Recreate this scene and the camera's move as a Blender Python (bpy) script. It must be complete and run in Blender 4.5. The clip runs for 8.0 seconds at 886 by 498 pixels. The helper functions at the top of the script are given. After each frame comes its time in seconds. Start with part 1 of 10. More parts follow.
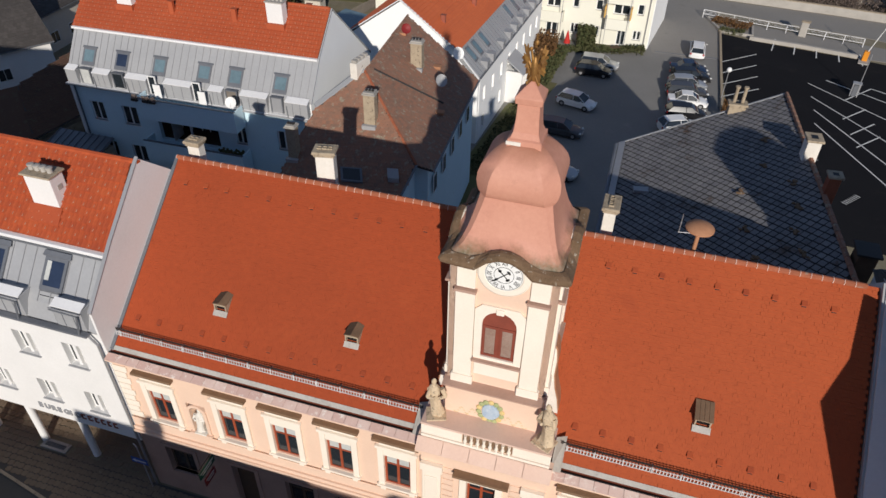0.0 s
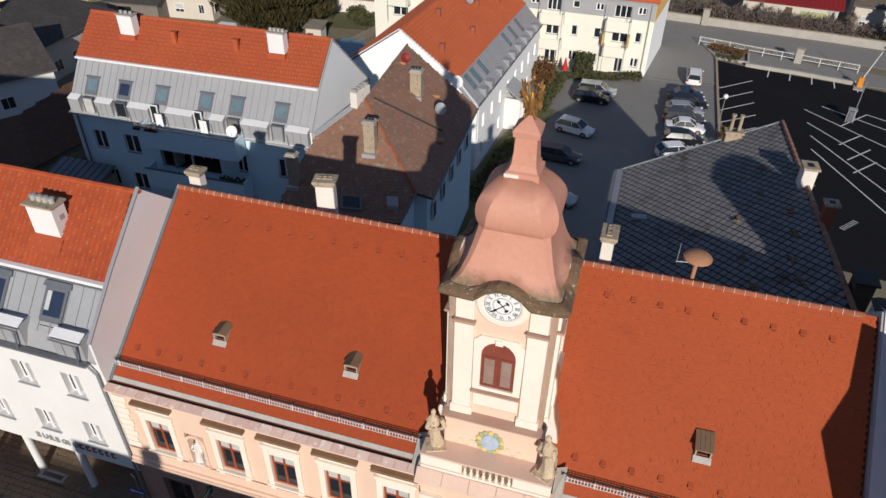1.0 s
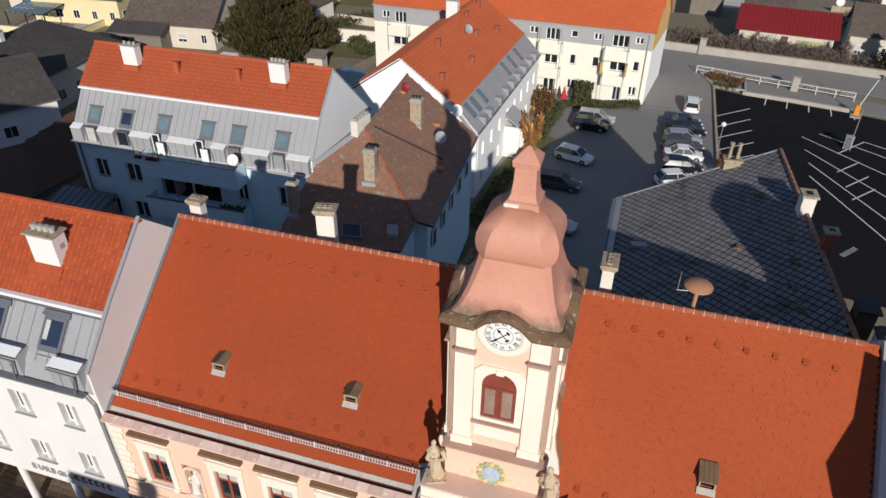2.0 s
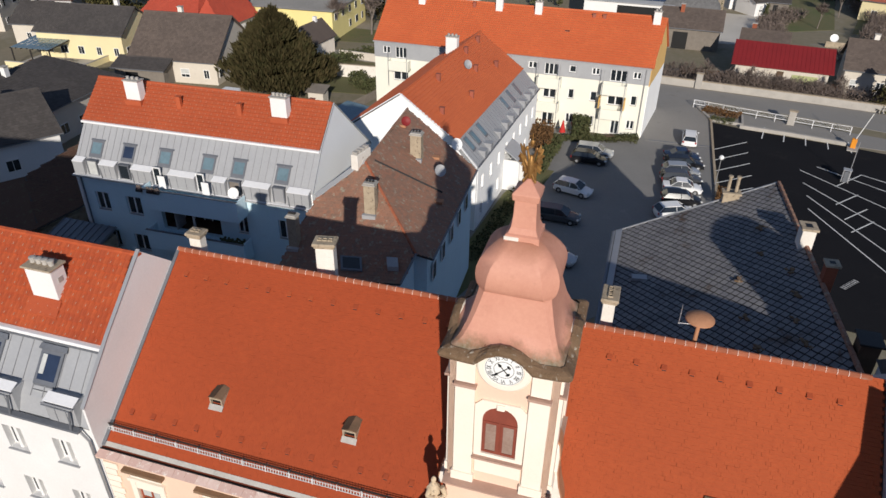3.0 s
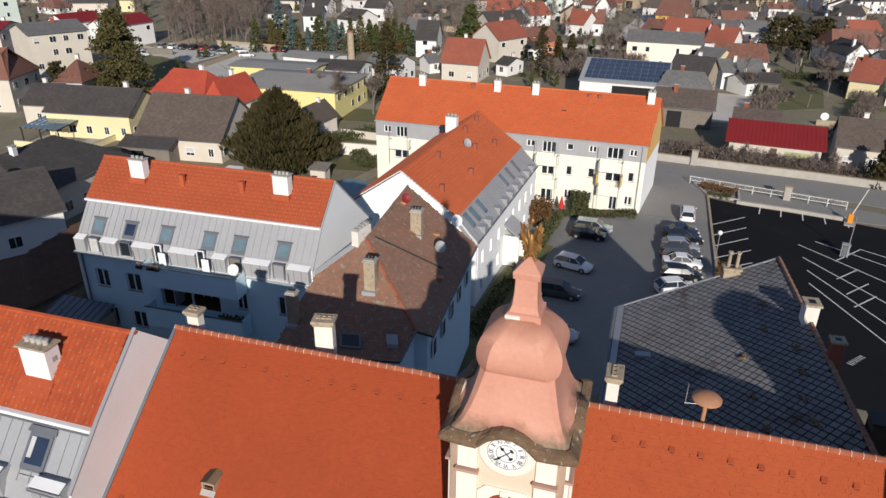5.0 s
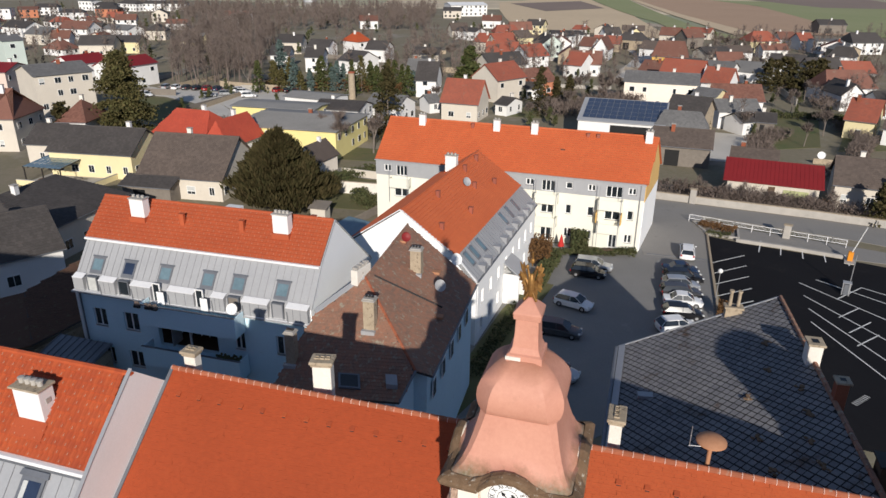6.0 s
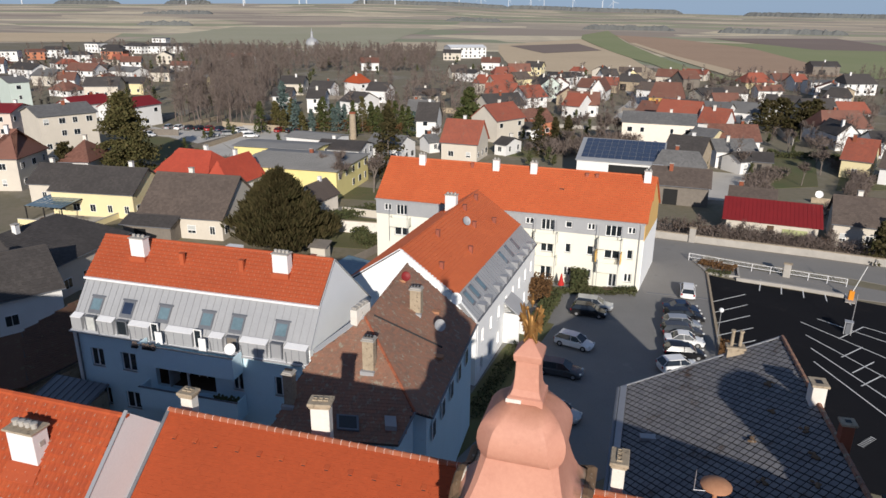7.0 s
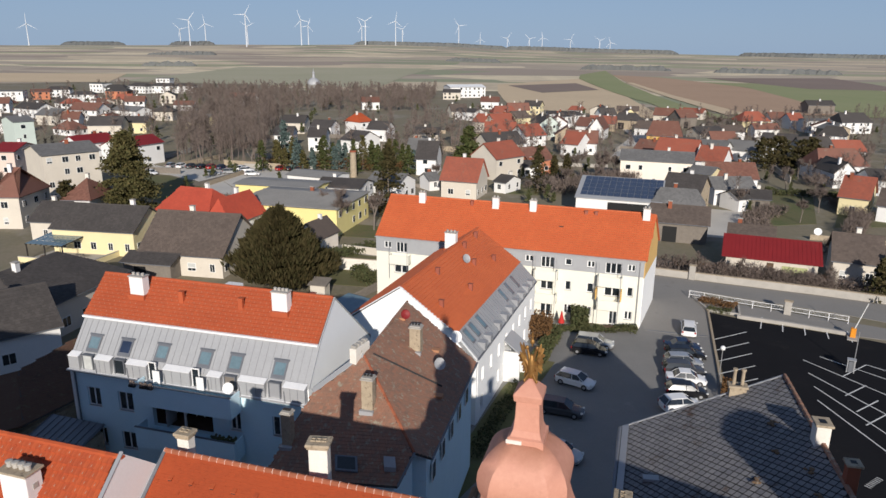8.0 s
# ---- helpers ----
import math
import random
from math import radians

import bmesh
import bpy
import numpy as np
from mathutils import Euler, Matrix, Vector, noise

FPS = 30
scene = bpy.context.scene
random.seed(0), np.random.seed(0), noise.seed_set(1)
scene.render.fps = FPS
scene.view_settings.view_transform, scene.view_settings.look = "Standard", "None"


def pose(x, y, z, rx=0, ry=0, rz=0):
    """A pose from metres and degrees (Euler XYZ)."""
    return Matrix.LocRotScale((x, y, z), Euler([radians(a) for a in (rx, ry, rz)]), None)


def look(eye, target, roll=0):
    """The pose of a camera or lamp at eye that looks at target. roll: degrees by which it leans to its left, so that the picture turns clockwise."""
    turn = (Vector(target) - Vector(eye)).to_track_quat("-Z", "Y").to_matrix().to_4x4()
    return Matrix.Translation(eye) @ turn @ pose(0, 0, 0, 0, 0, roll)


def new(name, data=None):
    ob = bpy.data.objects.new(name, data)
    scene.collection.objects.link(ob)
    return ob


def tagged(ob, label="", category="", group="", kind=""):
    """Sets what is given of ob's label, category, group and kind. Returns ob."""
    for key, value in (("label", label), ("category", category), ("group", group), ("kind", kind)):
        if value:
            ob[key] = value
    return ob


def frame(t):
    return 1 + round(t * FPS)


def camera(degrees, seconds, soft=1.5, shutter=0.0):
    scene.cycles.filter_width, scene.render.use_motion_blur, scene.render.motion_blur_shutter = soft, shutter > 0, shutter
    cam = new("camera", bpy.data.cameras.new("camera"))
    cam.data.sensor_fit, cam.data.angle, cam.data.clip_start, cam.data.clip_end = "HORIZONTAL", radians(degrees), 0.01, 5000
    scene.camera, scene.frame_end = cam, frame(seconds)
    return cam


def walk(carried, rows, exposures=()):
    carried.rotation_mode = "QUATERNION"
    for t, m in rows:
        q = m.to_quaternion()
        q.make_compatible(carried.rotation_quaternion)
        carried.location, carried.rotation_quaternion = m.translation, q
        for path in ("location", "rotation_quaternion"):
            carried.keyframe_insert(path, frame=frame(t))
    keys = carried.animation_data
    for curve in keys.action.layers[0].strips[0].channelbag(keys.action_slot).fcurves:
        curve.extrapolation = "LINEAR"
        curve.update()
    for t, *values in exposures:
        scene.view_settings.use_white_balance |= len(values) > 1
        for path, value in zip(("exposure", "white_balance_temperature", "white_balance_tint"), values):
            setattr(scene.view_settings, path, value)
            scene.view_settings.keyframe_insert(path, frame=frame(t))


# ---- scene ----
EXPO = ((0.0, -0.24), (1.5, -0.17), (3.5, -0.06), (8.0, 0.03))   # seconds and stops
SKYS = 0.052     # strength of the sky

# ---------------------------------------------------------------- camera
cam = camera(65.15, 8.0)
# seconds, x, y, z, tilt, yaw, lean
ROWS = [
    (0.0, -0.06, -0.63, 33.50, 51.68, -0.32, 1.16),
    (0.5, -0.04, -0.60, 33.66, 52.55, -0.30, 1.08),
    (1.0, -0.03, -0.57, 33.79, 53.59, -0.28, 1.01),
    (1.5, -0.03, -0.53, 33.86, 54.64, -0.24, 0.93),
    (3.0, -0.04, -0.43, 33.84, 58.45, -0.20, 0.84),
    (3.5, -0.04, -0.40, 33.80, 60.05, -0.16, 0.78),
    (4.0, -0.04, -0.34, 33.80, 61.60, -0.12, 0.74),
    (4.5, -0.04, -0.27, 33.84, 63.08, -0.10, 0.68),
    (6.0, -0.03, -0.05, 33.87, 67.71, -0.06, 0.59),
    (6.5, -0.03, -0.01, 33.90, 69.28, -0.05, 0.57),
    (7.0, -0.02, 0.01, 33.93, 70.88, -0.03, 0.56),
    (7.5, -0.01, 0.02, 33.97, 72.46, -0.01, 0.54),
    (8.0, 0.00, 0.00, 34.00, 73.94, 0.00, 0.50),
]
walk(cam, [(t, pose(x, y, z, a, 0, w) @ pose(0, 0, 0, 0, 0, r)) for t, x, y, z, a, w, r in ROWS],
     exposures=EXPO)

# ---------------------------------------------------------------- daylight
SUN_EL, SUN_AZ = 20.5, -3.3          # the light travels away from the camera, a little to the left
sx = math.sin(radians(SUN_AZ)) * math.cos(radians(SUN_EL))
sy = math.cos(radians(SUN_AZ)) * math.cos(radians(SUN_EL))
sz = -math.sin(radians(SUN_EL))
sun = new("sun", bpy.data.lights.new("sun", "SUN"))
sun.data.energy, sun.data.angle, sun.data.color = 4.9, radians(0.6), (1.0, 0.93, 0.84)
sun.matrix_world = look((-sx * 200, -sy * 200, -sz * 200), (0, 0, 0))
world = bpy.data.worlds.new("sky")
scene.world = world
world.use_nodes = True
wn, wl = world.node_tree.nodes, world.node_tree.links
sky = wn.new("ShaderNodeTexSky")
sky.sky_type, sky.sun_disc = "NISHITA", False
sky.sun_elevation, sky.sun_rotation = radians(SUN_EL), radians(180 + SUN_AZ)
sky.altitude, sky.air_density, sky.dust_density, sky.ozone_density = 300, 1.0, 0.35, 2.2
wn["Background"].inputs["Strength"].default_value = SKYS
tint = wn.new("ShaderNodeMix")
tint.data_type, tint.blend_type = "RGBA", "MULTIPLY"
tint.inputs[0].default_value, tint.inputs[7].default_value = 1.0, (0.72, 0.82, 1.16, 1)
wl.new(sky.outputs[0], tint.inputs[6])
haze = wn.new("ShaderNodeMix")
haze.data_type = "RGBA"
haze.inputs[7].default_value = (5.7, 8.0, 11.4, 1)
way = wn.new("ShaderNodeTexCoord")
up = wn.new("ShaderNodeSeparateXYZ")
low = wn.new("ShaderNodeMapRange")
low.interpolation_type = "SMOOTHSTEP"
for slot, value in (("From Min", 0.30), ("From Max", -0.02), ("To Min", 0.25), ("To Max", 0.80)):
    low.inputs[slot].default_value = value
wl.new(way.outputs["Generated"], up.inputs[0]), wl.new(up.outputs[2], low.inputs["Value"])
wl.new(low.outputs[0], haze.inputs[0])
wl.new(tint.outputs[2], haze.inputs[6])
wl.new(haze.outputs[2], wn["Background"].inputs["Color"])


# ---------------------------------------------------------------- materials
def node(nt, kind, **sets):
    n = nt.nodes.new(kind)
    for k, v in sets.items():
        n.inputs[k].default_value = v
    return n


def blend(nt, a, b, fac, mode="MIX"):
    n = nt.nodes.new("ShaderNodeMix")
    n.data_type, n.blend_type = "RGBA", mode
    for value, slot in ((fac, 0), (a, 6), (b, 7)):
        if hasattr(value, "links"):
            nt.links.new(value, n.inputs[slot])
        elif isinstance(value, (int, float)):
            n.inputs[slot].default_value = value
        else:
            n.inputs[slot].default_value = (*value, 1)
    return n.outputs[2]


def ramp(nt, src, lo, hi):
    n = nt.nodes.new("ShaderNodeMapRange")
    n.inputs["From Min"].default_value, n.inputs["From Max"].default_value = lo, hi
    nt.links.new(src, n.inputs["Value"])
    return n.outputs[0]


def noise_of(nt, pos, scale, detail=4.0, rough=0.6):
    n = node(nt, "ShaderNodeTexNoise", Scale=scale, Detail=detail, Roughness=rough)
    nt.links.new(pos, n.inputs["Vector"])
    return n.outputs["Fac"]


def mat(name, c1, c2, rough=0.85, scale=0.8, fine=14.0, bump=0.15, metal=0.0, vary=0.0, c3=None, spots=None, spot_at=0.62, spot_scale=1.6, spec=0.4):
    """Two tones at two scales, a chance tint for each piece, and blotches of a third tone."""
    m = bpy.data.materials.new(name)
    m.use_nodes = True
    nt = m.node_tree
    bs = nt.nodes["Principled BSDF"]
    pos = nt.nodes.new("ShaderNodeNewGeometry").outputs["Position"]
    big, small = noise_of(nt, pos, scale), noise_of(nt, pos, fine, 6.0, 0.7)
    mid = nt.nodes.new("ShaderNodeMath")
    mid.operation = "ADD"
    nt.links.new(big, mid.inputs[0]), nt.links.new(small, mid.inputs[1])
    col = blend(nt, c1, c2, ramp(nt, mid.outputs[0], 0.72, 1.28))
    if vary:
        geo = nt.nodes.new("ShaderNodeNewGeometry").outputs["Random Per Island"]
        obj = nt.nodes.new("ShaderNodeObjectInfo").outputs["Random"]
        add = nt.nodes.new("ShaderNodeMath")
        add.operation = "ADD"
        nt.links.new(geo, add.inputs[0]), nt.links.new(obj, add.inputs[1])
        fr = nt.nodes.new("ShaderNodeMath")
        fr.operation = "FRACT"
        nt.links.new(add.outputs[0], fr.inputs[0])
        sc = nt.nodes.new("ShaderNodeMath")
        sc.operation = "MULTIPLY"
        sc.inputs[1].default_value = vary
        nt.links.new(fr.outputs[0], sc.inputs[0])
        col = blend(nt, col, c3 or tuple(0.45 * v for v in c1), sc.outputs[0])
    if spots:
        col = blend(nt, col, spots, ramp(nt, noise_of(nt, pos, spot_scale, 8.0, 0.72), spot_at, spot_at + 0.1))
    nt.links.new(col, bs.inputs["Base Color"])
    bs.inputs["Roughness"].default_value, bs.inputs["Metallic"].default_value = rough, metal
    bs.inputs["Specular IOR Level"].default_value = spec
    if bump:
        b = node(nt, "ShaderNodeBump", Strength=bump, Distance=0.03)
        nt.links.new(small, b.inputs["Height"])
        nt.links.new(b.outputs[0], bs.inputs["Normal"])
    return m


def glass_mat(name, tint, rough=0.06):
    m = mat(name, tint, tuple(0.7 * v for v in tint), rough, 0.5, 3.0, 0.02)
    bs = m.node_tree.nodes["Principled BSDF"]
    bs.inputs["Specular IOR Level"].default_value = 0.7
    return m


M = {
    "tile_old": mat("tile_old", (0.396, 0.068, 0.018), (0.330, 0.057, 0.015), 0.8, 0.16, 5.0, 0.08, vary=0.16, c3=(0.25, 0.042, 0.014), spots=(0.375, 0.068, 0.018), spot_at=0.57, spot_scale=0.3),
    "tile_younger": mat("tile_younger", (0.43, 0.086, 0.024), (0.37, 0.07, 0.02), 0.8, 0.16, 5.0, 0.08, vary=0.18, c3=(0.31, 0.058, 0.018), spots=(0.34, 0.064, 0.02), spot_at=0.6, spot_scale=0.3),
    "tile_under": mat("tile_under", (0.15, 0.034, 0.014), (0.11, 0.026, 0.012), 0.9),
    "tile_ridge": mat("tile_ridge", (0.42, 0.14, 0.07), (0.32, 0.09, 0.045), 0.85, 2.0, 9.0, 0.2, vary=0.5, spots=(0.3, 0.25, 0.2), spot_at=0.6),
    "tile_scarlet": mat("tile_scarlet", (0.50, 0.085, 0.045), (0.41, 0.062, 0.034), 0.75, 0.4, 6.0, 0.1, vary=0.4, c3=(0.33, 0.06, 0.035)),
    "tile_new": mat("tile_new", (0.47, 0.095, 0.028), (0.38, 0.068, 0.02), 0.75, 0.4, 6.0, 0.1, vary=0.5, c3=(0.29, 0.05, 0.02)),
    "tile_orange": mat("tile_orange", (0.47, 0.105, 0.038), (0.40, 0.082, 0.03), 0.75, 0.3, 5.0, 0.1, vary=0.4, c3=(0.34, 0.075, 0.03), spots=(0.36, 0.12, 0.06), spot_at=0.62),
    "tile_brown": mat("tile_brown", (0.285, 0.17, 0.118), (0.195, 0.118, 0.086), 0.9, 0.5, 5.0, 0.15, vary=0.7, c3=(0.35, 0.16, 0.10), spots=(0.32, 0.285, 0.215), spot_at=0.55, spot_scale=2.2),
    "tile_dark": mat("tile_dark", (0.09, 0.079, 0.073), (0.056, 0.05, 0.048), 0.85, 0.3, 4.0, 0.1, vary=0.5, spots=(0.17, 0.14, 0.10), spot_at=0.64),
    "tile_grey": mat("tile_grey", (0.20, 0.195, 0.19), (0.145, 0.142, 0.14), 0.85, 0.3, 4.0, 0.1, vary=0.5, spots=(0.24, 0.22, 0.2), spot_at=0.6, spot_scale=0.5),
    "tile_red": mat("tile_red", (0.37, 0.105, 0.062), (0.28, 0.078, 0.048), 0.8, 0.3, 4.0, 0.1, vary=0.6, c3=(0.22, 0.08, 0.055), spots=(0.24, 0.12, 0.085), spot_at=0.58, spot_scale=0.5),
    "tile_rust": mat("tile_rust", (0.25, 0.115, 0.082), (0.18, 0.082, 0.06), 0.85, 0.3, 4.0, 0.1, vary=0.6, spots=(0.22, 0.15, 0.11), spot_at=0.58, spot_scale=0.5),
    "slate": mat("slate", (0.205, 0.20, 0.21), (0.125, 0.123, 0.13), 0.7, 0.5, 6.0, 0.2, vary=0.4, c3=(0.30, 0.29, 0.28), spots=(0.10, 0.062, 0.04), spot_at=0.58, spot_scale=0.5, spec=0.25),
    "slate_gap": mat("slate_gap", (0.035, 0.032, 0.03), (0.025, 0.023, 0.022), 0.95),
    "cupola": mat("cupola", (0.59, 0.295, 0.21), (0.52, 0.24, 0.17), 0.6, 0.7, 7.0, 0.06, spots=(0.48, 0.23, 0.16), spot_at=0.6, spot_scale=1.1),
    "moss": mat("moss", (0.20, 0.125, 0.075), (0.12, 0.075, 0.04), 0.95, 3.0, 22.0, 0.5, spots=(0.42, 0.38, 0.31), spot_at=0.58, spot_scale=5.0),
    "peach": mat("peach", (0.79, 0.575, 0.44), (0.73, 0.52, 0.395), 0.9, 0.6, 12.0, 0.08, spots=(0.66, 0.46, 0.33), spot_at=0.66),
    "cream": mat("cream", (0.86, 0.78, 0.67), (0.80, 0.71, 0.60), 0.88, 0.9, 16.0, 0.1, spots=(0.62, 0.5, 0.38), spot_at=0.68, spot_scale=3.0),
    "pinkish": mat("pinkish", (0.84, 0.665, 0.585), (0.74, 0.54, 0.465), 0.85, 1.4, 10.0, 0.12, vary=0.65, c3=(0.56, 0.33, 0.275), spots=(0.87, 0.77, 0.69), spot_at=0.55, spot_scale=3.4),
    "pink_sheet": mat("pink_sheet", (0.75, 0.55, 0.45), (0.67, 0.47, 0.38), 0.75, 0.8, 9.0, 0.05, vary=0.3, c3=(0.62, 0.43, 0.34), spots=(0.58, 0.4, 0.32), spot_at=0.62, spot_scale=2.0),
    "plinth": mat("plinth", (0.45, 0.29, 0.22), (0.36, 0.23, 0.18), 0.9, 0.7, 9.0, 0.15),
    "brown_stone": mat("brown_stone", (0.24, 0.145, 0.085), (0.16, 0.10, 0.06), 0.9, 1.5, 14.0, 0.3),
    "brown_sheet": mat("brown_sheet", (0.46, 0.30, 0.235), (0.40, 0.25, 0.19), 0.7, 1.0, 9.0, 0.05),
    "shutter": mat("shutter", (0.26, 0.06, 0.035), (0.19, 0.045, 0.028), 0.7, 1.5, 18.0, 0.15),
    "slat_grey": mat("slat_grey", (0.36, 0.27, 0.22), (0.25, 0.15, 0.11), 0.85, 1.5, 14.0, 0.2),
    "wood_red": mat("wood_red", (0.36, 0.075, 0.03), (0.27, 0.055, 0.022), 0.55, 1.5, 20.0, 0.1),
    "white": mat("white", (0.78, 0.77, 0.755), (0.71, 0.70, 0.685), 0.85, 0.4, 9.0, 0.05, spots=(0.70, 0.685, 0.66), spot_at=0.66, spot_scale=0.6),
    "white_old": mat("white_old", (0.78, 0.74, 0.68), (0.66, 0.62, 0.55), 0.9, 1.6, 14.0, 0.3, spots=(0.4, 0.33, 0.25), spot_at=0.6, spot_scale=2.6),
    "grey_wall": mat("grey_wall", (0.69, 0.685, 0.68), (0.62, 0.615, 0.61), 0.85, 0.4, 8.0, 0.04, spots=(0.55, 0.53, 0.51), spot_at=0.66, spot_scale=0.8),
    "yellow_pale": mat("yellow_pale", (0.79, 0.775, 0.675), (0.735, 0.72, 0.625), 0.88, 0.3, 7.0, 0.05, spots=(0.67, 0.645, 0.53), spot_at=0.66),
    "yellow_gold": mat("yellow_gold", (0.70, 0.45, 0.16), (0.64, 0.40, 0.14), 0.88, 0.3, 7.0, 0.05),
    "yellow": mat("yellow", (0.74, 0.645, 0.38), (0.67, 0.58, 0.35), 0.88, 0.3, 7.0, 0.05, spots=(0.6, 0.52, 0.36), spot_at=0.66),
    "bluewall": mat("bluewall", (0.64, 0.815, 0.89), (0.58, 0.755, 0.83), 0.88, 0.3, 8.0, 0.04, spots=(0.52, 0.63, 0.67), spot_at=0.62, spot_scale=0.8),
    "mint": mat("mint", (0.56, 0.63, 0.58), (0.50, 0.57, 0.52), 0.88, 0.3, 7.0, 0.05),
    "ochre": mat("ochre", (0.68, 0.42, 0.12), (0.60, 0.36, 0.10), 0.88, 0.3, 7.0, 0.05),
    "salmon": mat("salmon", (0.66, 0.53, 0.46), (0.59, 0.47, 0.41), 0.88, 0.3, 7.0, 0.05),
    "beige": mat("beige", (0.63, 0.575, 0.49), (0.54, 0.49, 0.42), 0.9, 0.3, 7.0, 0.08, spots=(0.46, 0.41, 0.35), spot_at=0.62),
    "brickred": mat("brickred", (0.50, 0.2, 0.11), (0.42, 0.16, 0.09), 0.9, 0.5, 7.0, 0.1),
    "zinc": mat("zinc", (0.40, 0.405, 0.415), (0.345, 0.35, 0.362), 0.55, 0.5, 6.0, 0.03, metal=0.15),
    "zinc_seam": mat("zinc_seam", (0.335, 0.34, 0.355), (0.30, 0.305, 0.32), 0.55, 0.5, 6.0, 0.03, metal=0.15),
    "zinc_pale": mat("zinc_pale", (0.64, 0.64, 0.64), (0.5, 0.5, 0.5), 0.5, 2.0, 9.0, 0.03),
    "zinc_dark": mat("zinc_dark", (0.19, 0.20, 0.22), (0.15, 0.16, 0.18), 0.5, 0.5, 6.0, 0.03, metal=0.3),
    "zinc_white": mat("zinc_white", (0.82, 0.82, 0.82), (0.72, 0.72, 0.73), 0.5, 0.5, 6.0, 0.03),
    "gutter_dark": mat("gutter_dark", (0.035, 0.03, 0.028), (0.02, 0.018, 0.017), 0.6, 1.0, 9.0, 0.05),
    "metal_grey": mat("metal_grey", (0.45, 0.45, 0.46), (0.36, 0.36, 0.37), 0.45, 1.0, 9.0, 0.03, metal=0.6),
    "concrete": mat("concrete", (0.44, 0.41, 0.37), (0.34, 0.32, 0.29), 0.92, 0.8, 10.0, 0.25, spots=(0.24, 0.22, 0.19), spot_at=0.62),
    "stone_old": mat("stone_old", (0.44, 0.36, 0.26), (0.30, 0.24, 0.17), 0.95, 2.0, 14.0, 0.5, spots=(0.13, 0.10, 0.07), spot_at=0.56, spot_scale=4.0),
    "statue": mat("statue", (0.66, 0.52, 0.36), (0.46, 0.35, 0.23), 0.9, 2.5, 12.0, 0.4, spots=(0.22, 0.18, 0.14), spot_at=0.56, spot_scale=6.0),
    "gold": mat("gold", (0.46, 0.25, 0.07), (0.24, 0.12, 0.04), 0.5, 3.0, 20.0, 0.1, metal=0.55, vary=0.6, c3=(0.14, 0.07, 0.03)),
    "rust": mat("rust", (0.44, 0.22, 0.12), (0.36, 0.17, 0.09), 0.75, 2.0, 14.0, 0.15),
    "brick": mat("brick", (0.33, 0.10, 0.05), (0.25, 0.075, 0.04), 0.9, 2.0, 12.0, 0.3, vary=0.5),
    "asphalt": mat("asphalt", (0.235, 0.228, 0.218), (0.19, 0.184, 0.176), 0.9, 0.12, 6.0, 0.1, spots=(0.26, 0.25, 0.236), spot_at=0.6, spot_scale=0.3),
    "asphalt_new": mat("asphalt_new", (0.014, 0.014, 0.016), (0.010, 0.010, 0.012), 0.95, 0.15, 8.0, 0.1, spots=(0.018, 0.017, 0.018), spot_at=0.58, spot_scale=0.25, spec=0.1),
    "gravel_pale": mat("gravel_pale", (0.56, 0.53, 0.48), (0.46, 0.435, 0.395), 0.95, 0.1, 5.0, 0.1, spots=(0.38, 0.36, 0.33), spot_at=0.6, spot_scale=0.2),
    "needles_olive": mat("needles_olive", (0.085, 0.082, 0.032), (0.06, 0.062, 0.024), 0.85, 0.3, 3.0, 0.2, vary=0.7, c3=(0.12, 0.092, 0.04), spec=0.1),
    "needles_green": mat("needles_green", (0.06, 0.078, 0.026), (0.042, 0.058, 0.02), 0.85, 0.3, 3.0, 0.2, vary=0.7, c3=(0.09, 0.08, 0.035), spec=0.1),
    "asphalt_square": mat("asphalt_square", (0.085, 0.08, 0.075), (0.065, 0.062, 0.058), 0.9, 0.3, 6.0, 0.1),
    "roof_pale": mat("roof_pale", (0.29, 0.28, 0.265), (0.22, 0.213, 0.2), 0.9, 0.2, 3.0, 0.1, spots=(0.4, 0.385, 0.36), spot_at=0.66, spot_scale=0.3),
    "tile_bright": mat("tile_bright", (0.60, 0.15, 0.052), (0.52, 0.12, 0.042), 0.75, 0.3, 5.0, 0.1, vary=0.35, c3=(0.46, 0.105, 0.04)),
    # sun brightness put into the colour: whiter white for walls in grazing sun
    "white_sunlit": mat("white_sunlit", (0.90, 0.90, 0.89), (0.86, 0.86, 0.85), 0.8, 0.4, 9.0, 0.03, spots=(0.83, 0.83, 0.82), spot_at=0.66, spot_scale=0.6),
    "lemon": mat("lemon", (0.80, 0.69, 0.30), (0.73, 0.62, 0.27), 0.88, 0.3, 7.0, 0.05),
    "lead": mat("lead", (0.50, 0.47, 0.43), (0.38, 0.355, 0.325), 0.85, 1.5, 12.0, 0.2, spots=(0.26, 0.23, 0.2), spot_at=0.6, spot_scale=3.0),
    "road": mat("road", (0.27, 0.255, 0.235), (0.22, 0.208, 0.19), 0.92, 0.1, 5.0, 0.1, spots=(0.20, 0.185, 0.17), spot_at=0.6, spot_scale=0.3),
    "paving": mat("paving", (0.235, 0.178, 0.122), (0.18, 0.138, 0.096), 0.9, 0.35, 9.0, 0.2, vary=0.45, c3=(0.16, 0.122, 0.088), spots=(0.30, 0.25, 0.19), spot_at=0.62),
    "paint_white": mat("paint_white", (0.75, 0.75, 0.73), (0.6, 0.6, 0.58), 0.8, 2.0, 14.0, 0.02),
    "grass": mat("grass", (0.10, 0.118, 0.042), (0.15, 0.125, 0.062), 0.95, 0.12, 2.2, 0.3, spots=(0.075, 0.105, 0.03), spot_at=0.56, spot_scale=0.25),
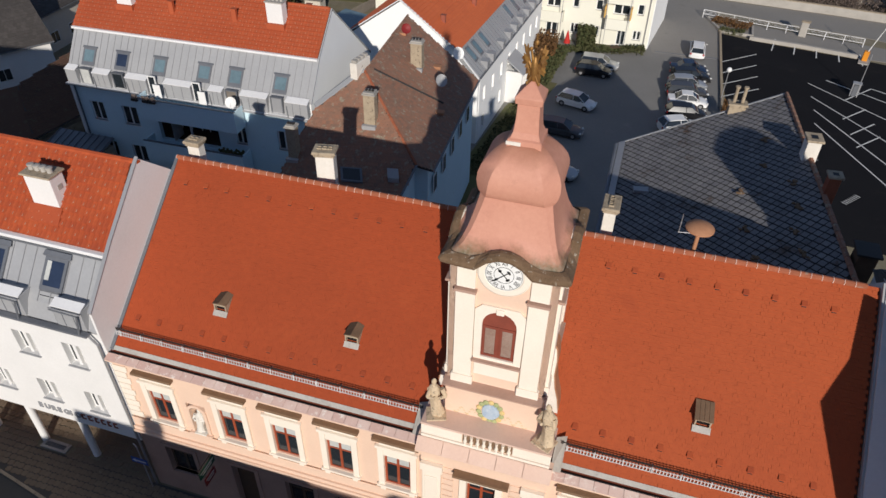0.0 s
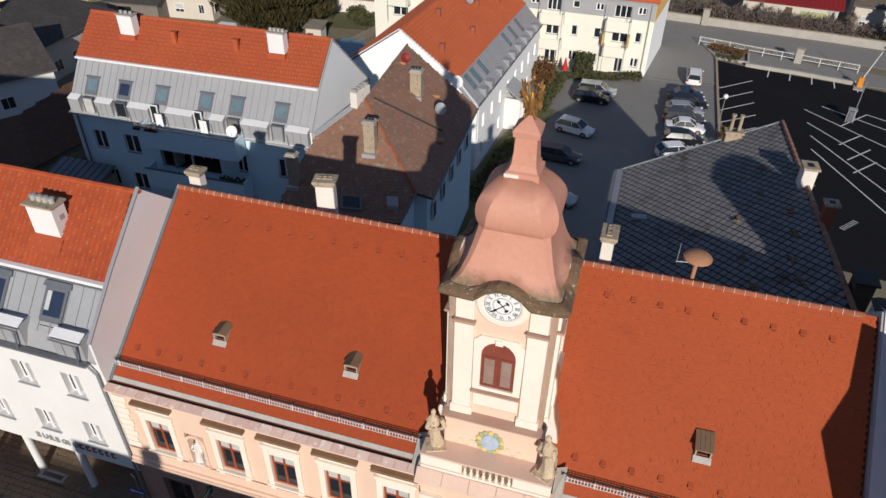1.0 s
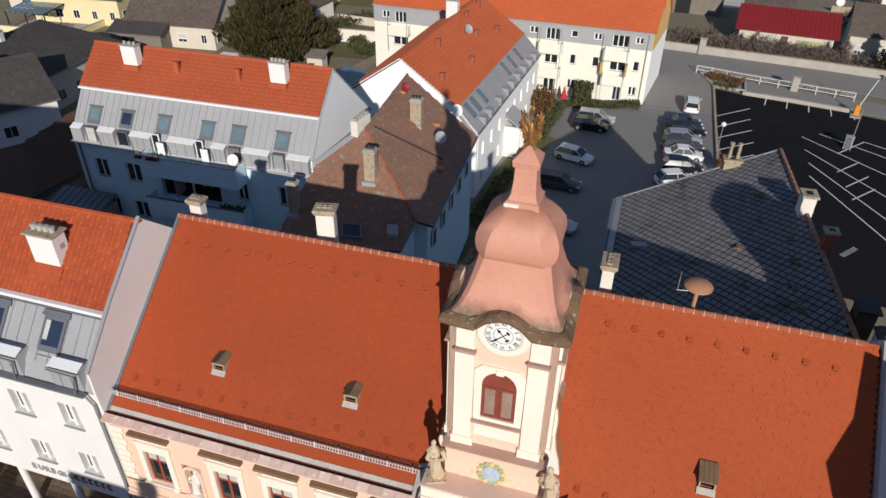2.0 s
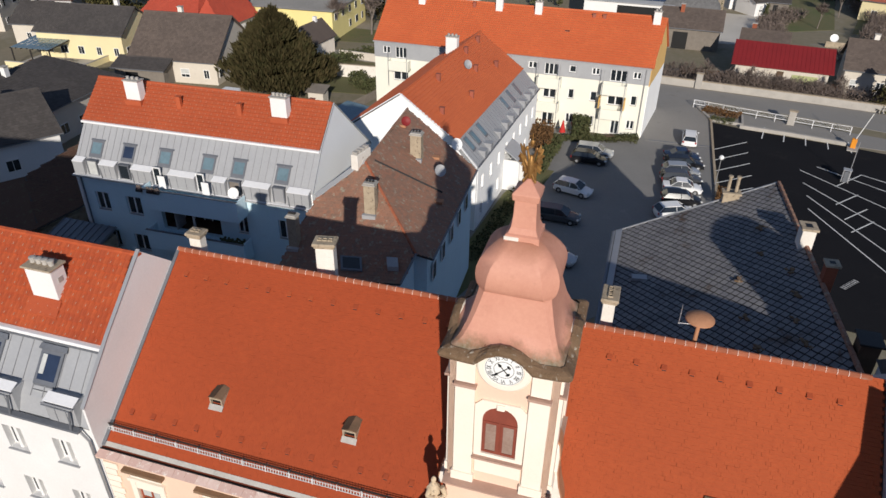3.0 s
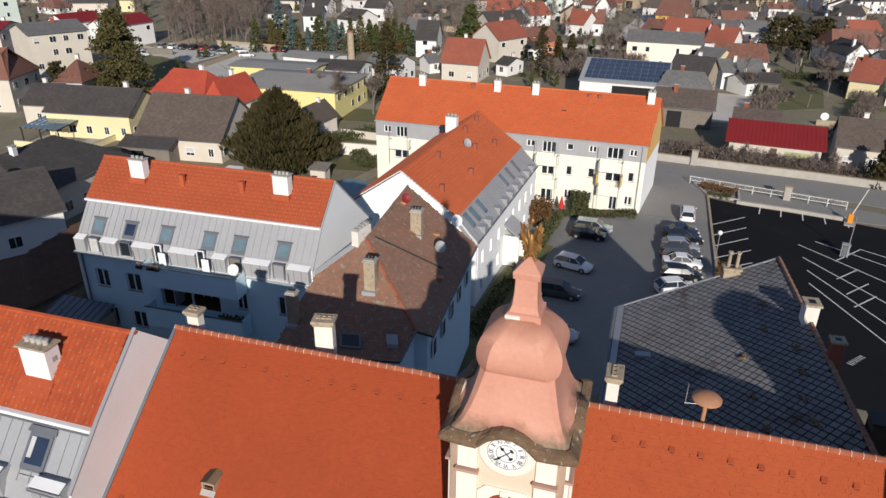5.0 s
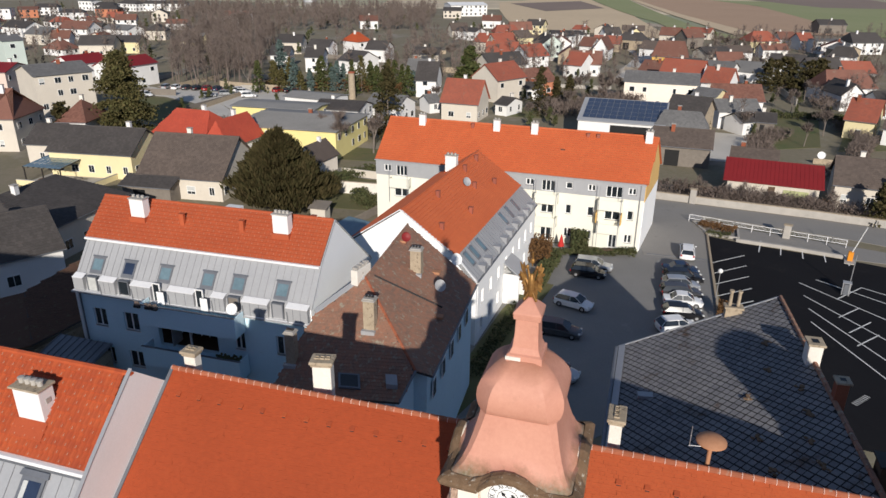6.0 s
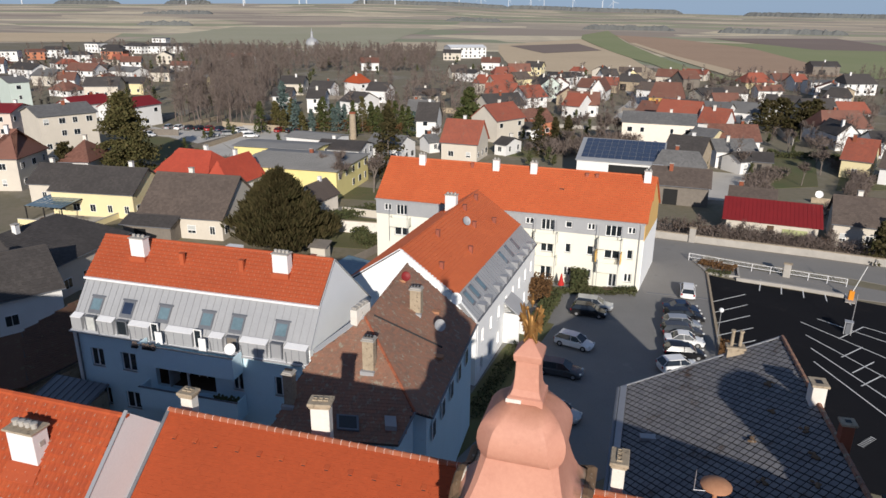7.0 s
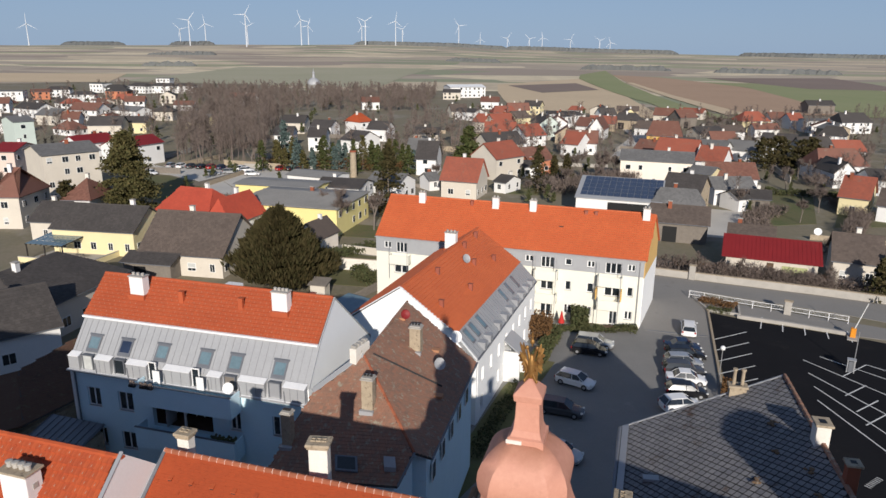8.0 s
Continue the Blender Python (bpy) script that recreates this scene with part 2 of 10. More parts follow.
    "earth": mat("earth", (0.13, 0.095, 0.065), (0.095, 0.072, 0.05), 0.95, 0.2, 3.0, 0.3),
    "frame_white": mat("frame_white", (0.82, 0.82, 0.81), (0.76, 0.76, 0.75), 0.5, 1.0, 9.0, 0.01),
    "wood_dark": mat("wood_dark", (0.12, 0.075, 0.045), (0.08, 0.05, 0.03), 0.8, 1.5, 14.0, 0.15),
    "wood_grey": mat("wood_grey", (0.22, 0.19, 0.16), (0.16, 0.14, 0.12), 0.9, 1.5, 14.0, 0.2),
    "fabric_red": mat("fabric_red", (0.55, 0.03, 0.025), (0.45, 0.025, 0.02), 0.8),
    "sheet_red": mat("sheet_red", (0.23, 0.016, 0.017), (0.185, 0.013, 0.014), 0.6, 0.3, 5.0, 0.05),
    "black": mat("black", (0.012, 0.012, 0.013), (0.008, 0.008, 0.008), 0.5),
    "sign_blue": mat("sign_blue", (0.02, 0.07, 0.32), (0.018, 0.06, 0.28), 0.4),
    "sign_green": mat("sign_green", (0.02, 0.10, 0.05), (0.018, 0.085, 0.045), 0.4),
    "sign_red": mat("sign_red", (0.20, 0.02, 0.02), (0.17, 0.018, 0.018), 0.4),
    "orange": mat("orange", (0.75, 0.28, 0.02), (0.65, 0.24, 0.02), 0.5),
    "bark": mat("bark", (0.21, 0.175, 0.15), (0.15, 0.125, 0.105), 0.95, 1.0, 8.0, 0.3),
    "twigs": mat("twigs", (0.195, 0.15, 0.13), (0.14, 0.108, 0.092), 0.95, 0.2, 3.0, 0.2, vary=0.6, c3=(0.10, 0.08, 0.068)),
    "needles": mat("needles", (0.034, 0.036, 0.014), (0.048, 0.042, 0.018), 0.85, 0.3, 3.0, 0.2, vary=0.7, c3=(0.075, 0.055, 0.026), spec=0.1),
    "needles_blue": mat("needles_blue", (0.10, 0.14, 0.13), (0.07, 0.105, 0.095), 0.85, 0.3, 3.0, 0.2, vary=0.5),
    "hedge": mat("hedge", (0.040, 0.060, 0.018), (0.06, 0.066, 0.024), 0.85, 0.5, 4.0, 0.2, vary=0.6, c3=(0.085, 0.07, 0.03)),
    "hedge_rust": mat("hedge_rust", (0.17, 0.085, 0.03), (0.12, 0.062, 0.025), 0.9, 0.5, 4.0, 0.2, vary=0.6),
    "glass": glass_mat("glass", (0.022, 0.028, 0.034)),
    "glass_sky": glass_mat("glass_sky", (0.16, 0.24, 0.28), 0.12),
    "glass_blue": glass_mat("glass_blue", (0.03, 0.045, 0.085)),
    "curtain": mat("curtain", (0.55, 0.56, 0.54), (0.42, 0.43, 0.42), 0.7, 2.0, 9.0, 0.1),
    "solar": mat("solar", (0.05, 0.07, 0.12), (0.04, 0.058, 0.10), 0.22, 0.5, 3.0, 0.01),
    "car_silver": mat("car_silver", (0.50, 0.51, 0.52), (0.46, 0.47, 0.48), 0.3, 0.5, 3.0, 0.0, metal=0.5),
    "car_white": mat("car_white", (0.80, 0.80, 0.80), (0.76, 0.76, 0.76), 0.25, 0.5, 3.0, 0.0),
    "car_black": mat("car_black", (0.015, 0.015, 0.017), (0.012, 0.012, 0.014), 0.2, 0.5, 3.0, 0.0),
    "car_blue": mat("car_blue", (0.02, 0.035, 0.075), (0.016, 0.03, 0.065), 0.22, 0.5, 3.0, 0.0),
    "car_grey": mat("car_grey", (0.11, 0.11, 0.115), (0.09, 0.09, 0.095), 0.25, 0.5, 3.0, 0.0, metal=0.4),
    "car_red": mat("car_red", (0.30, 0.02, 0.02), (0.26, 0.018, 0.018), 0.25, 0.5, 3.0, 0.0),
    "tyre": mat("tyre", (0.012, 0.012, 0.012), (0.018, 0.017, 0.016), 0.9),
    "lamp_red": mat("lamp_red", (0.35, 0.01, 0.01), (0.3, 0.01, 0.01), 0.3),
    "lamp_clear": mat("lamp_clear", (0.7, 0.7, 0.68), (0.6, 0.6, 0.58), 0.15),
    "arms_green": mat("arms_green", (0.42, 0.44, 0.22), (0.34, 0.37, 0.18), 0.8, 2.0, 16.0, 0.1),
    "arms_blue": mat("arms_blue", (0.30, 0.40, 0.52), (0.50, 0.56, 0.62), 0.8, 3.0, 12.0, 0.1),
    "arms_gold": mat("arms_gold", (0.72, 0.55, 0.24), (0.62, 0.46, 0.2), 0.7, 2.0, 16.0, 0.1),
    "hook": mat("hook", (0.56, 0.33, 0.23), (0.40, 0.2, 0.13), 0.6),
    "vine": mat("vine", (0.62, 0.50, 0.30), (0.55, 0.44, 0.26), 0.9, 2.0, 16.0, 0.1),
}


# ---------------------------------------------------------------- shaping helpers
def part(name, bm, material, parent=None, label="", smooth=False, crease=0.6):
    """Link a bmesh, or a (vertices, faces) pair, as one mesh object under a thing or a part."""
    me = bpy.data.meshes.new(name)
    if isinstance(bm, tuple):
        me.from_pydata(bm[0], [], bm[1])
        me.update()
    else:
        bmesh.ops.recalc_face_normals(bm, faces=bm.faces[:])
        if smooth:
            for edge in bm.edges:
                edge.smooth = edge.calc_face_angle(3.0) < crease
        bm.to_mesh(me)
        bm.free()
    if smooth:
        me.polygons.foreach_set("use_smooth", [True] * len(me.polygons))
    me.materials.append(M[material])
    ob = new(name, me)
    if parent is not None:
        ob.parent = parent
    if label:
        ob["label"] = label
    return ob


def thing(name, x, y, z=0.0, deg=0.0, label="", category="", group="", kind=""):
    e = new(name)
    e.empty_display_size = 0.5
    e.matrix_world = pose(x, y, z, 0, 0, deg)
    return tagged(e, label, category, group, kind)


def box(bm, x0, x1, y0, y1, z0, z1, bevel=0.0, m=None):
    vs = [bm.verts.new((x, y, z)) for x in (x0, x1) for y in (y0, y1) for z in (z0, z1)]
    fs = [bm.faces.new([vs[i] for i in q]) for q in ((0, 1, 3, 2), (4, 6, 7, 5), (0, 4, 5, 1), (2, 3, 7, 6), (0, 2, 6, 4), (1, 5, 7, 3))]
    if m is not None:
        bmesh.ops.transform(bm, matrix=m, verts=vs)
    if bevel:
        es = list({e for f in fs for e in f.edges})
        bmesh.ops.bevel(bm, geom=es, offset=bevel, segments=1, affect="EDGES")
    return bm


def boxes(*rows, bevel=0.0):
    bm = bmesh.new()
    for r in rows:
        box(bm, *r, bevel=bevel)
    return bm


def prism(bm, pts, way):
    """A solid from a flat outline, pushed along a vector."""
    a = [bm.verts.new(p) for p in pts]
    b = [bm.verts.new(Vector(p) + Vector(way)) for p in pts]
    n = len(pts)
    bm.faces.new(a), bm.faces.new(b[::-1])
    for i in range(n):
        bm.faces.new((a[i], b[i], b[(i + 1) % n], a[(i + 1) % n]))
    return bm


def solid(pts, way):
    return prism(bmesh.new(), pts, way)


def rings(bm, loops, cap=True):
    """A skin over closed loops with the same number of points."""
    rows = [[bm.verts.new(p) for p in loop] for loop in loops]
    n = len(rows[0])
    for a, b in zip(rows, rows[1:]):
        for i in range(n):
            bm.faces.new((a[i], a[(i + 1) % n], b[(i + 1) % n], b[i]))
    if cap:
        bm.faces.new(rows[0][::-1]), bm.faces.new(rows[-1])
    return bm


def tube(bm, a, b, r0, r1=None, n=8):
    a, b = Vector(a), Vector(b)
    r1 = r0 if r1 is None else r1
    q = (b - a).to_track_quat("Z", "Y")
    loops = [[c + q @ Vector((r * math.cos(6.2832 * i / n), r * math.sin(6.2832 * i / n), 0)) for i in range(n)] for c, r in ((a, r0), (b, r1))]
    return rings(bm, loops)


def ball(bm, c, rx, ry=None, rz=None, n=10):
    m = Matrix.Translation(c) @ Matrix.Diagonal((rx, ry or rx, rz or rx, 1))
    bmesh.ops.create_uvsphere(bm, u_segments=n, v_segments=max(5, n * 2 // 3), radius=1, matrix=m)
    return bm


def pierced(u0, u1, z0, z1, v0, v1, holes, bm=None):
    """A wall in the u-z plane, v0 to v1 thick, with openings (u0, u1, z0, z1) right through it."""
    bm = bm or bmesh.new()
    us = sorted({u0, u1, *(h[i] for h in holes for i in (0, 1))})
    zs = sorted({z0, z1, *(h[i] for h in holes for i in (2, 3))})
    full = {}
    for i in range(len(us) - 1):
        for j in range(len(zs) - 1):
            cu, cz = (us[i] + us[i + 1]) / 2, (zs[j] + zs[j + 1]) / 2
            full[i, j] = not any(h[0] < cu < h[1] and h[2] < cz < h[3] for h in holes)
    put = {}

    def vert(i, j, k):
        if (i, j, k) not in put:
            put[i, j, k] = bm.verts.new((us[i], (v0, v1)[k], zs[j]))
        return put[i, j, k]
    for (i, j), there in full.items():
        if not there:
            continue
        bm.faces.new((vert(i, j, 0), vert(i + 1, j, 0), vert(i + 1, j + 1, 0), vert(i, j + 1, 0)))
        bm.faces.new((vert(i, j, 1), vert(i, j + 1, 1), vert(i + 1, j + 1, 1), vert(i + 1, j, 1)))
        for di, dj, a, b in ((-1, 0, (i, j), (i, j + 1)), (1, 0, (i + 1, j), (i + 1, j + 1)), (0, -1, (i, j), (i + 1, j)), (0, 1, (i, j + 1), (i + 1, j + 1))):
            if not full.get((i + di, j + dj), False):
                bm.faces.new((vert(*a, 0), vert(*b, 0), vert(*b, 1), vert(*a, 1)))
    return bm


def spin(axis_deg):
    return pose(0, 0, 0, 0, 0, axis_deg)


def tile_shape(tw, tc, kind):
    """One roof tile lying in its own plane: x along the eave, y up the slope, z out of it."""
    if kind == "pan":
        prof = [(0.0, 0.0), (0.1, 0.6), (0.24, 1.0), (0.4, 0.5), (0.5, 0.05), (1.0, 0.0)]
        rise, lift, back = 0.02, 0.085, 0.0
    elif kind == "flat":
        prof, rise, lift, back = [(0.02, 0.0), (0.98, 0.0)], 0.0, 0.026, 0.004
    elif kind == "slate":
        prof, rise, lift, back = [(0.1, 0.0), (0.9, 0.0)], 0.0, 0.03, 0.008
    else:
        prof, rise, lift, back = [(0.006, 0.0), (0.994, 0.0)], 0.0, 0.017, 0.002
    top = []
    for y, h in ((0.0, lift), (tc * (0.82 if kind == "slate" else 1.04), back)):
        top.append([(x * tw, y, h + 0.012 + rise * p) for x, p in prof])
    if kind == "plain":
        top[0] = [(0.006 * tw, 0.006, lift + 0.012), (0.994 * tw, 0.006, lift + 0.012)]
    n = len(prof)
    vs = top[0] + top[1] + [(x, y, -0.01) for x, y, _ in top[0]]
    fs = [(i, i + 1, n + i + 1, n + i) for i in range(n - 1)]
    fs += [(2 * n + i, 2 * n + i + 1, i + 1, i) for i in range(n - 1)]
    fs += [(2 * n, 0, n), (n - 1, 3 * n - 1, 2 * n - 1)]
    return vs, fs


def tile_field(name, o, e, length, slope, tw, tc, material, parent, kind="plain", keep=None, single=None, label="", seed=1, shift=True, slits=0.12):
    """Courses of tiles on a sloping plane: from the corner o along the unit vector e, up the unit vector that slope gives with its length."""
    rnd = random.Random(seed)
    o, e = Vector(o), Vector(e).normalized()
    w = Vector(slope)
    height = w.length
    w.normalize()
    nrm = e.cross(w)
    if nrm.z < 0:
        nrm = -nrm
    vs0, fs0 = tile_shape(tw, tc, kind)
    verts, faces, mesh = [], [], None
    count = 0
    for j in range(int(height / tc + 0.2)):
        off = tw / 2 if (j % 2 and shift) else 0.0
        for i in range(-1, int(length / tw) + 1):
            a, b = i * tw + off, j * tc
            if a < -0.01 or a + tw > length + 0.02 or (keep and not keep(a + tw / 2, b + tc / 2)):
                continue
            da, db, tip = rnd.gauss(0, 0.008 * tw), rnd.gauss(0, 0.012 * tc), rnd.gauss(0, 0.0012)
            if single and count < 290 and single(a + tw / 2, b + tc / 2):
                if mesh is None:
                    mesh = bpy.data.meshes.new(name + "_piece")
                    mesh.from_pydata(vs0, [], fs0)
                    mesh.materials.append(M[material])
                ob = new("roof_tile", mesh)
                ob.parent = parent
                p = o + e * (a + da) + w * (b + db)
                ob.matrix_basis = Matrix(((e.x, w.x, nrm.x, p.x), (e.y, w.y, nrm.y, p.y), (e.z, w.z, nrm.z, p.z), (0, 0, 0, 1)))
                count += 1
                continue
            base = len(verts)
            thin = 0.955 if kind == "plain" and rnd.random() < slits else 1.0
            for x, y, z in vs0:
                p = o + e * (a + da + x * thin) + w * (b + db + y) + nrm * (z + tip * (1 - y / tc))
                verts.append(p[:])
            faces += [tuple(base + k for k in f) for f in fs0]
    ob = part(name, (verts, faces), material, parent, label)
    ob["kind"] = "stuff"
    return ob


def snow_hooks(parent, o, e, length, slope, tw, tc, lift=0.085):
    """Small pale stop hooks standing at every second tile of each course."""
    o, e, w = Vector(o), Vector(e).normalized(), Vector(slope)
    rows_, nrm = int(w.length / tc), e.cross(Vector(slope)).normalized()
    w.normalize()
    if nrm.z < 0:
        nrm = -nrm
    verts, faces = [], []
    for j in range(rows_):
        for i in range(int(length / tw)):
            if (i + j) % 2:
                continue
            p = o + e * ((i + 0.62) * tw) + w * (j * tc + 0.1) + nrm * (lift - 0.02)
            k = len(verts)
            for a in (0, 0.02):
                for b, h in ((-0.02, 0.0), (-0.02, 0.065), (0.10, 0.012)):
                    verts.append((p + e * a + w * b + nrm * h)[:])
            faces += [(k, k + 1, k + 2), (k + 3, k + 5, k + 4), (k, k + 3, k + 4, k + 1), (k + 1, k + 4, k + 5, k + 2)]
    ob = part("hook_field", (verts, faces), "hook", parent, "rows of small pale snow hooks")
    ob["kind"] = "stuff"
    return ob


def window(parent, u0, u1, z0, z1, v, frame_mat="frame_white", glass="glass", sill=None, deep=0.07, lights=2, transom=None, bar=0.07, name="window", out=-1):
    """A framed window in a wall facing -v (out = -1): frame, panes and sill as parts."""
    bm = bmesh.new()
    a, b = sorted((v, v + out * -deep))
    box(bm, u0, u0 + bar, a, b, z0, z1), box(bm, u1 - bar, u1, a, b, z0, z1)
    box(bm, u0 + bar, u1 - bar, a, b, z0, z0 + bar), box(bm, u0 + bar, u1 - bar, a, b, z1 - bar, z1)
    step = (u1 - u0) / lights
    for i in range(1, lights):
        box(bm, u0 + i * step - bar * 0.7, u0 + i * step + bar * 0.7, a, b, z0 + bar, z1 - bar)
    if transom:
        zt = z0 + (z1 - z0) * transom
        for i in range(lights):
            box(bm, u0 + i * step + bar * 0.7, u0 + (i + 1) * step - bar * 0.7, a, b, zt - bar / 2, zt + bar / 2)
    w = part(name, bm, frame_mat, parent)
    mid = (a + b) / 2
    cuts = [z0, z0 + (z1 - z0) * transom, z1] if transom else [z0, z1]
    for i in range(lights):
        for za, zb in zip(cuts, cuts[1:]):
            part("pane", boxes((u0 + i * step + 0.03, u0 + (i + 1) * step - 0.03, mid - 0.008, mid + 0.008, za + 0.03, zb - 0.03)), glass, w)
    if sill:
        s0, s1 = sorted((v - out * 0.05, v + out * 0.16))
        part("sill", boxes((u0 - 0.08, u1 + 0.08, s0, s1, z0 - 0.07, z0), bevel=0.012), sill, w)
    return w
# ---------------------------------------------------------------- ground to the horizon
def smooth(x):
    x = min(1.0, max(0.0, x))
    return x * x * (3 - 2 * x)


def far_height(az):
    """Height of the distant land by bearing (degrees, clockwise from straight ahead)."""
    knots = ((-180, 20), (-60, 34), (-31.6, 36), (-24.7, 40), (-14.8, 46.5), (-6.6, 53), (-0.3, 49), (5, 36), (13.8, 25), (23.8, 16), (31, 12), (60, 6), (180, 20))
    for (a, h), (b, k) in zip(knots, knots[1:]):
        if a <= az <= b:
            return h + (k - h) * smooth((az - a) / (b - a))
    return 20.0


def land(x, y):
    r = math.hypot(x, y)
    az = math.degrees(math.atan2(x, y))
    s = smooth((r - 650) / 2900)
    roll_ = 5.0 * noise.noise(Vector((x / 700, y / 700, 3.1))) * smooth((r - 800) / 900)
    return far_height(az) * s + roll_ - (14.0 * smooth((r - 3700) / 1200) if r > 3700 else 0.0)


radii = [0, 12, 25, 40, 60, 85, 115, 150, 190, 235, 285, 340, 400, 465, 535, 610, 690, 780, 880, 990, 1110, 1250, 1400, 1560, 1740, 1940, 2160, 2400, 2660, 2950, 3250, 3550, 3850, 4200, 4600]
SEG = 180
verts, faces, kinds = [(0.0, 0.0, 0.0)], [], []
for r in radii[1:]:
    for i in range(SEG):
        a = 2 * math.pi * i / SEG
        x, y = r * math.sin(a), r * math.cos(a)
        verts.append((x, y, land(x, y)))
for k in range(len(radii) - 1):
    for i in range(SEG):
        j = (i + 1) % SEG
        if k == 0:
            faces.append((0, 1 + j, 1 + i))
        else:
            a, b = 1 + (k - 1) * SEG, 1 + k * SEG
            faces.append((a + i, a + j, b + j, b + i))
        az = (i + 0.5) * 360 / SEG
        az = az - 360 if az > 180 else az
        edge = 560 if az > -14 else 760
        if az > 12:
            edge = 400
        kinds.append(1 if radii[k] > edge else 0)
gm = bpy.data.meshes.new("ground")
gm.from_pydata(verts, [], faces)
gm.update()

field = mat("farmland", (0.16, 0.115, 0.06), (0.13, 0.095, 0.05), 0.95, 0.004, 0.06, 0.0)
nt = field.node_tree
pos = nt.nodes.new("ShaderNodeNewGeometry").outputs["Position"]
mp = nt.nodes.new("ShaderNodeMapping")
mp.inputs["Rotation"].default_value = (0, 0, radians(9))
mp.inputs["Scale"].default_value = (0.0042, 0.0105, 0.0)
nt.links.new(pos, mp.inputs["Vector"])
warp = node(nt, "ShaderNodeTexNoise", Scale=0.0016, Detail=2.0)
nt.links.new(pos, warp.inputs["Vector"])
mixv = nt.nodes.new("ShaderNodeVectorMath")
mixv.operation = "MULTIPLY_ADD"
mixv.inputs[1].default_value = (0.9, 1.1, 0)
nt.links.new(warp.outputs["Color"], mixv.inputs[0])
nt.links.new(mp.outputs[0], mixv.inputs[2])
vor = node(nt, "ShaderNodeTexVoronoi", Scale=1.0)
nt.links.new(mixv.outputs[0], vor.inputs["Vector"])
sep = nt.nodes.new("ShaderNodeSeparateColor")
nt.links.new(vor.outputs["Color"], sep.inputs[0])
cr = nt.nodes.new("ShaderNodeValToRGB")
cr.color_ramp.interpolation = "CONSTANT"
stops = ((0.0, (0.60, 0.495, 0.345)), (0.16, (0.36, 0.29, 0.23)), (0.33, (0.35, 0.35, 0.215)), (0.47, (0.72, 0.61, 0.42)), (0.60, (0.44, 0.365, 0.28)), (0.72, (0.28, 0.305, 0.185)), (0.84, (0.49, 0.40, 0.30)))
while len(cr.color_ramp.elements) < len(stops):
    cr.color_ramp.elements.new(0.5)
for e, (at, c) in zip(cr.color_ramp.elements, stops):
    e.position, e.color = at, (*c, 1)
nt.links.new(sep.outputs[0], cr.inputs[0])
fine_n = noise_of(nt, pos, 0.02, 6.0, 0.7)
col = blend(nt, cr.outputs[0], (0.33, 0.28, 0.21), ramp(nt, fine_n, 0.42, 0.9))
nt.links.new(col, nt.nodes["Principled BSDF"].inputs["Base Color"])

M["garden"] = mat("garden", (0.24, 0.198, 0.14), (0.165, 0.152, 0.088), 0.95, 0.05, 0.9, 0.3, spots=(0.27, 0.235, 0.19), spot_at=0.52, spot_scale=0.05)
gm.materials.append(M["garden"]), gm.materials.append(field)
gm.polygons.foreach_set("material_index", kinds)
gm.polygons.foreach_set("use_smooth", [True] * len(kinds))
tagged(new("ground", gm), "winter farmland and garden earth rolling to the horizon", "ground", kind="structure")

# ---------------------------------------------------------------- town hall
TX, TY, TD = -15.0, 20.96, -16.6
hall = thing("town_hall", TX, TY, 0, TD, "long two-storey peach town hall with a red plain-tile roof", "town hall")
LEN, RV, RZ = 30.97, 7.6, 16.08
SLOPE = (RZ - 10.0) / RV


def roof_z(v):
    return 10.0 + SLOPE * v


up_c = [2.15, 5.82, 8.5, 11.15, 13.85, 21.6, 24.3, 27.0, 29.4]
holes_up = [(c - 0.6, c + 0.6, 6.12, 8.22) for c in up_c]
gf = [(1.34, 2.92, 1.75, 3.88), (5.1, 6.35, 0.0, 3.9), (8.0, 9.5, 1.4, 3.9), (10.6, 12.0, 1.4, 3.9), (13.1, 14.4, 1.4, 3.9), (21.4, 22.8, 1.4, 3.9), (24.2, 25.6, 1.4, 3.9), (27.0, 28.4, 1.4, 3.9)]
niche = (3.45, 4.45, 5.95, 7.95)
part("front_wall", pierced(0, 15.0, 4.9, 9.75, 0, 0.5, holes_up[:5] + [niche]), "peach", hall)
part("front_wall", pierced(20.2, LEN, 4.9, 9.75, 0, 0.5, holes_up[5:]), "peach", hall)
part("ground_floor_wall", pierced(0, 15.0, 0, 4.9, -0.04, 0.5, gf[:5]), "plinth", hall, "weathered pinkish ground-floor render")
part("ground_floor_wall", pierced(20.2, LEN, 0, 4.9, -0.04, 0.5, gf[5:]), "plinth", hall)
part("side_wall", boxes((0.0, 0.4, 0.5, 14.7, 0, 9.9)), "grey_wall", hall)
part("side_wall", boxes((LEN - 0.4, LEN, 0.5, 14.7, 0, 9.9)), "grey_wall", hall)
part("rear_wall", boxes((0.0, LEN, 14.7, 15.2, 0, 9.9)), "grey_wall", hall)
part("niche_back", boxes((3.4, 4.5, 0.36, 0.42, 6.05, 8.2)), "cream", hall)
for a, b, c, d in gf:
    if c == 0.0:
        part("door", boxes((a, b, 0.28, 0.36, 0.05, 3.85)), "wood_dark", hall, "dark wooden entrance door")
    else:
        window(hall, a, b, c, d, 0.22, "wood_dark", "glass", "cream", lights=2, transom=0.7, bar=0.1)
    part("surround", boxes((a - 0.22, a - 0.004, -0.10, 0.0, c, d), (b + 0.004, b + 0.22, -0.10, 0.0, c, d), (a - 0.22, b + 0.22, -0.10, 0.0, d + 0.004, d + 0.2)), "plinth", hall)
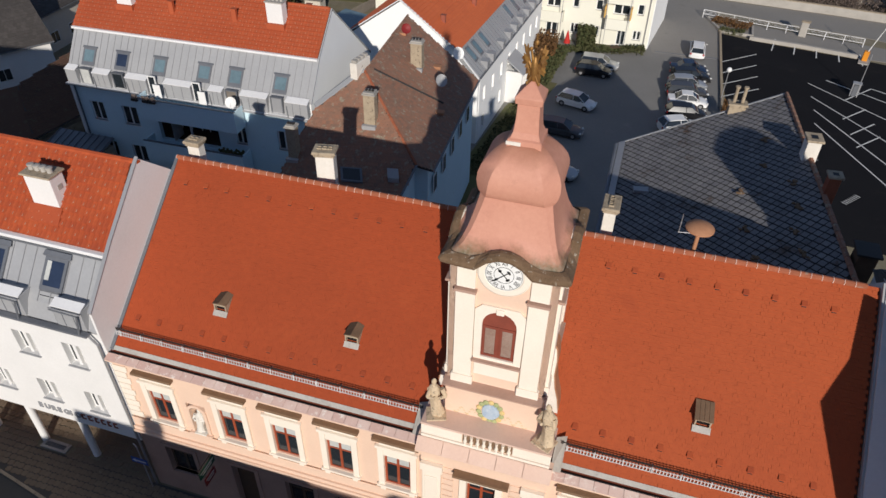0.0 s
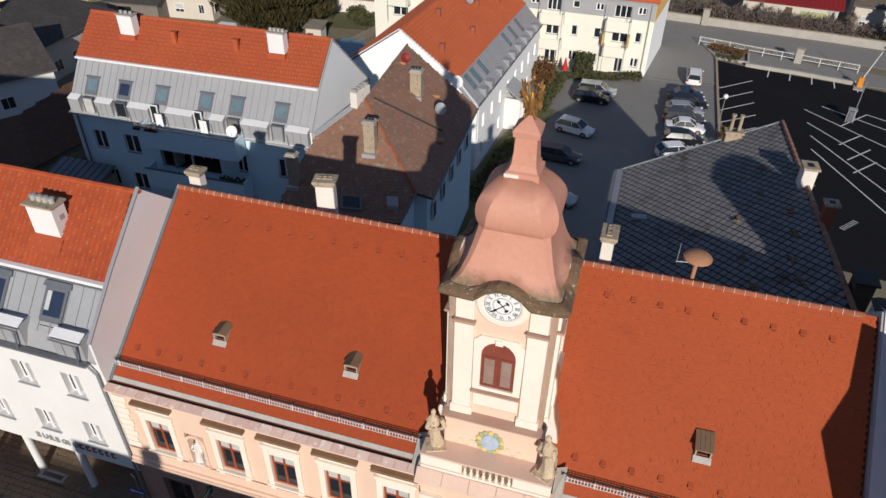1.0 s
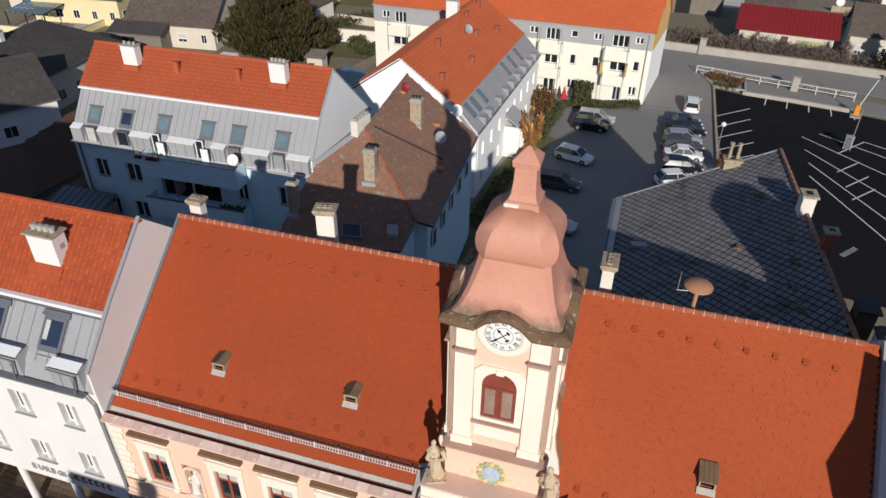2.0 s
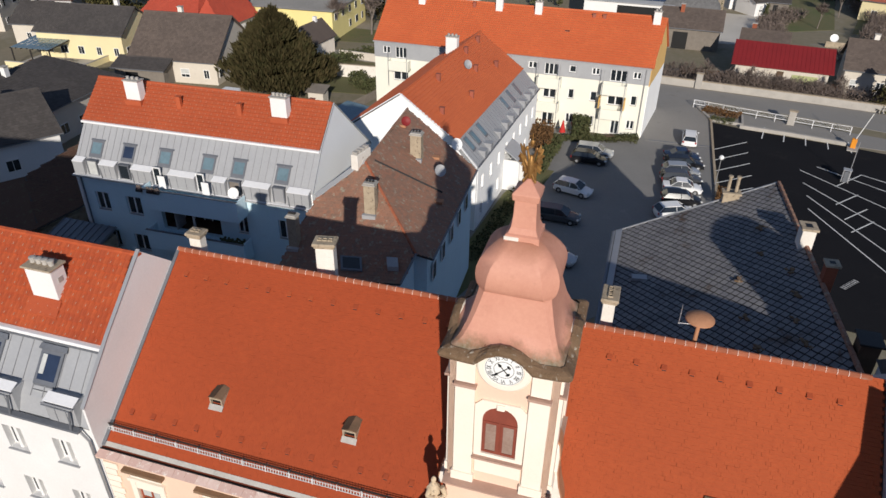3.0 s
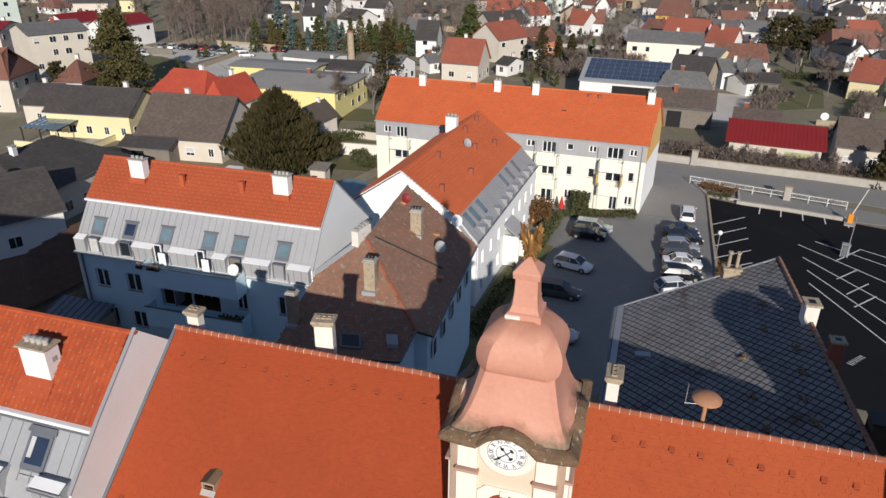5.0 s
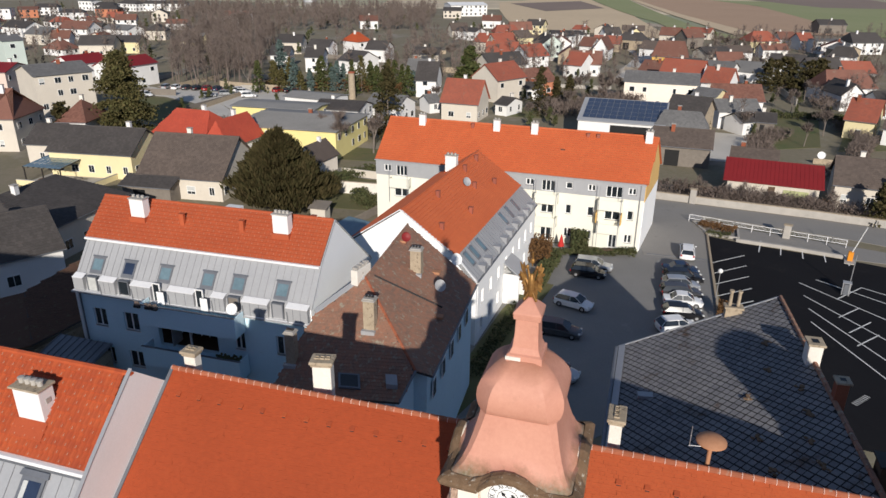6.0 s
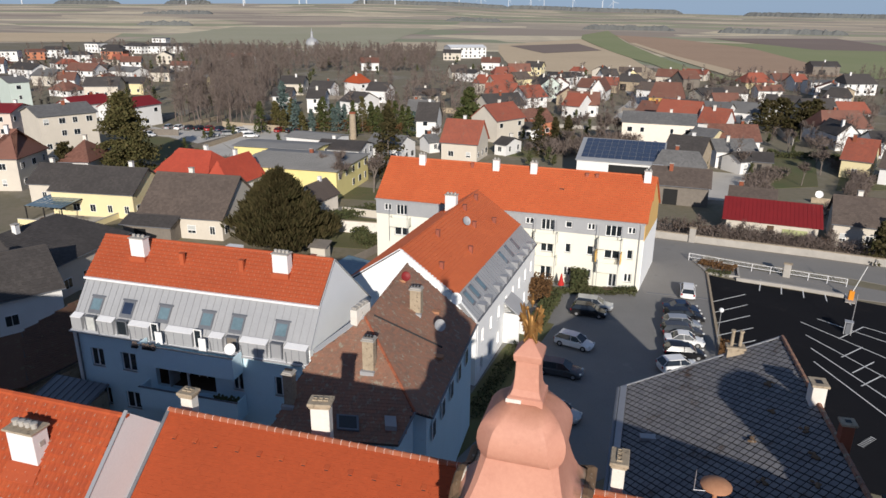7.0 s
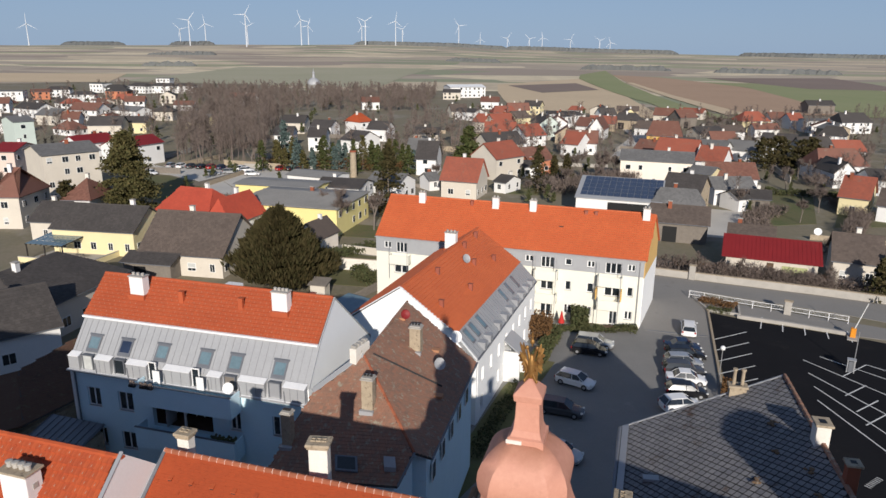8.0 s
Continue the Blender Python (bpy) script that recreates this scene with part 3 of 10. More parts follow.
for c in up_c:
    w = window(hall, c - 0.6, c + 0.6, 6.12, 8.22, 0.07, "wood_red", "glass", None, lights=2, transom=0.68, bar=0.085)
    part("blind", boxes((c - 0.5, c + 0.5, 0.075, 0.088, 7.62, 8.13)), "curtain", w, "pale roller blind")
    part("surround", boxes((c - 0.88, c - 0.604, -0.11, 0.0, 6.08, 8.7), (c + 0.604, c + 0.88, -0.11, 0.0, 6.08, 8.7), (c - 0.6, c + 0.6, -0.09, 0.0, 8.24, 8.7), (c - 0.95, c + 0.95, -0.16, 0.0, 8.704, 8.86), (c - 0.8, c + 0.8, -0.06, 0.0, 8.88, 9.2), bevel=0.012), "cream", hall, "cream stucco window surround")
    part("hood", boxes((c - 1.04, c + 1.04, -0.27, 0.0, 9.3, 9.45), bevel=0.015), "brown_stone", hall, "dark sheet on the window hood")
    part("sill", boxes((c - 0.95, c + 0.95, -0.2, 0.18, 5.98, 6.09), (c - 0.8, c - 0.55, -0.16, 0.0, 5.76, 5.976), (c + 0.55, c + 0.8, -0.16, 0.0, 5.76, 5.976), (c - 0.5, c + 0.5, -0.07, 0.0, 5.78, 5.95), bevel=0.015), "cream", hall)
for a, b in ((0.0, 14.98), (20.22, LEN)):
    part("string_course", boxes((a, b, -0.22, -0.044, 4.95, 5.15), (a, b, -0.12, -0.044, 5.16, 5.75), (a, b, -0.3, -0.05, 4.78, 4.94), bevel=0.02), "peach", hall)
    part("cornice", solid([(a, 0.06, 9.97), (a, 0.04, 10.1), (a, -0.30, 10.0), (a, -0.30, 9.9), (a, -0.2, 9.75), (a, -0.06, 9.6), (a, 0.06, 9.6)], (b - a, 0, 0)), "peach", hall)
    # sheet panels on the cornice's sloping top
    n = round((b - a) / 0.56)
    for i in range(n):
        s = (b - a) / n
        u = a + i * s
        part("cornice_panel", solid([(u + 0.008, 0.045, 10.125), (u + s - 0.008, 0.045, 10.125), (u + s - 0.008, -0.33, 10.012), (u + 0.008, -0.33, 10.012)], (0, -0.01, 0.02)), "pinkish", hall)
    part("gutter", boxes((a, b, 0.08, 0.2, 9.98, 10.09), (a, b, 0.05, 0.08, 10.0, 10.16)), "gutter_dark", hall, "black box gutter behind the cornice")
    part("flashing", solid([(a, 0.2, roof_z(0.2) + 0.035), (b, 0.2, roof_z(0.2) + 0.035), (b, 0.36, roof_z(0.36) + 0.035), (a, 0.36, roof_z(0.36) + 0.035)], (0, -0.004, 0.006)), "lead", hall, "pale weathered eaves flashing")
for i in range(9):
    part("quoin", box(bmesh.new(), 0.02, 0.75 - 0.12 * (i % 2), -0.09, -0.001, 5.9 + i * 0.4, 6.24 + i * 0.4, 0.02), "cream", hall, "cream corner block")
# the middle bay, stepped forward, with its parapet
part("middle_bay_wall", pierced(15.0, 20.2, 0, 9.45, -0.3, 0.5, [(17.0, 18.2, 6.3, 8.4), (16.6, 18.6, 0.0, 3.6)]), "peach", hall)
w = window(hall, 17.0, 18.2, 6.3, 8.4, -0.1, "wood_red", "glass", None, lights=2, transom=0.66, bar=0.085)
part("gate", boxes((16.6, 18.6, 0.0, 0.1, 0.05, 3.55)), "wood_dark", hall, "dark wooden gate")
part("surround", boxes((16.7, 16.996, -0.42, -0.3, 6.25, 8.75), (18.204, 18.5, -0.42, -0.3, 6.25, 8.75), (17.0, 18.2, -0.4, -0.3, 8.41, 8.75), bevel=0.012), "cream", hall)
part("hood", boxes((16.45, 18.75, -0.68, -0.3, 8.9, 9.02), bevel=0.015), "brown_stone", hall)
for c in (15.5, 19.7):
    part("pilaster", boxes((c - 0.4, c + 0.4, -0.42, -0.3, 1.0, 8.6), (c - 0.28, c + 0.28, -0.46, -0.42, 1.4, 8.2), (c - 0.48, c + 0.48, -0.5, -0.3, 8.604, 9.05), bevel=0.012), "cream", hall)
for i in range(11):
    for a, b in ((15.92, 16.42), (18.78, 19.28)):
        part("facing_block", box(bmesh.new(), a, b, -0.345, -0.3, 4.6 + i * 0.4, 4.94 + i * 0.4, 0.012), "peach", hall)
part("bay_cornice", solid([(14.9, 0.0, 10.66), (14.9, -0.31, 10.62), (14.9, -0.72, 10.22), (14.9, -0.72, 10.08), (14.9, -0.5, 9.85), (14.9, -0.3, 9.6), (14.9, 0.0, 9.6)], (5.4, 0, 0)), "peach", hall)
for i in range(5):
    u = 14.9 + i * 1.08
    part("cornice_panel", solid([(u + 0.01, -0.34, 10.64), (u + 1.07, -0.34, 10.64), (u + 1.07, -0.75, 10.24), (u + 0.01, -0.75, 10.24)], (0, -0.012, 0.02)), "pink_sheet", hall)
part("parapet", boxes((15.1, 20.1, -0.3, 0.9, 9.9, 11.48)), "peach", hall)
part("parapet_cap", boxes((15.02, 20.18, -0.4, 0.95, 11.484, 11.57), bevel=0.015), "pink_sheet", hall)
part("parapet_moulding", boxes((15.04, 20.16, -0.38, -0.3, 10.72, 10.86), (15.04, 16.7, -0.35, -0.3, 10.9, 11.4), (18.7, 20.16, -0.35, -0.3, 10.9, 11.4), bevel=0.012), "cream", hall)
for i in range(8):
    u = 16.84 + i * 0.247
    bm = rings(bmesh.new(), [[(u + r * math.cos(k * 0.785), -0.36 + r * math.sin(k * 0.785), z) for k in range(8)] for z, r in ((10.9, 0.06), (10.96, 0.04), (11.05, 0.085), (11.2, 0.045), (11.32, 0.055), (11.4, 0.065))])
    part("baluster", bm, "cream", hall, "short stucco baluster")
part("baluster_back", boxes((16.72, 18.68, -0.31, -0.302, 10.9, 11.4)), "brown_stone", hall)

# ---- its roof
part("roof", solid([(0, 0.0, 9.97), (0, RV, RZ - 0.03), (0, 15.25, 9.93), (0, 15.1, 9.8), (0, RV, RZ - 0.35), (0, 0.3, 9.9)], (LEN, 0, 0)), "tile_under", hall)
bm_gables = [[(0, 0.35, 9.9), (0, RV, RZ - 0.3), (0, 14.9, 9.9)]]
part("gable", solid(bm_gables[0], (0.35, 0, 0)), "grey_wall", hall)
part("gable", solid([(LEN - 0.35, y, z) for _, y, z in bm_gables[0]], (0.34, 0, 0)), "grey_wall", hall)
SL = math.hypot(RV - 0.38, SLOPE * (RV - 0.38))


def hall_keep(a, b):
    v = 0.38 + b * (RV - 0.38) / SL
    if 14.95 < a < 20.25 and v < 0.98:
        return False
    return not (15.6 < a < 19.5 and v < 4.6)


for half, side, tone, gaps in ((0, lambda a: a < 17.5, "tile_old", 0.03), (1, lambda a: a >= 17.5, "tile_younger", 0.085)):
    tile_field("roof_tiles", (0, 0.38, roof_z(0.38)), (1, 0, 0), LEN, (0, RV - 0.38, SLOPE * (RV - 0.38)), 0.178, 0.152, tone, hall, "plain", lambda a, b: side(a) and hall_keep(a, b),
               (lambda a, b: 20.4 < a < 23.4 and 0.7 < b < 3.3) if half else None, "small red plain tiles, some darker with age", 1 + half, slits=gaps)
tile_field("rear_roof_tiles", (LEN, 15.2, 9.98), (-1, 0, 0), LEN, (0, RV - 15.2, RZ - 9.98), 0.36, 0.3, "tile_old", hall, "plain")
for i in range(76):
    bm = bmesh.new()
    u = i * 0.4 + 0.08
    rings(bm, [[(u + k * 0.42, RV + (0.13 - 0.012 * k) * math.cos(a), RZ + 0.0 + (0.115 + 0.012 * (1 - k)) * math.sin(a)) for a in (-0.4, 0.5, 1.2, 1.57, 1.94, 2.64, 3.54)] for k in (0, 1)])
    part("ridge_tile", bm, "tile_ridge", hall)
bm = bmesh.new()
for i in range(76):
    u = i * 0.4 + 0.075
    rings(bm, [[(u + k * 0.02, RV + 0.140 * math.cos(a), RZ + 0.135 * math.sin(a)) for a in (-0.4, 0.5, 1.2, 1.57, 1.94, 2.64, 3.54)] for k in (0, 1)])
part("ridge_mortar", bm, "pinkish", hall, "pale mortar joints between the ridge tiles")["kind"] = "stuff"
for row_v, cells in ((6.55, [0.98 + 1.088 * i for i in range(13)] + [20.86 + 1.075 * i for i in range(9)]), (1.37, [0.86 + 1.1 * i for i in range(13)] + [20.8 + 1.09 * i for i in range(9)])):
    for u in cells:
        z = roof_z(row_v)
        vt = part("vent_tile", solid([(u - 0.115, row_v, z + 0.15), (u + 0.115, row_v, z + 0.15), (u + 0.105, row_v + 0.22, z + 0.225), (u - 0.105, row_v + 0.22, z + 0.225)], (0, 0, -0.035)), "tile_new", hall, "raised vent tile")
        part("vent_throat", solid([(u - 0.085, row_v + 0.02, z + 0.11), (u + 0.085, row_v + 0.02, z + 0.11), (u + 0.085, row_v + 0.2, z + 0.185), (u - 0.085, row_v + 0.2, z + 0.185)], (0, 0, -0.08)), "gutter_dark", vt)
part("verge_flashing", solid([(0.004, 0.2, roof_z(0.2) + 0.09), (0.16, 0.2, roof_z(0.2) + 0.09), (0.16, RV, RZ + 0.09), (0.004, RV, RZ + 0.09)], (0, 0, -0.1)), "zinc_dark", hall, "dark sheet flashing against the party wall")
# snow guard rails along the eaves: a pale lattice below, a dark wire rail above
for a, b in ((0.05, 14.75), (20.4, 30.4)):
    v0 = 0.72
    foot = Vector((0, v0, roof_z(v0) + 0.05))
    tilt_ = Vector((0, 0.10, 0.995))
    bm, top = bmesh.new(), bmesh.new()
    for h in (0.03, 0.22):
        p = foot + tilt_ * h
        box(bm, a, b, p.y - 0.013, p.y + 0.013, p.z - 0.013, p.z + 0.013)
    for h in (0.30, 0.37):
        p = foot + tilt_ * h
        box(top, a, b, p.y + 0.03, p.y + 0.06, p.z - 0.012, p.z + 0.012)
    u = a + 0.03
    while u < b - 0.1:
        p, q = foot + tilt_ * 0.03, foot + tilt_ * 0.25
        prism(bm, [(u, p.y, p.z), (u + 0.032, p.y, p.z), (u + 0.032, q.y, q.z), (u, q.y, q.z)], (0, 0.02, 0.0))
        p, q = foot + tilt_ * 0.25, foot + tilt_ * 0.41
        prism(top, [(u + 0.05, p.y + 0.03, p.z), (u + 0.07, p.y + 0.03, p.z), (u + 0.07, q.y + 0.03, q.z), (u + 0.05, q.y + 0.03, q.z)], (0, 0.02, 0.0))
        u += 0.125
    g = part("snow_guard", bm, "zinc_pale", hall, "galvanised lattice snow guard along the eaves")
    part("wire_rail", top, "gutter_dark", g, "dark rusty wire on top of the snow guard")
    u = a + 0.25
    while u < b:
        q = foot + tilt_ * 0.3
        part("bracket", tube(tube(bmesh.new(), (u, v0, foot.z - 0.02), (u, q.y, q.z), 0.025, 0.025, 5), (u, q.y, q.z), (u, v0 + 0.26, roof_z(v0 + 0.26) + 0.06), 0.014, 0.014, 4), "zinc_pale", g)
        u += 1.08
for u, peak in ((4.75, True), (11.05, True), (25.4, False)):
    v, z = 2.68, roof_z(2.68) - 0.1
    d = part("roof_hatch", boxes((u - 0.30, u - 0.245, v - 0.36, v + 0.3, z - 0.3, z + 0.34), (u + 0.245, u + 0.30, v - 0.36, v + 0.3, z - 0.3, z + 0.34), (u - 0.244, u + 0.244, v - 0.36, v - 0.30, z - 0.3, z - 0.12), (u - 0.244, u + 0.244, v - 0.36, v - 0.30, z + 0.26, z + 0.34)), "stone_old", hall, "small weathered open roof hatch with a plank lid")
    part("dark_inside", boxes((u - 0.244, u + 0.244, v - 0.22, v - 0.2, z - 0.3, z + 0.3)), "black", d)
    if peak:
        for sd in (-1, 1):
            part("hatch_roof", solid([(u, v - 0.40, z + 0.44), (u + sd * 0.34, v - 0.38, z + 0.345), (u + sd * 0.32, v + 0.36, z + 0.38), (u, v + 0.42, z + 0.46)], (0, 0, 0.03)), "wood_dark" if sd < 0 else "brown_stone", d, "rusty pitched hatch lid")
    else:
        for k in range(4):
            part("plank", solid([(u - 0.35 + k * 0.176, v - 0.42, z + 0.345), (u - 0.185 + k * 0.176, v - 0.42, z + 0.345), (u - 0.185 + k * 0.176, v + 0.45, z + 0.54), (u - 0.35 + k * 0.176, v + 0.45, z + 0.54)], (0, 0, 0.03)), "brown_stone", d)
    part("sill_board", solid([(u - 0.34, v - 0.52, roof_z(v - 0.52) + 0.09), (u + 0.34, v - 0.52, roof_z(v - 0.52) + 0.09), (u + 0.34, v - 0.34, roof_z(v - 0.34) + 0.11), (u - 0.34, v - 0.34, roof_z(v - 0.34) + 0.11)], (0, 0, 0.03)), "lead", d)
for a, b in ((14.55, 15.02), (20.2, 20.6)):
    part("side_flashing", solid([(a, -0.02, 10.16), (b, -0.02, 10.16), (b, 1.0, roof_z(1.0) + 0.36), (a, 1.0, roof_z(1.0) + 0.14)], (0, -0.01, 0.02)), "concrete", hall, "pale lead flashing against the parapet")


def old_chimney(parent, u, v, w, d, z0, z1, cap=0.12, turn=0.0, body="white_old", flues=3, name="chimney"):
    m = Matrix.Translation((u, v, 0)) @ spin(turn)
    c = part(name, box(bmesh.new(), -w / 2, w / 2, -d / 2, d / 2, z0, z1 - 0.28, 0.02, m), body, parent, "whitewashed brick chimney with a crumbling stone cap")
    bm = box(bmesh.new(), -w / 2 - cap * 0.5, w / 2 + cap * 0.5, -d / 2 - cap * 0.5, d / 2 + cap * 0.5, z1 - 0.28, z1 - 0.16, 0.02, m)
    box(bm, -w / 2 - cap, w / 2 + cap, -d / 2 - cap, d / 2 + cap, z1 - 0.158, z1, 0.03, m)
    part("cap", bm, "stone_old", c)
    for i in range(flues):
        long_u = w >= d
        s = ((w if long_u else d) - 0.1) / flues
        o = -((w if long_u else d) - 0.1) / 2 + (i + 0.5) * s
        x, y = (o, 0) if long_u else (0, o)
        bm = bmesh.new()
        for x0, x1, y0, y1 in ((-0.11, -0.07, -0.11, 0.11), (0.07, 0.11, -0.11, 0.11), (-0.07, 0.07, -0.11, -0.07), (-0.07, 0.07, 0.07, 0.11)):
            box(bm, x + x0, x + x1, y + y0, y + y1, z1 + 0.002, z1 + 0.07, 0, m)
        part("flue", bm, "stone_old", c)
        part("flue_opening", box(bmesh.new(), x - 0.068, x + 0.068, y - 0.068, y + 0.068, z1 + 0.002, z1 + 0.012, 0, m), "black", c)
    return c


old_chimney(hall, 0.65, 8.35, 0.62, 0.5, 14.8, 16.75, flues=2)
old_chimney(hall, 7.45, 8.6, 0.85, 0.62, 14.8, 17.35, turn=12)
old_chimney(hall, 20.5, 8.7, 0.5, 0.95, 14.8, 17.15)

# ---- clock tower
tower = thing("clock_tower", *(Matrix.Translation((TX, TY, 0)) @ spin(TD) @ Vector((17.57, 2.70, 0)))[:2], 9.6, TD, "cream clock tower with a pink onion cupola on the roof", "tower")
HW = 1.85
H0 = 9.6


def tz(z):
    return z - H0


def arch_pts(w, z0, zs, n=10):
    """Outline of an opening with a flattened round head."""
    pts = [(-w, z0), (w, z0)]
    return pts + [(w * math.cos(math.pi * i / n), zs + w * 1.05 * math.sin(math.pi * i / n)) for i in range(n + 1)]


part("base", box(bmesh.new(), -1.83, 1.83, -2.2, 1.9, tz(9.7), tz(13.06), 0.02), "peach", tower)
part("ledge", solid([(-1.95, -2.28, tz(13.12)), (1.95, -2.28, tz(13.12)), (1.95, -1.8, tz(13.18)), (-1.95, -1.8, tz(13.18))], (0, 0, -0.07)), "brown_sheet", tower, "brown sheet-metal ledge")
part("ledge", boxes((-1.98, -1.8, -1.8, 1.98, tz(13.04), tz(13.14)), (1.8, 1.98, -1.8, 1.98, tz(13.04), tz(13.14)), bevel=0.01), "brown_sheet", tower)
bm = bmesh.new()
for rot in range(4):
    m = spin(90 * rot)
    sub = pierced(-HW, HW, tz(12.7), tz(19.0), -HW, -HW + 0.35, [(-0.6, 0.6, tz(14.75), tz(16.4))])
    bmesh.ops.transform(sub, matrix=m, verts=sub.verts[:])
    tmp = bpy.data.meshes.new("tmp")
    sub.to_mesh(tmp), sub.free()
    bm.from_mesh(tmp)
    bpy.data.meshes.remove(tmp)
part("shaft", bm, "peach", tower)
for rot in range(4):
    m = spin(90 * rot)

    def face(bm):
        bmesh.ops.transform(bm, matrix=m, verts=bm.verts[:])
        return bm
    for c in (-1.27, 1.27):
        part("pilaster", face(boxes((c - 0.35, c + 0.35, -HW - 0.13, -HW + 0.01, tz(13.56), tz(17.72)), (c - 0.42, c + 0.42, -HW - 0.18, -HW + 0.01, tz(13.16), tz(13.56)), (c - 0.33, c + 0.33, -HW - 0.1, -HW + 0.01, tz(17.9), tz(18.8)), bevel=0.012)), "cream", tower)
        part("capital", face(boxes((c - 0.40, c + 0.40, -HW - 0.24, -HW + 0.01, tz(17.76), tz(17.86)), bevel=0.012)), "brown_sheet", tower, "brown sheet on the pilaster capital")
    # arched shutters with a raised surround
    outer, inner = arch_pts(0.88, tz(14.5), tz(16.35)), arch_pts(0.62, tz(14.75), tz(16.4))
    square_ = outer[:2]
    for k in range(11):
        c_, s_ = math.cos(math.pi * k / 10), math.sin(math.pi * k / 10)
        q_ = max(abs(c_), abs(s_))
        square_.append((0.9 * c_ / q_, tz(16.35) + 0.92 * s_ / q_))
    outer = square_
    bm = bmesh.new()
    fa, fb = [bm.verts.new((x, -HW - 0.09, z)) for x, z in outer], [bm.verts.new((x, -HW - 0.09, z)) for x, z in inner]
    ga, gb = [bm.verts.new((x, -HW + 0.02, z)) for x, z in outer], [bm.verts.new((x, -HW + 0.14, z)) for x, z in inner]
    n = len(outer)
    for i in range(n):
        j = (i + 1) % n
        bm.faces.new((fa[i], fa[j], fb[j], fb[i])), bm.faces.new((fa[i], ga[i], ga[j], fa[j])), bm.faces.new((fb[i], fb[j], gb[j], gb[i]))
    part("window_surround", face(bm), "cream", tower)
    part("keystone", face(boxes((-0.14, 0.14, -HW - 0.16, -HW - 0.06, tz(16.98), tz(17.22)), bevel=0.02)), "cream", tower)
    sh = part("shutters", face(solid([(x, -HW - 0.02, z) for x, z in inner], (0, 0.06, 0))), "shutter", tower, "weathered brown louvred shutters")
    for side in (-1, 1):
        part("shutter_frame", face(boxes((side * 0.31 - 0.27, side * 0.31 - 0.19, -HW - 0.055, -HW - 0.021, tz(14.8), tz(16.3)), (side * 0.31 + 0.19, side * 0.31 + 0.27, -HW - 0.055, -HW - 0.021, tz(14.8), tz(16.3)), (side * 0.31 - 0.19, side * 0.31 + 0.19, -HW - 0.055, -HW - 0.021, tz(16.2), tz(16.3)), (side * 0.31 - 0.19, side * 0.31 + 0.19, -HW - 0.055, -HW - 0.021, tz(14.8), tz(14.9)))), "shutter", sh)
        for k in range(15 if rot < 2 else 0):
            z = tz(14.94) + k * 0.084
            x = side * 0.31
            part("slat", face(solid([(x - 0.185, -HW - 0.024, z + 0.026), (x + 0.185, -HW - 0.024, z + 0.026), (x + 0.185, -HW - 0.06, z), (x - 0.185, -HW - 0.06, z)], (0, 0.004, 0.014))), "slat_grey", sh)
    part("sill", face(boxes((-0.92, 0.92, -HW - 0.26, -HW + 0.02, tz(14.52), tz(14.6)), bevel=0.015)), "brown_sheet", tower)
    part("apron", face(boxes((-0.85, 0.85, -HW - 0.07, -HW + 0.01, tz(13.72), tz(14.4)), bevel=0.02)), "cream", tower)
    # clock
    bm = bmesh.new()
    rings(bm, [[(r * math.cos(k * 0.1963), y, tz(18.78) + r * math.sin(k * 0.1963)) for k in range(32)] for y, r in ((-HW - 0.0, 0.93), (-HW - 0.07, 0.93), (-HW - 0.12, 0.86), (-HW - 0.13, 0.68), (-HW - 0.09, 0.64))])
    part("clock_ring", face(bm), "cream", tower)
    bm = bmesh.new()
    rings(bm, [[(0.65 * math.cos(k * 0.1963), y, tz(18.78) + 0.65 * math.sin(k * 0.1963)) for k in range(32)] for y in (-HW - 0.085, -HW - 0.11)])
    dial = part("clock_dial", face(bm), "frame_white", tower, "white clock dial with black Roman numerals")
    roman = ("I", "II", "III", "IIII", "V", "VI", "VII", "VIII", "IX", "X", "XI", "XII")
    for k, word in enumerate(roman if rot < 2 else ()):
        a = radians(60 - k * 30)
        cu = bpy.data.curves.new("numeral", "FONT")
        cu.body, cu.size, cu.extrude = word, 0.24, 0.004
        cu.align_x, cu.align_y = "CENTER", "CENTER"
        tx = bpy.data.objects.new("numeral", cu)
        me_ = bpy.data.meshes.new_from_object(tx)
        bpy.data.objects.remove(tx)
        me_.transform(m @ Matrix.Translation((0.49 * math.cos(a), -HW - 0.115, tz(18.78) + 0.49 * math.sin(a))) @ Matrix.Rotation(a - math.pi / 2, 4, (0, -1, 0)) @ pose(0, 0, 0, 90, 0, 0) @ Matrix.Diagonal((0.72, 1, 1, 1)))
        me_.materials.clear()
        me_.materials.append(M["black"])
        nb = new("numeral", me_)
        nb.parent = dial
    for r in (0.34, 0.625):
        bm = rings(bmesh.new(), [[(q * math.cos(k * 0.1309), y, tz(18.78) + q * math.sin(k * 0.1309)) for k in range(48)] for y, q in ((-HW - 0.105, r), (-HW - 0.117, r), (-HW - 0.117, r - 0.014), (-HW - 0.105, r - 0.014))], cap=False)
        part("dial_ring", face(bm), "black", dial)
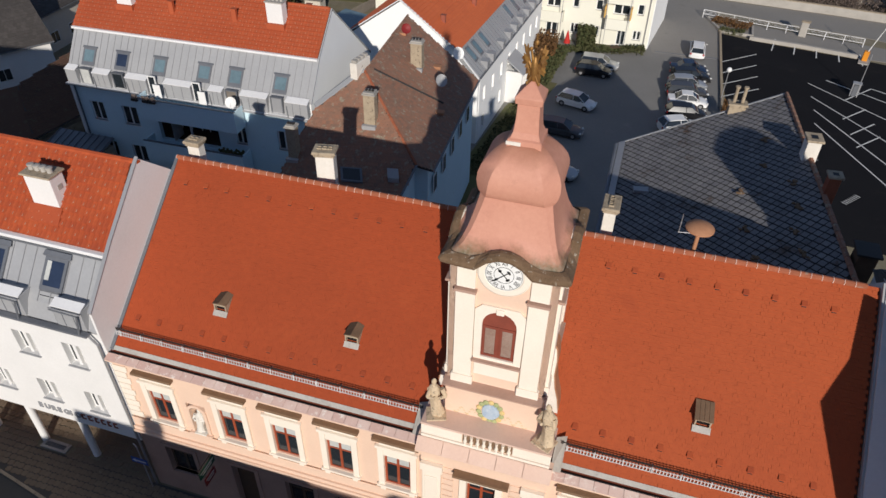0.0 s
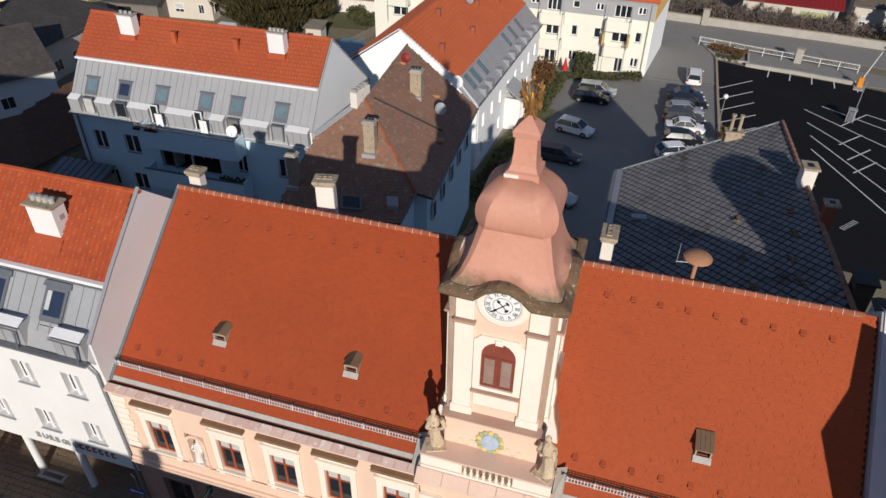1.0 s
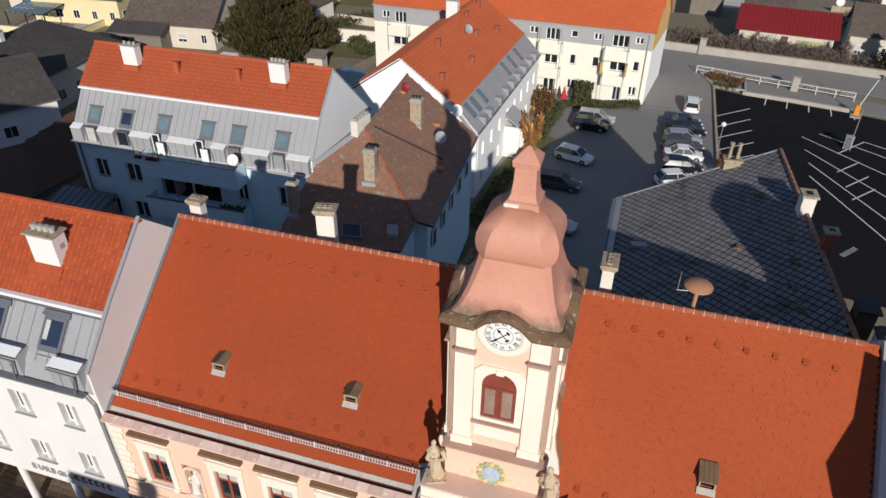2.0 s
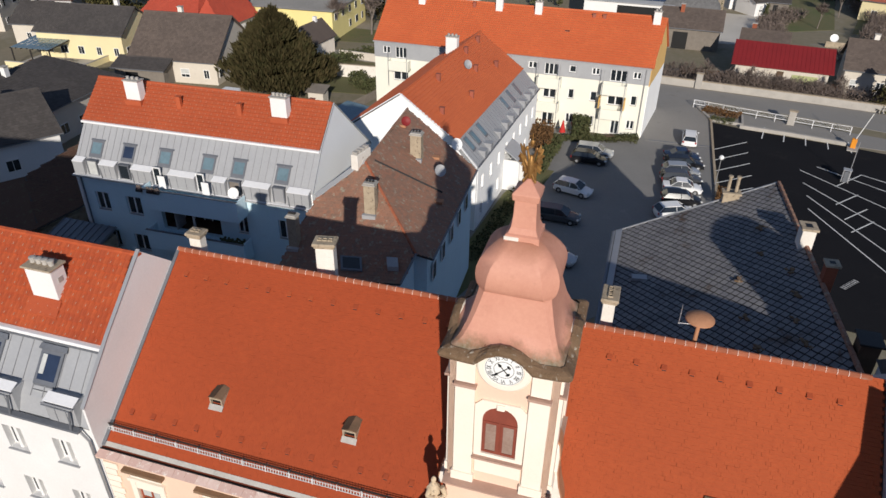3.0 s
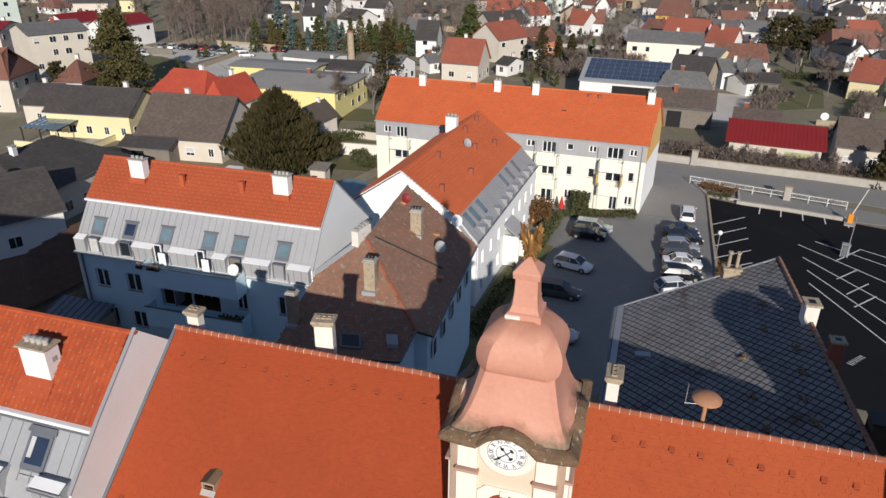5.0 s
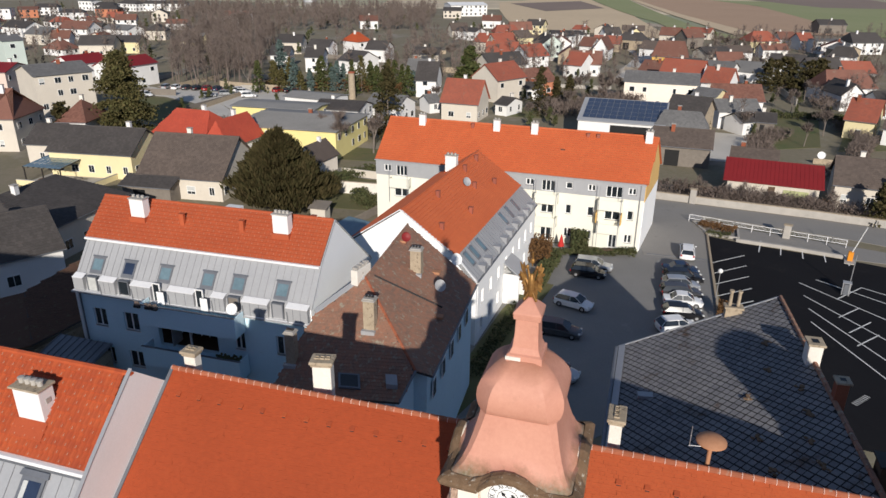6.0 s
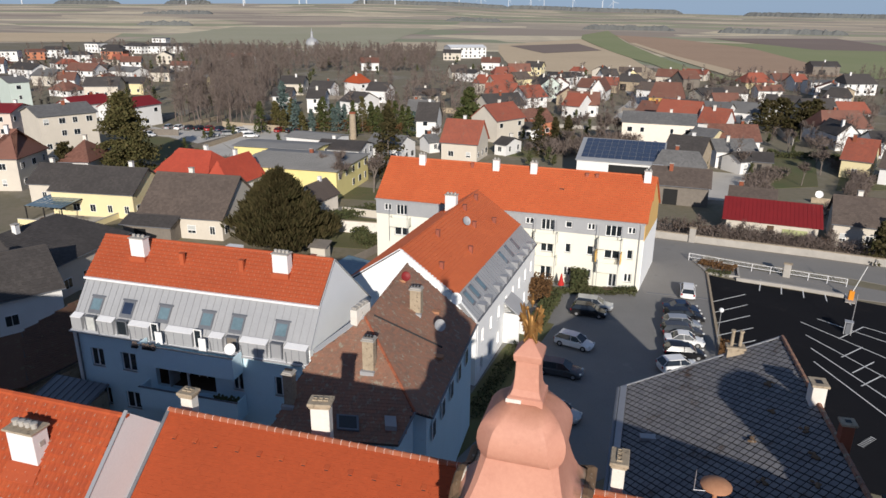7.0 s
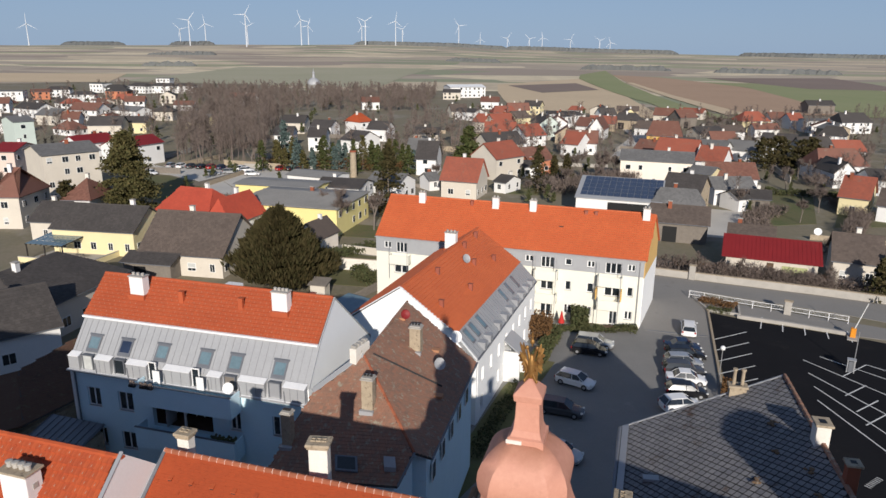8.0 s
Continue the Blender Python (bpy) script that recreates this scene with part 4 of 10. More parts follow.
    for name, ang, ln, wd in (("hour_hand", 319, 0.33, 0.06), ("minute_hand", 228, 0.52, 0.045)):
        a = radians(90 - ang)
        sub = bmesh.new()
        y = -HW - 0.135
        prism(sub, [(-0.014, y, -0.2), (0.014, y, -0.2), (0.014, y, ln * 0.45), (wd, y, ln * 0.62), (0.0, y, ln), (-wd, y, ln * 0.62), (-0.014, y, ln * 0.45)], (0, 0.012, 0))
        prism(sub, [(-0.09, y, -0.2), (0, y, -0.17), (0.09, y, -0.2), (0.05, y, -0.26), (-0.05, y, -0.26)], (0, 0.012, 0))
        bmesh.ops.transform(sub, matrix=Matrix.Translation((0, 0, tz(18.78))) @ Matrix.Rotation(a - math.pi / 2, 4, (0, -1, 0)), verts=sub.verts[:])
        part(name, face(sub), "black", dial)


def square_loop(z, hw, cut, arch=0.0, lift=0.0):
    """A square outline with cut corners, raised over the middle of each side and at the corners."""
    pts = []
    for s in range(4):
        m = spin(90 * s)
        steps = 12
        for i in range(steps):
            x = -hw + cut + (2 * hw - 2 * cut) * i / (steps - 1)
            up_ = arch * max(0.0, math.cos(min(1.0, abs(x) / 0.95) * math.pi / 2)) ** 0.8 + lift * (abs(x) / hw) ** 4
            pts.append((m @ Vector((x, -hw, z + up_)))[:])
    return pts


bm = bmesh.new()
rings(bm, [square_loop(tz(z), h, c, a, l) for z, h, c, a, l in ((18.86, 1.92, 0.03, 0.55, 0.0), (18.88, 2.1, 0.06, 0.57, 0.07), (18.93, 2.19, 0.08, 0.58, 0.1), (19.03, 2.22, 0.08, 0.6, 0.12), (19.12, 2.16, 0.08, 0.6, 0.12), (19.2, 2.05, 0.09, 0.57, 0.1), (19.27, 1.9, 0.1, 0.5, 0.06))], cap=False)
part("cupola_eave", bm, "moss", tower, "mossy stone-covered eaves of the cupola")
bm = bmesh.new()
rings(bm, [square_loop(tz(z), h, c, a, l) for z, h, c, a, l in ((19.13, 2.0, 0.1, 0.54, 0.05), (19.3, 1.82, 0.11, 0.42, 0.03), (19.6, 1.62, 0.13, 0.18, 0), (20.0, 1.46, 0.15, 0.0, 0), (20.4, 1.345, 0.17, 0, 0), (20.8, 1.25, 0.19, 0, 0), (21.08, 1.19, 0.2, 0, 0), (21.16, 1.18, 0.21, 0, 0),
          (21.19, 1.20, 0.25, 0, 0), (21.27, 1.265, 0.33, 0, 0), (21.4, 1.315, 0.40, 0, 0), (21.6, 1.35, 0.46, 0, 0), (21.85, 1.335, 0.48, 0, 0), (22.1, 1.25, 0.46, 0, 0), (22.38, 1.08, 0.42, 0, 0), (22.6, 0.88, 0.34, 0, 0), (22.75, 0.68, 0.27, 0, 0), (22.84, 0.5, 0.18, 0, 0))])
M["spire"] = M["cupola"].copy()
cup = M["cupola"].node_tree      # moss creeps up from the eaves, rust runs down from the spire
geo_ = cup.nodes.new("ShaderNodeNewGeometry").outputs["Position"]
high = cup.nodes.new("ShaderNodeSeparateXYZ")
cup.links.new(geo_, high.inputs[0])
patch, speck = noise_of(cup, geo_, 1.3, 6.0, 0.7), noise_of(cup, geo_, 9.0, 5.0, 0.75)
for sign, level, spread, tone in ((-1, 19.22, 1.3, (0.13, 0.095, 0.035)), (-1, 18.98, 1.1, (0.30, 0.28, 0.22)), (1, 22.72, 0.9, (0.33, 0.15, 0.085))):
    shift_ = cup.nodes.new("ShaderNodeMath")
    shift_.operation = "MULTIPLY_ADD"
    shift_.inputs[1].default_value = -sign * -spread
    cup.links.new(patch if tone[0] < 0.2 or sign > 0 else speck, shift_.inputs[0])
    cup.links.new(high.outputs[2], shift_.inputs[2])
    edge_ = level + sign * spread * 0.5
    base_ = cup.nodes["Principled BSDF"].inputs["Base Color"]
    lo_, hi_ = (edge_ + 0.5, edge_ - 0.1) if sign < 0 else (edge_ - 0.35, edge_ + 0.35)
    cup.links.new(blend(cup, base_.links[0].from_socket, tone, ramp(cup, shift_.outputs[0], lo_, hi_)), base_)
part("cupola", bm, "cupola", tower, "faded pink sheet-metal onion cupola", smooth=True, crease=0.6)
bm = bmesh.new()
rings(bm, [square_loop(tz(z), h, 0.02) for z, h in ((22.75, 0.55), (22.98, 0.54), (23.02, 0.47), (23.2, 0.40), (23.6, 0.36), (24.1, 0.345), (24.14, 0.41), (24.32, 0.43), (24.36, 0.42), (24.58, 0.22), (24.74, 0.05))])
part("spire", bm, "spire", tower)
part("collar", boxes((-0.565, -0.1, -0.575, -0.545, tz(22.82), tz(22.94))), "white_old", tower, "bare whitish patch on the spire foot")
# gilded eagle: body, two necks and fans of feathers
bm = bmesh.new()
ball(bm, (0, 0, tz(25.0)), 0.14, 0.11, 0.32, 10)
for s in (-1, 1):
    tube(bm, (s * 0.04, 0, tz(25.12)), (s * 0.16, 0, tz(25.42)), 0.065, 0.04)
    ball(bm, (s * 0.18, 0, tz(25.46)), 0.07, 0.055, 0.06, 8)
    tube(bm, (s * 0.22, 0, tz(25.46)), (s * 0.32, 0, tz(25.43)), 0.03, 0.004, 6)
    tube(bm, (s * 0.07, -0.02, tz(24.85)), (s * 0.2, -0.05, tz(24.68)), 0.05, 0.035)
    ball(bm, (s * 0.22, -0.05, tz(24.66)), 0.06, 0.06, 0.05, 8)
eagle = part("eagle", bm, "gold", tower, "gilded double-headed heraldic eagle", smooth=True)
rnd = random.Random(77)
for s in (-1, 1):
    for i in range(20):
        k = (i % 10) / 9
        c = Vector((s * (0.07 + 0.2 * k), 0.02, tz(24.9) + 0.5 * k - 0.1 * k * k))
        if i < 10:
            a, ln = radians(70 - 52 * k + rnd.uniform(-14, 14)), 0.2 + 0.14 * math.sin(2.4 * k) + rnd.uniform(-0.05, 0.06)
        else:
            a, ln = radians(160 - 60 * k + rnd.uniform(-12, 12)), 0.32 - 0.1 * k + rnd.uniform(-0.05, 0.05)
        tip = c + Vector((s * math.sin(a) * ln, rnd.uniform(-0.1, 0.1), math.cos(a) * ln))
        side = Vector((math.cos(a), 0, -s * math.sin(a))) * 0.062
        mid_ = (c + tip) / 2 + Vector((0, rnd.uniform(-0.07, 0.0), 0))
        bm = rings(bmesh.new(), [[c - side * 0.5, c + side * 0.5 + Vector((0, 0.03, 0)), c + side * 0.2 + Vector((0, 0.045, 0))], [mid_ - side, mid_ + side, mid_ + Vector((0, 0.05, 0))], [tip - side * 0.3, tip + side * 0.3, tip + Vector((0, 0.02, 0))]])
        part("feather", bm, "gold", eagle)
    bm = tube(bmesh.new(), (s * 0.06, 0.02, tz(24.95)), (s * 0.34, 0.02, tz(25.3)), 0.075, 0.04, 6)
    part("wing_arm", bm, "gold", eagle)
for i in range(5):
    a = radians(-40 + i * 20)
    bm = bmesh.new()
    c, tip = Vector((0, 0.04, tz(24.86))), Vector((math.sin(a) * 0.3, 0.07, tz(24.86) - 0.3 * math.cos(a) + 0.12))
    sd = Vector((math.cos(a), 0, math.sin(a))) * 0.045
    rings(bm, [[c - sd * 0.4, c + sd * 0.4, c + Vector((0, 0.03, 0))], [tip - sd, tip + sd, tip + Vector((0, 0.03, 0))]])
    part("tail_feather", bm, "gold", eagle)
bm = bmesh.new()
ball(bm, (0, 0, tz(25.62)), 0.09, 0.08, 0.07, 8), tube(bm, (0, 0, tz(25.5)), (0, 0, tz(25.85)), 0.02)
part("crown", bm, "gold", eagle)
zc = tz(24.6)
eagle.matrix_basis = Matrix.Translation((0, 0, zc)) @ Matrix.Diagonal((0.8, 0.9, 1.28, 1)) @ Matrix.Translation((0, 0, -zc))
# coat of arms and vine painted in relief on the base
bm = bmesh.new()
rings(bm, [[(0.36 * r * math.cos(k * 0.3927) * (1 + 0.08 * math.cos(3 * k * 0.3927)), y, tz(12.1) + 0.44 * r * math.sin(k * 0.3927)) for k in range(16)] for y, r in ((-2.2, 1.0), (-2.26, 0.95), (-2.28, 0.6))])
arms = part("heraldic_shield", bm, "arms_blue", tower, "pale blue and green painted coat of arms")
for k in range(14):
    a = 6.2832 * k / 14 + 0.2
    bm = ball(bmesh.new(), (0.46 * math.cos(a), -2.23, tz(12.1) + 0.54 * math.sin(a)), 0.12, 0.05, 0.12, 8)
    part("scroll", bm, "arms_gold" if k % 3 == 0 else "arms_green", arms)
for s in (-1, 1):
    bm = bmesh.new()
    for k in range(16):
        x, z = s * (0.6 + 0.055 * k), tz(11.82) + 0.18 * math.sin(k * 0.8) - 0.006 * k
        ball(bm, (x, -2.202, z), 0.05, 0.01, 0.03, 6)
    part("vine", bm, "vine", tower, "faint painted vine")
# scrolled buttress walls beside the shaft
for s in (-1, 1):
    pts = [(s * 1.86, 15.3), (s * 2.05, 15.0), (s * 2.12, 14.4), (s * 2.1, 13.6), (s * 2.2, 12.9), (s * 2.36, 12.3), (s * 2.45, 11.7), (s * 2.45, 10.6), (s * 1.86, 10.6)]
    part("volute", solid([(x, -0.95, tz(z)) for x, z in pts], (0, 0.55, 0)), "white_old", tower, "peeling scrolled buttress")
    part("volute_cap", solid([(pts[i][0] + s * 0.03, -1.0, tz(pts[i][1]) + 0.02) for i in range(7)] + [(pts[i][0] - s * 0.0, -1.0, tz(pts[i][1]) - 0.06) for i in range(6, -1, -1)], (0, 0.65, 0)), "rust", tower)


def figure(name, u, v, z, h, deg, label, seed, wide=1.0):
    """A draped stone figure on the hall: plain folds, no features."""
    rnd = random.Random(seed)
    prof = [(0, 0.20), (0.04, 0.24), (0.12, 0.21), (0.3, 0.185), (0.48, 0.19), (0.62, 0.21), (0.74, 0.20), (0.81, 0.13), (0.845, 0.065), (0.87, 0.075), (0.91, 0.09), (0.95, 0.085), (0.985, 0.05), (1.0, 0.012)]
    loops = []
    ph = [rnd.uniform(0, 6.28) for _ in range(4)]
    for t, r in prof:
        loop = []
        for k in range(20):
            a = k * 0.31416
            fold = 1 + (0.10 * math.sin(5 * a + ph[0] + 5 * t) + 0.06 * math.sin(9 * a + ph[1] - 7 * t)) * (1 if t < 0.78 else 0.1)
            lean = 0.05 * math.sin(3.0 * t + ph[2])
            loop.append((h * (r * 0.55 * wide * fold * math.cos(a) * 1.15 + lean), h * r * 0.55 * wide * fold * math.sin(a), h * t))
        loops.append(loop)
    bm = rings(bmesh.new(), loops)
    for s in (-1, 1):
        tube(bm, (s * 0.10 * h, -0.02 * h, 0.74 * h), (s * 0.165 * h, -0.05 * h, 0.56 * h), 0.05 * h, 0.042 * h)
        tube(bm, (s * 0.165 * h, -0.05 * h, 0.56 * h), (s * 0.04 * h, -0.14 * h, 0.60 * h), 0.042 * h, 0.03 * h)
    box(bm, -0.19 * h, 0.19 * h, -0.17 * h, 0.17 * h, -0.05, 0.02, 0.02)
    ob = part(name, bm, "statue", None, label, smooth=True)
    p = Matrix.Translation((TX, TY, 0)) @ spin(TD) @ Vector((u, v, z))
    ob.matrix_world = pose(*p, 0, 0, TD + deg)
    ob["category"] = "statue"
    return ob


figure("statue", 15.5, 0.15, 11.62, 2.05, 20, "weathered sandstone robed statue on the parapet", 3, 0.84)
figure("statue", 19.8, 0.12, 11.62, 2.1, -25, "weathered sandstone robed statue on the parapet", 8, 1.0)
niche_fig = figure("statue", 3.95, 0.06, 6.03, 1.6, 0, "whitish stained statue in a facade niche", 5, 1.0)
niche_fig.data.materials.clear()
niche_fig.data.materials.append(M["white_old"])
arch = [(3.95 + 0.52 * math.cos(a), 7.42 + 0.52 * math.sin(a)) for a in [k * math.pi / 14 for k in range(15)]]
inner = [(3.95 + 0.36 * math.cos(a), 7.42 + 0.36 * math.sin(a)) for a in [k * math.pi / 14 for k in range(15)]]
bm = bmesh.new()
for k in range(14):
    prism(bm, [(arch[k][0], -0.07, arch[k][1]), (arch[k + 1][0], -0.07, arch[k + 1][1]), (inner[k + 1][0], -0.07, inner[k + 1][1]), (inner[k][0], -0.07, inner[k][1])], (0, 0.42, 0))
box(bm, 3.43, 3.588, -0.07, 0.35, 5.98, 7.42), box(bm, 4.312, 4.47, -0.07, 0.35, 5.98, 7.42), box(bm, 3.36, 4.54, -0.2, 0.35, 5.84, 5.98, 0.02)
part("niche_frame", bm, "peach", hall, "round-arched plaster niche")

# siren on the ridge
p = Matrix.Translation((TX, TY, 0)) @ spin(TD) @ Vector((24.05, 7.9, 0))
siren = thing("siren", p.x, p.y, 15.75, TD, "rusty mushroom-shaped warning siren on a ridge post", "siren")
part("post", tube(bmesh.new(), (0, 0, 0), (0, 0, 1.35), 0.085, 0.085, 10), "rust", siren)
part("collar", tube(bmesh.new(), (0, 0, 0), (0, 0, 0.3), 0.13, 0.13, 10), "gutter_dark", siren)
bm = bmesh.new()
rings(bm, [[(r * math.cos(k * 0.2618), r * math.sin(k * 0.2618), z) for k in range(24)] for z, r in ((1.3, 0.12), (1.33, 0.5), (1.38, 0.57), (1.44, 0.57), (1.54, 0.46), (1.62, 0.28), (1.66, 0.06))])
part("hood", bm, "rust", siren, smooth=True)
bm = bmesh.new()
tube(bm, (-0.75, 0, 1.02), (-0.75, 0, 1.95), 0.018, 0.012, 6), tube(bm, (-0.78, 0, 1.04), (-0.08, 0, 1.12), 0.018, 0.018, 6)
ball(bm, (-0.75, 0, 1.5), 0.035, n=6)
part("antenna", bm, "metal_grey", siren)

# ---------------------------------------------------------------- white house beside the hall
house_w = thing("corner_house", TX, TY, 0, TD, "white three-storey house with mansard roof beside the town hall", "house")
U0 = -16.0
wins = [(-2.62, -1.58), (-5.45, -4.35), (-8.3, -7.2), (-11.1, -10.0), (-13.9, -12.8)]
hz_ = [(a, b, z0, z1) for a, b in wins for z0, z1 in ((5.1, 6.55), (8.5, 10.0))]
part("front_wall", pierced(U0, -0.125, 3.6, 11.2, 0, 0.45, hz_), "white", house_w)
for a, b, z0, z1 in hz_:
    c = (a + b) / 2
    for x0, x1 in ((a, c - 0.1), (c + 0.1, b)):
        window(house_w, x0, x1, z0, z1, 0.3, "frame_white", "glass", lights=1, bar=0.06)
    part("pillar", boxes((c - 0.095, c + 0.095, 0.12, 0.36, z0, z1), bevel=0.02), "white", house_w)
    part("sill", boxes((a - 0.08, b + 0.08, -0.1, 0.28, z0 - 0.06, z0 - 0.004), bevel=0.01), "zinc", house_w)
part("party_wall", solid([(-0.12, 0.45, 0), (-0.12, -0.05, 11.2), (-0.12, -0.05, 12.55), (-0.12, 2.2, 14.75), (-0.12, 5.15, 17.35), (-0.12, 10.5, 12.6), (-0.12, 10.5, 0)], (0.12, 0, 0)), "white", house_w, "bare pale grey party wall")
part("wall_cap", solid([(-0.16, -0.08, 12.56), (-0.16, 2.2, 14.8), (-0.16, 5.15, 17.4), (-0.16, 5.15, 17.46), (-0.16, 2.2, 14.86), (-0.16, -0.08, 12.62)], (0.18, 0, 0)), "zinc_seam", house_w)
part("side_wall", boxes((U0, U0 + 0.4, 0.45, 10.5, 0, 12.0)), "white", house_w)
part("rear_wall", boxes((U0, -0.42, 10.1, 10.5, 0, 12.0)), "white", house_w)
part("soffit", boxes((U0, -0.42, 0.45, 3.2, 3.6, 3.75)), "white", house_w)
part("arcade_wall", boxes((U0, -0.42, 3.2, 3.5, 0, 3.6)), "plinth", house_w)
for u in (-4.4, -7.85, -11.2, -14.5):
    part("pillar", tube(bmesh.new(), (u, 0.45, 0), (u, 0.45, 3.6), 0.2, 0.2, 16), "white", house_w, "round white arcade pillar", smooth=False)
bm = bmesh.new()
for k in range(22):
    box(bm, -7.6 + k * 0.058, -7.57 + k * 0.058, 0.06, 0.32, 0.05, 0.08)
part("grating", bm, "zinc_dark", house_w)
part("grating_pit", boxes((-7.62, -6.32, 0.05, 0.33, 0.0, 0.045)), "black", house_w)
part("grating_frame", boxes((-7.8, -6.12, -0.1, 0.05, 0.0, 0.09), (-7.8, -6.12, 0.33, 0.48, 0.0, 0.09), (-7.8, -7.62, 0.05, 0.33, 0.0, 0.09), (-6.32, -6.12, 0.05, 0.33, 0.0, 0.09)), "concrete", house_w)
# raised sign letters: a readable word, then a worn one as bars


def letter(ch_, size, deep):
    """One upright character of the built-in font, facing -y, its foot at the origin."""
    cu = bpy.data.curves.new("letter", "FONT")
    cu.body, cu.size, cu.extrude, cu.offset = ch_, size, deep / 2, 0.014
    tmp = bpy.data.objects.new("letter", cu)
    me = bpy.data.meshes.new_from_object(tmp)
    bm = bmesh.new()
    bm.from_mesh(me)
    bpy.data.objects.remove(tmp), bpy.data.curves.remove(cu), bpy.data.meshes.remove(me)
    bmesh.ops.transform(bm, matrix=Matrix.Rotation(radians(90), 4, "X"), verts=bm.verts[:])
    return bm


x = -6.15
for ch_, wd in zip("EUREGIO", (0.2, 0.22, 0.2, 0.19, 0.2, 0.08, 0.22)):
    bm = letter(ch_, 0.5, 0.05)
    bmesh.ops.translate(bm, vec=(x - 0.03, -0.03, 4.12), verts=bm.verts[:])
    part("sign_letter", bm, "zinc_seam", house_w, "raised grey sign letter")
    x += wd + 0.19
for wd in (0.24, 0.24, 0.2, 0.22, 0.19, 0.22):
    part("sign_letter", boxes((x, x + 0.06, -0.05, -0.005, 4.12, 4.48), (x + 0.064, x + wd, -0.05, -0.005, 4.42, 4.48), (x + 0.064, x + wd, -0.05, -0.005, 4.12, 4.18)), "brick", house_w, "worn raised letter stroke")
    x += wd + 0.17
# mansard with box dormers
part("mansard", solid([(U0, 0.0, 11.2), (U0, -0.05, 11.35), (U0, 0.3, 12.1), (U0, 2.15, 14.2), (U0, 2.15, 13.9), (U0, 0.6, 11.2)], (-0.125 - U0, 0, 0)), "zinc", house_w, "grey standing-seam sheet mansard")
part("upper_roof", solid([(U0, 2.15, 14.2), (U0, 5.12, 17.2), (U0, 10.6, 12.4), (U0, 10.4, 12.2), (U0, 5.12, 16.85), (U0, 2.3, 14.0)], (-0.17 - U0, 0, 0)), "tile_dark", house_w)
tile_field("roof_tiles", (U0, 2.12, 14.22), (1, 0, 0), -0.17 - U0, (0, 2.97, 2.98), 0.27, 0.3505, "tile_new", house_w, "pan", None, lambda a, b: a > 9.0 and b > 0.3, "orange-red interlocking clay tiles", 4, False)
snow_hooks(house_w, (U0, 2.12, 14.22), (1, 0, 0), -0.6 - U0, (0, 2.97, 2.98), 0.27, 0.3505)
tile_field("rear_roof_tiles", (-0.5, 10.6, 12.4), (-1, 0, 0), -0.5 - U0, (0, -5.48, 4.8), 0.5, 0.5, "tile_new", house_w, "flat", None, None, "", 5, False)
for i in range(39):
    u = U0 + i * 0.41
    bm = rings(bmesh.new(), [[(u + k * 0.43, 5.12 + (0.14 - 0.015 * k) * math.cos(a), 17.2 + 0.12 * math.sin(a)) for a in (-0.4, 0.6, 1.57, 2.54, 3.54)] for k in (0, 1)])
    part("ridge_tile", bm, "tile_new", house_w)
part("white_gutter", boxes((U0, -0.17, 1.86, 2.12, 14.04, 14.22), bevel=0.02), "zinc_white", house_w, "pale gutter above the mansard")
part("gutter_shadow_gap", boxes((U0, -0.17, 1.84, 2.0, 13.93, 14.03)), "zinc_dark", house_w)
u = U0 + 0.3
while u < -0.6:
    part("seam", solid([(u, 0.28, 12.12), (u, 2.0, 14.05), (u, 2.0, 14.09), (u, 0.28, 12.16)], (0.03, 0, 0)), "zinc_seam", house_w)
    u += 0.62
part("eaves_gutter", boxes((U0, -0.4, -0.42, -0.12, 11.28, 11.4), bevel=0.02), "zinc_dark", house_w)
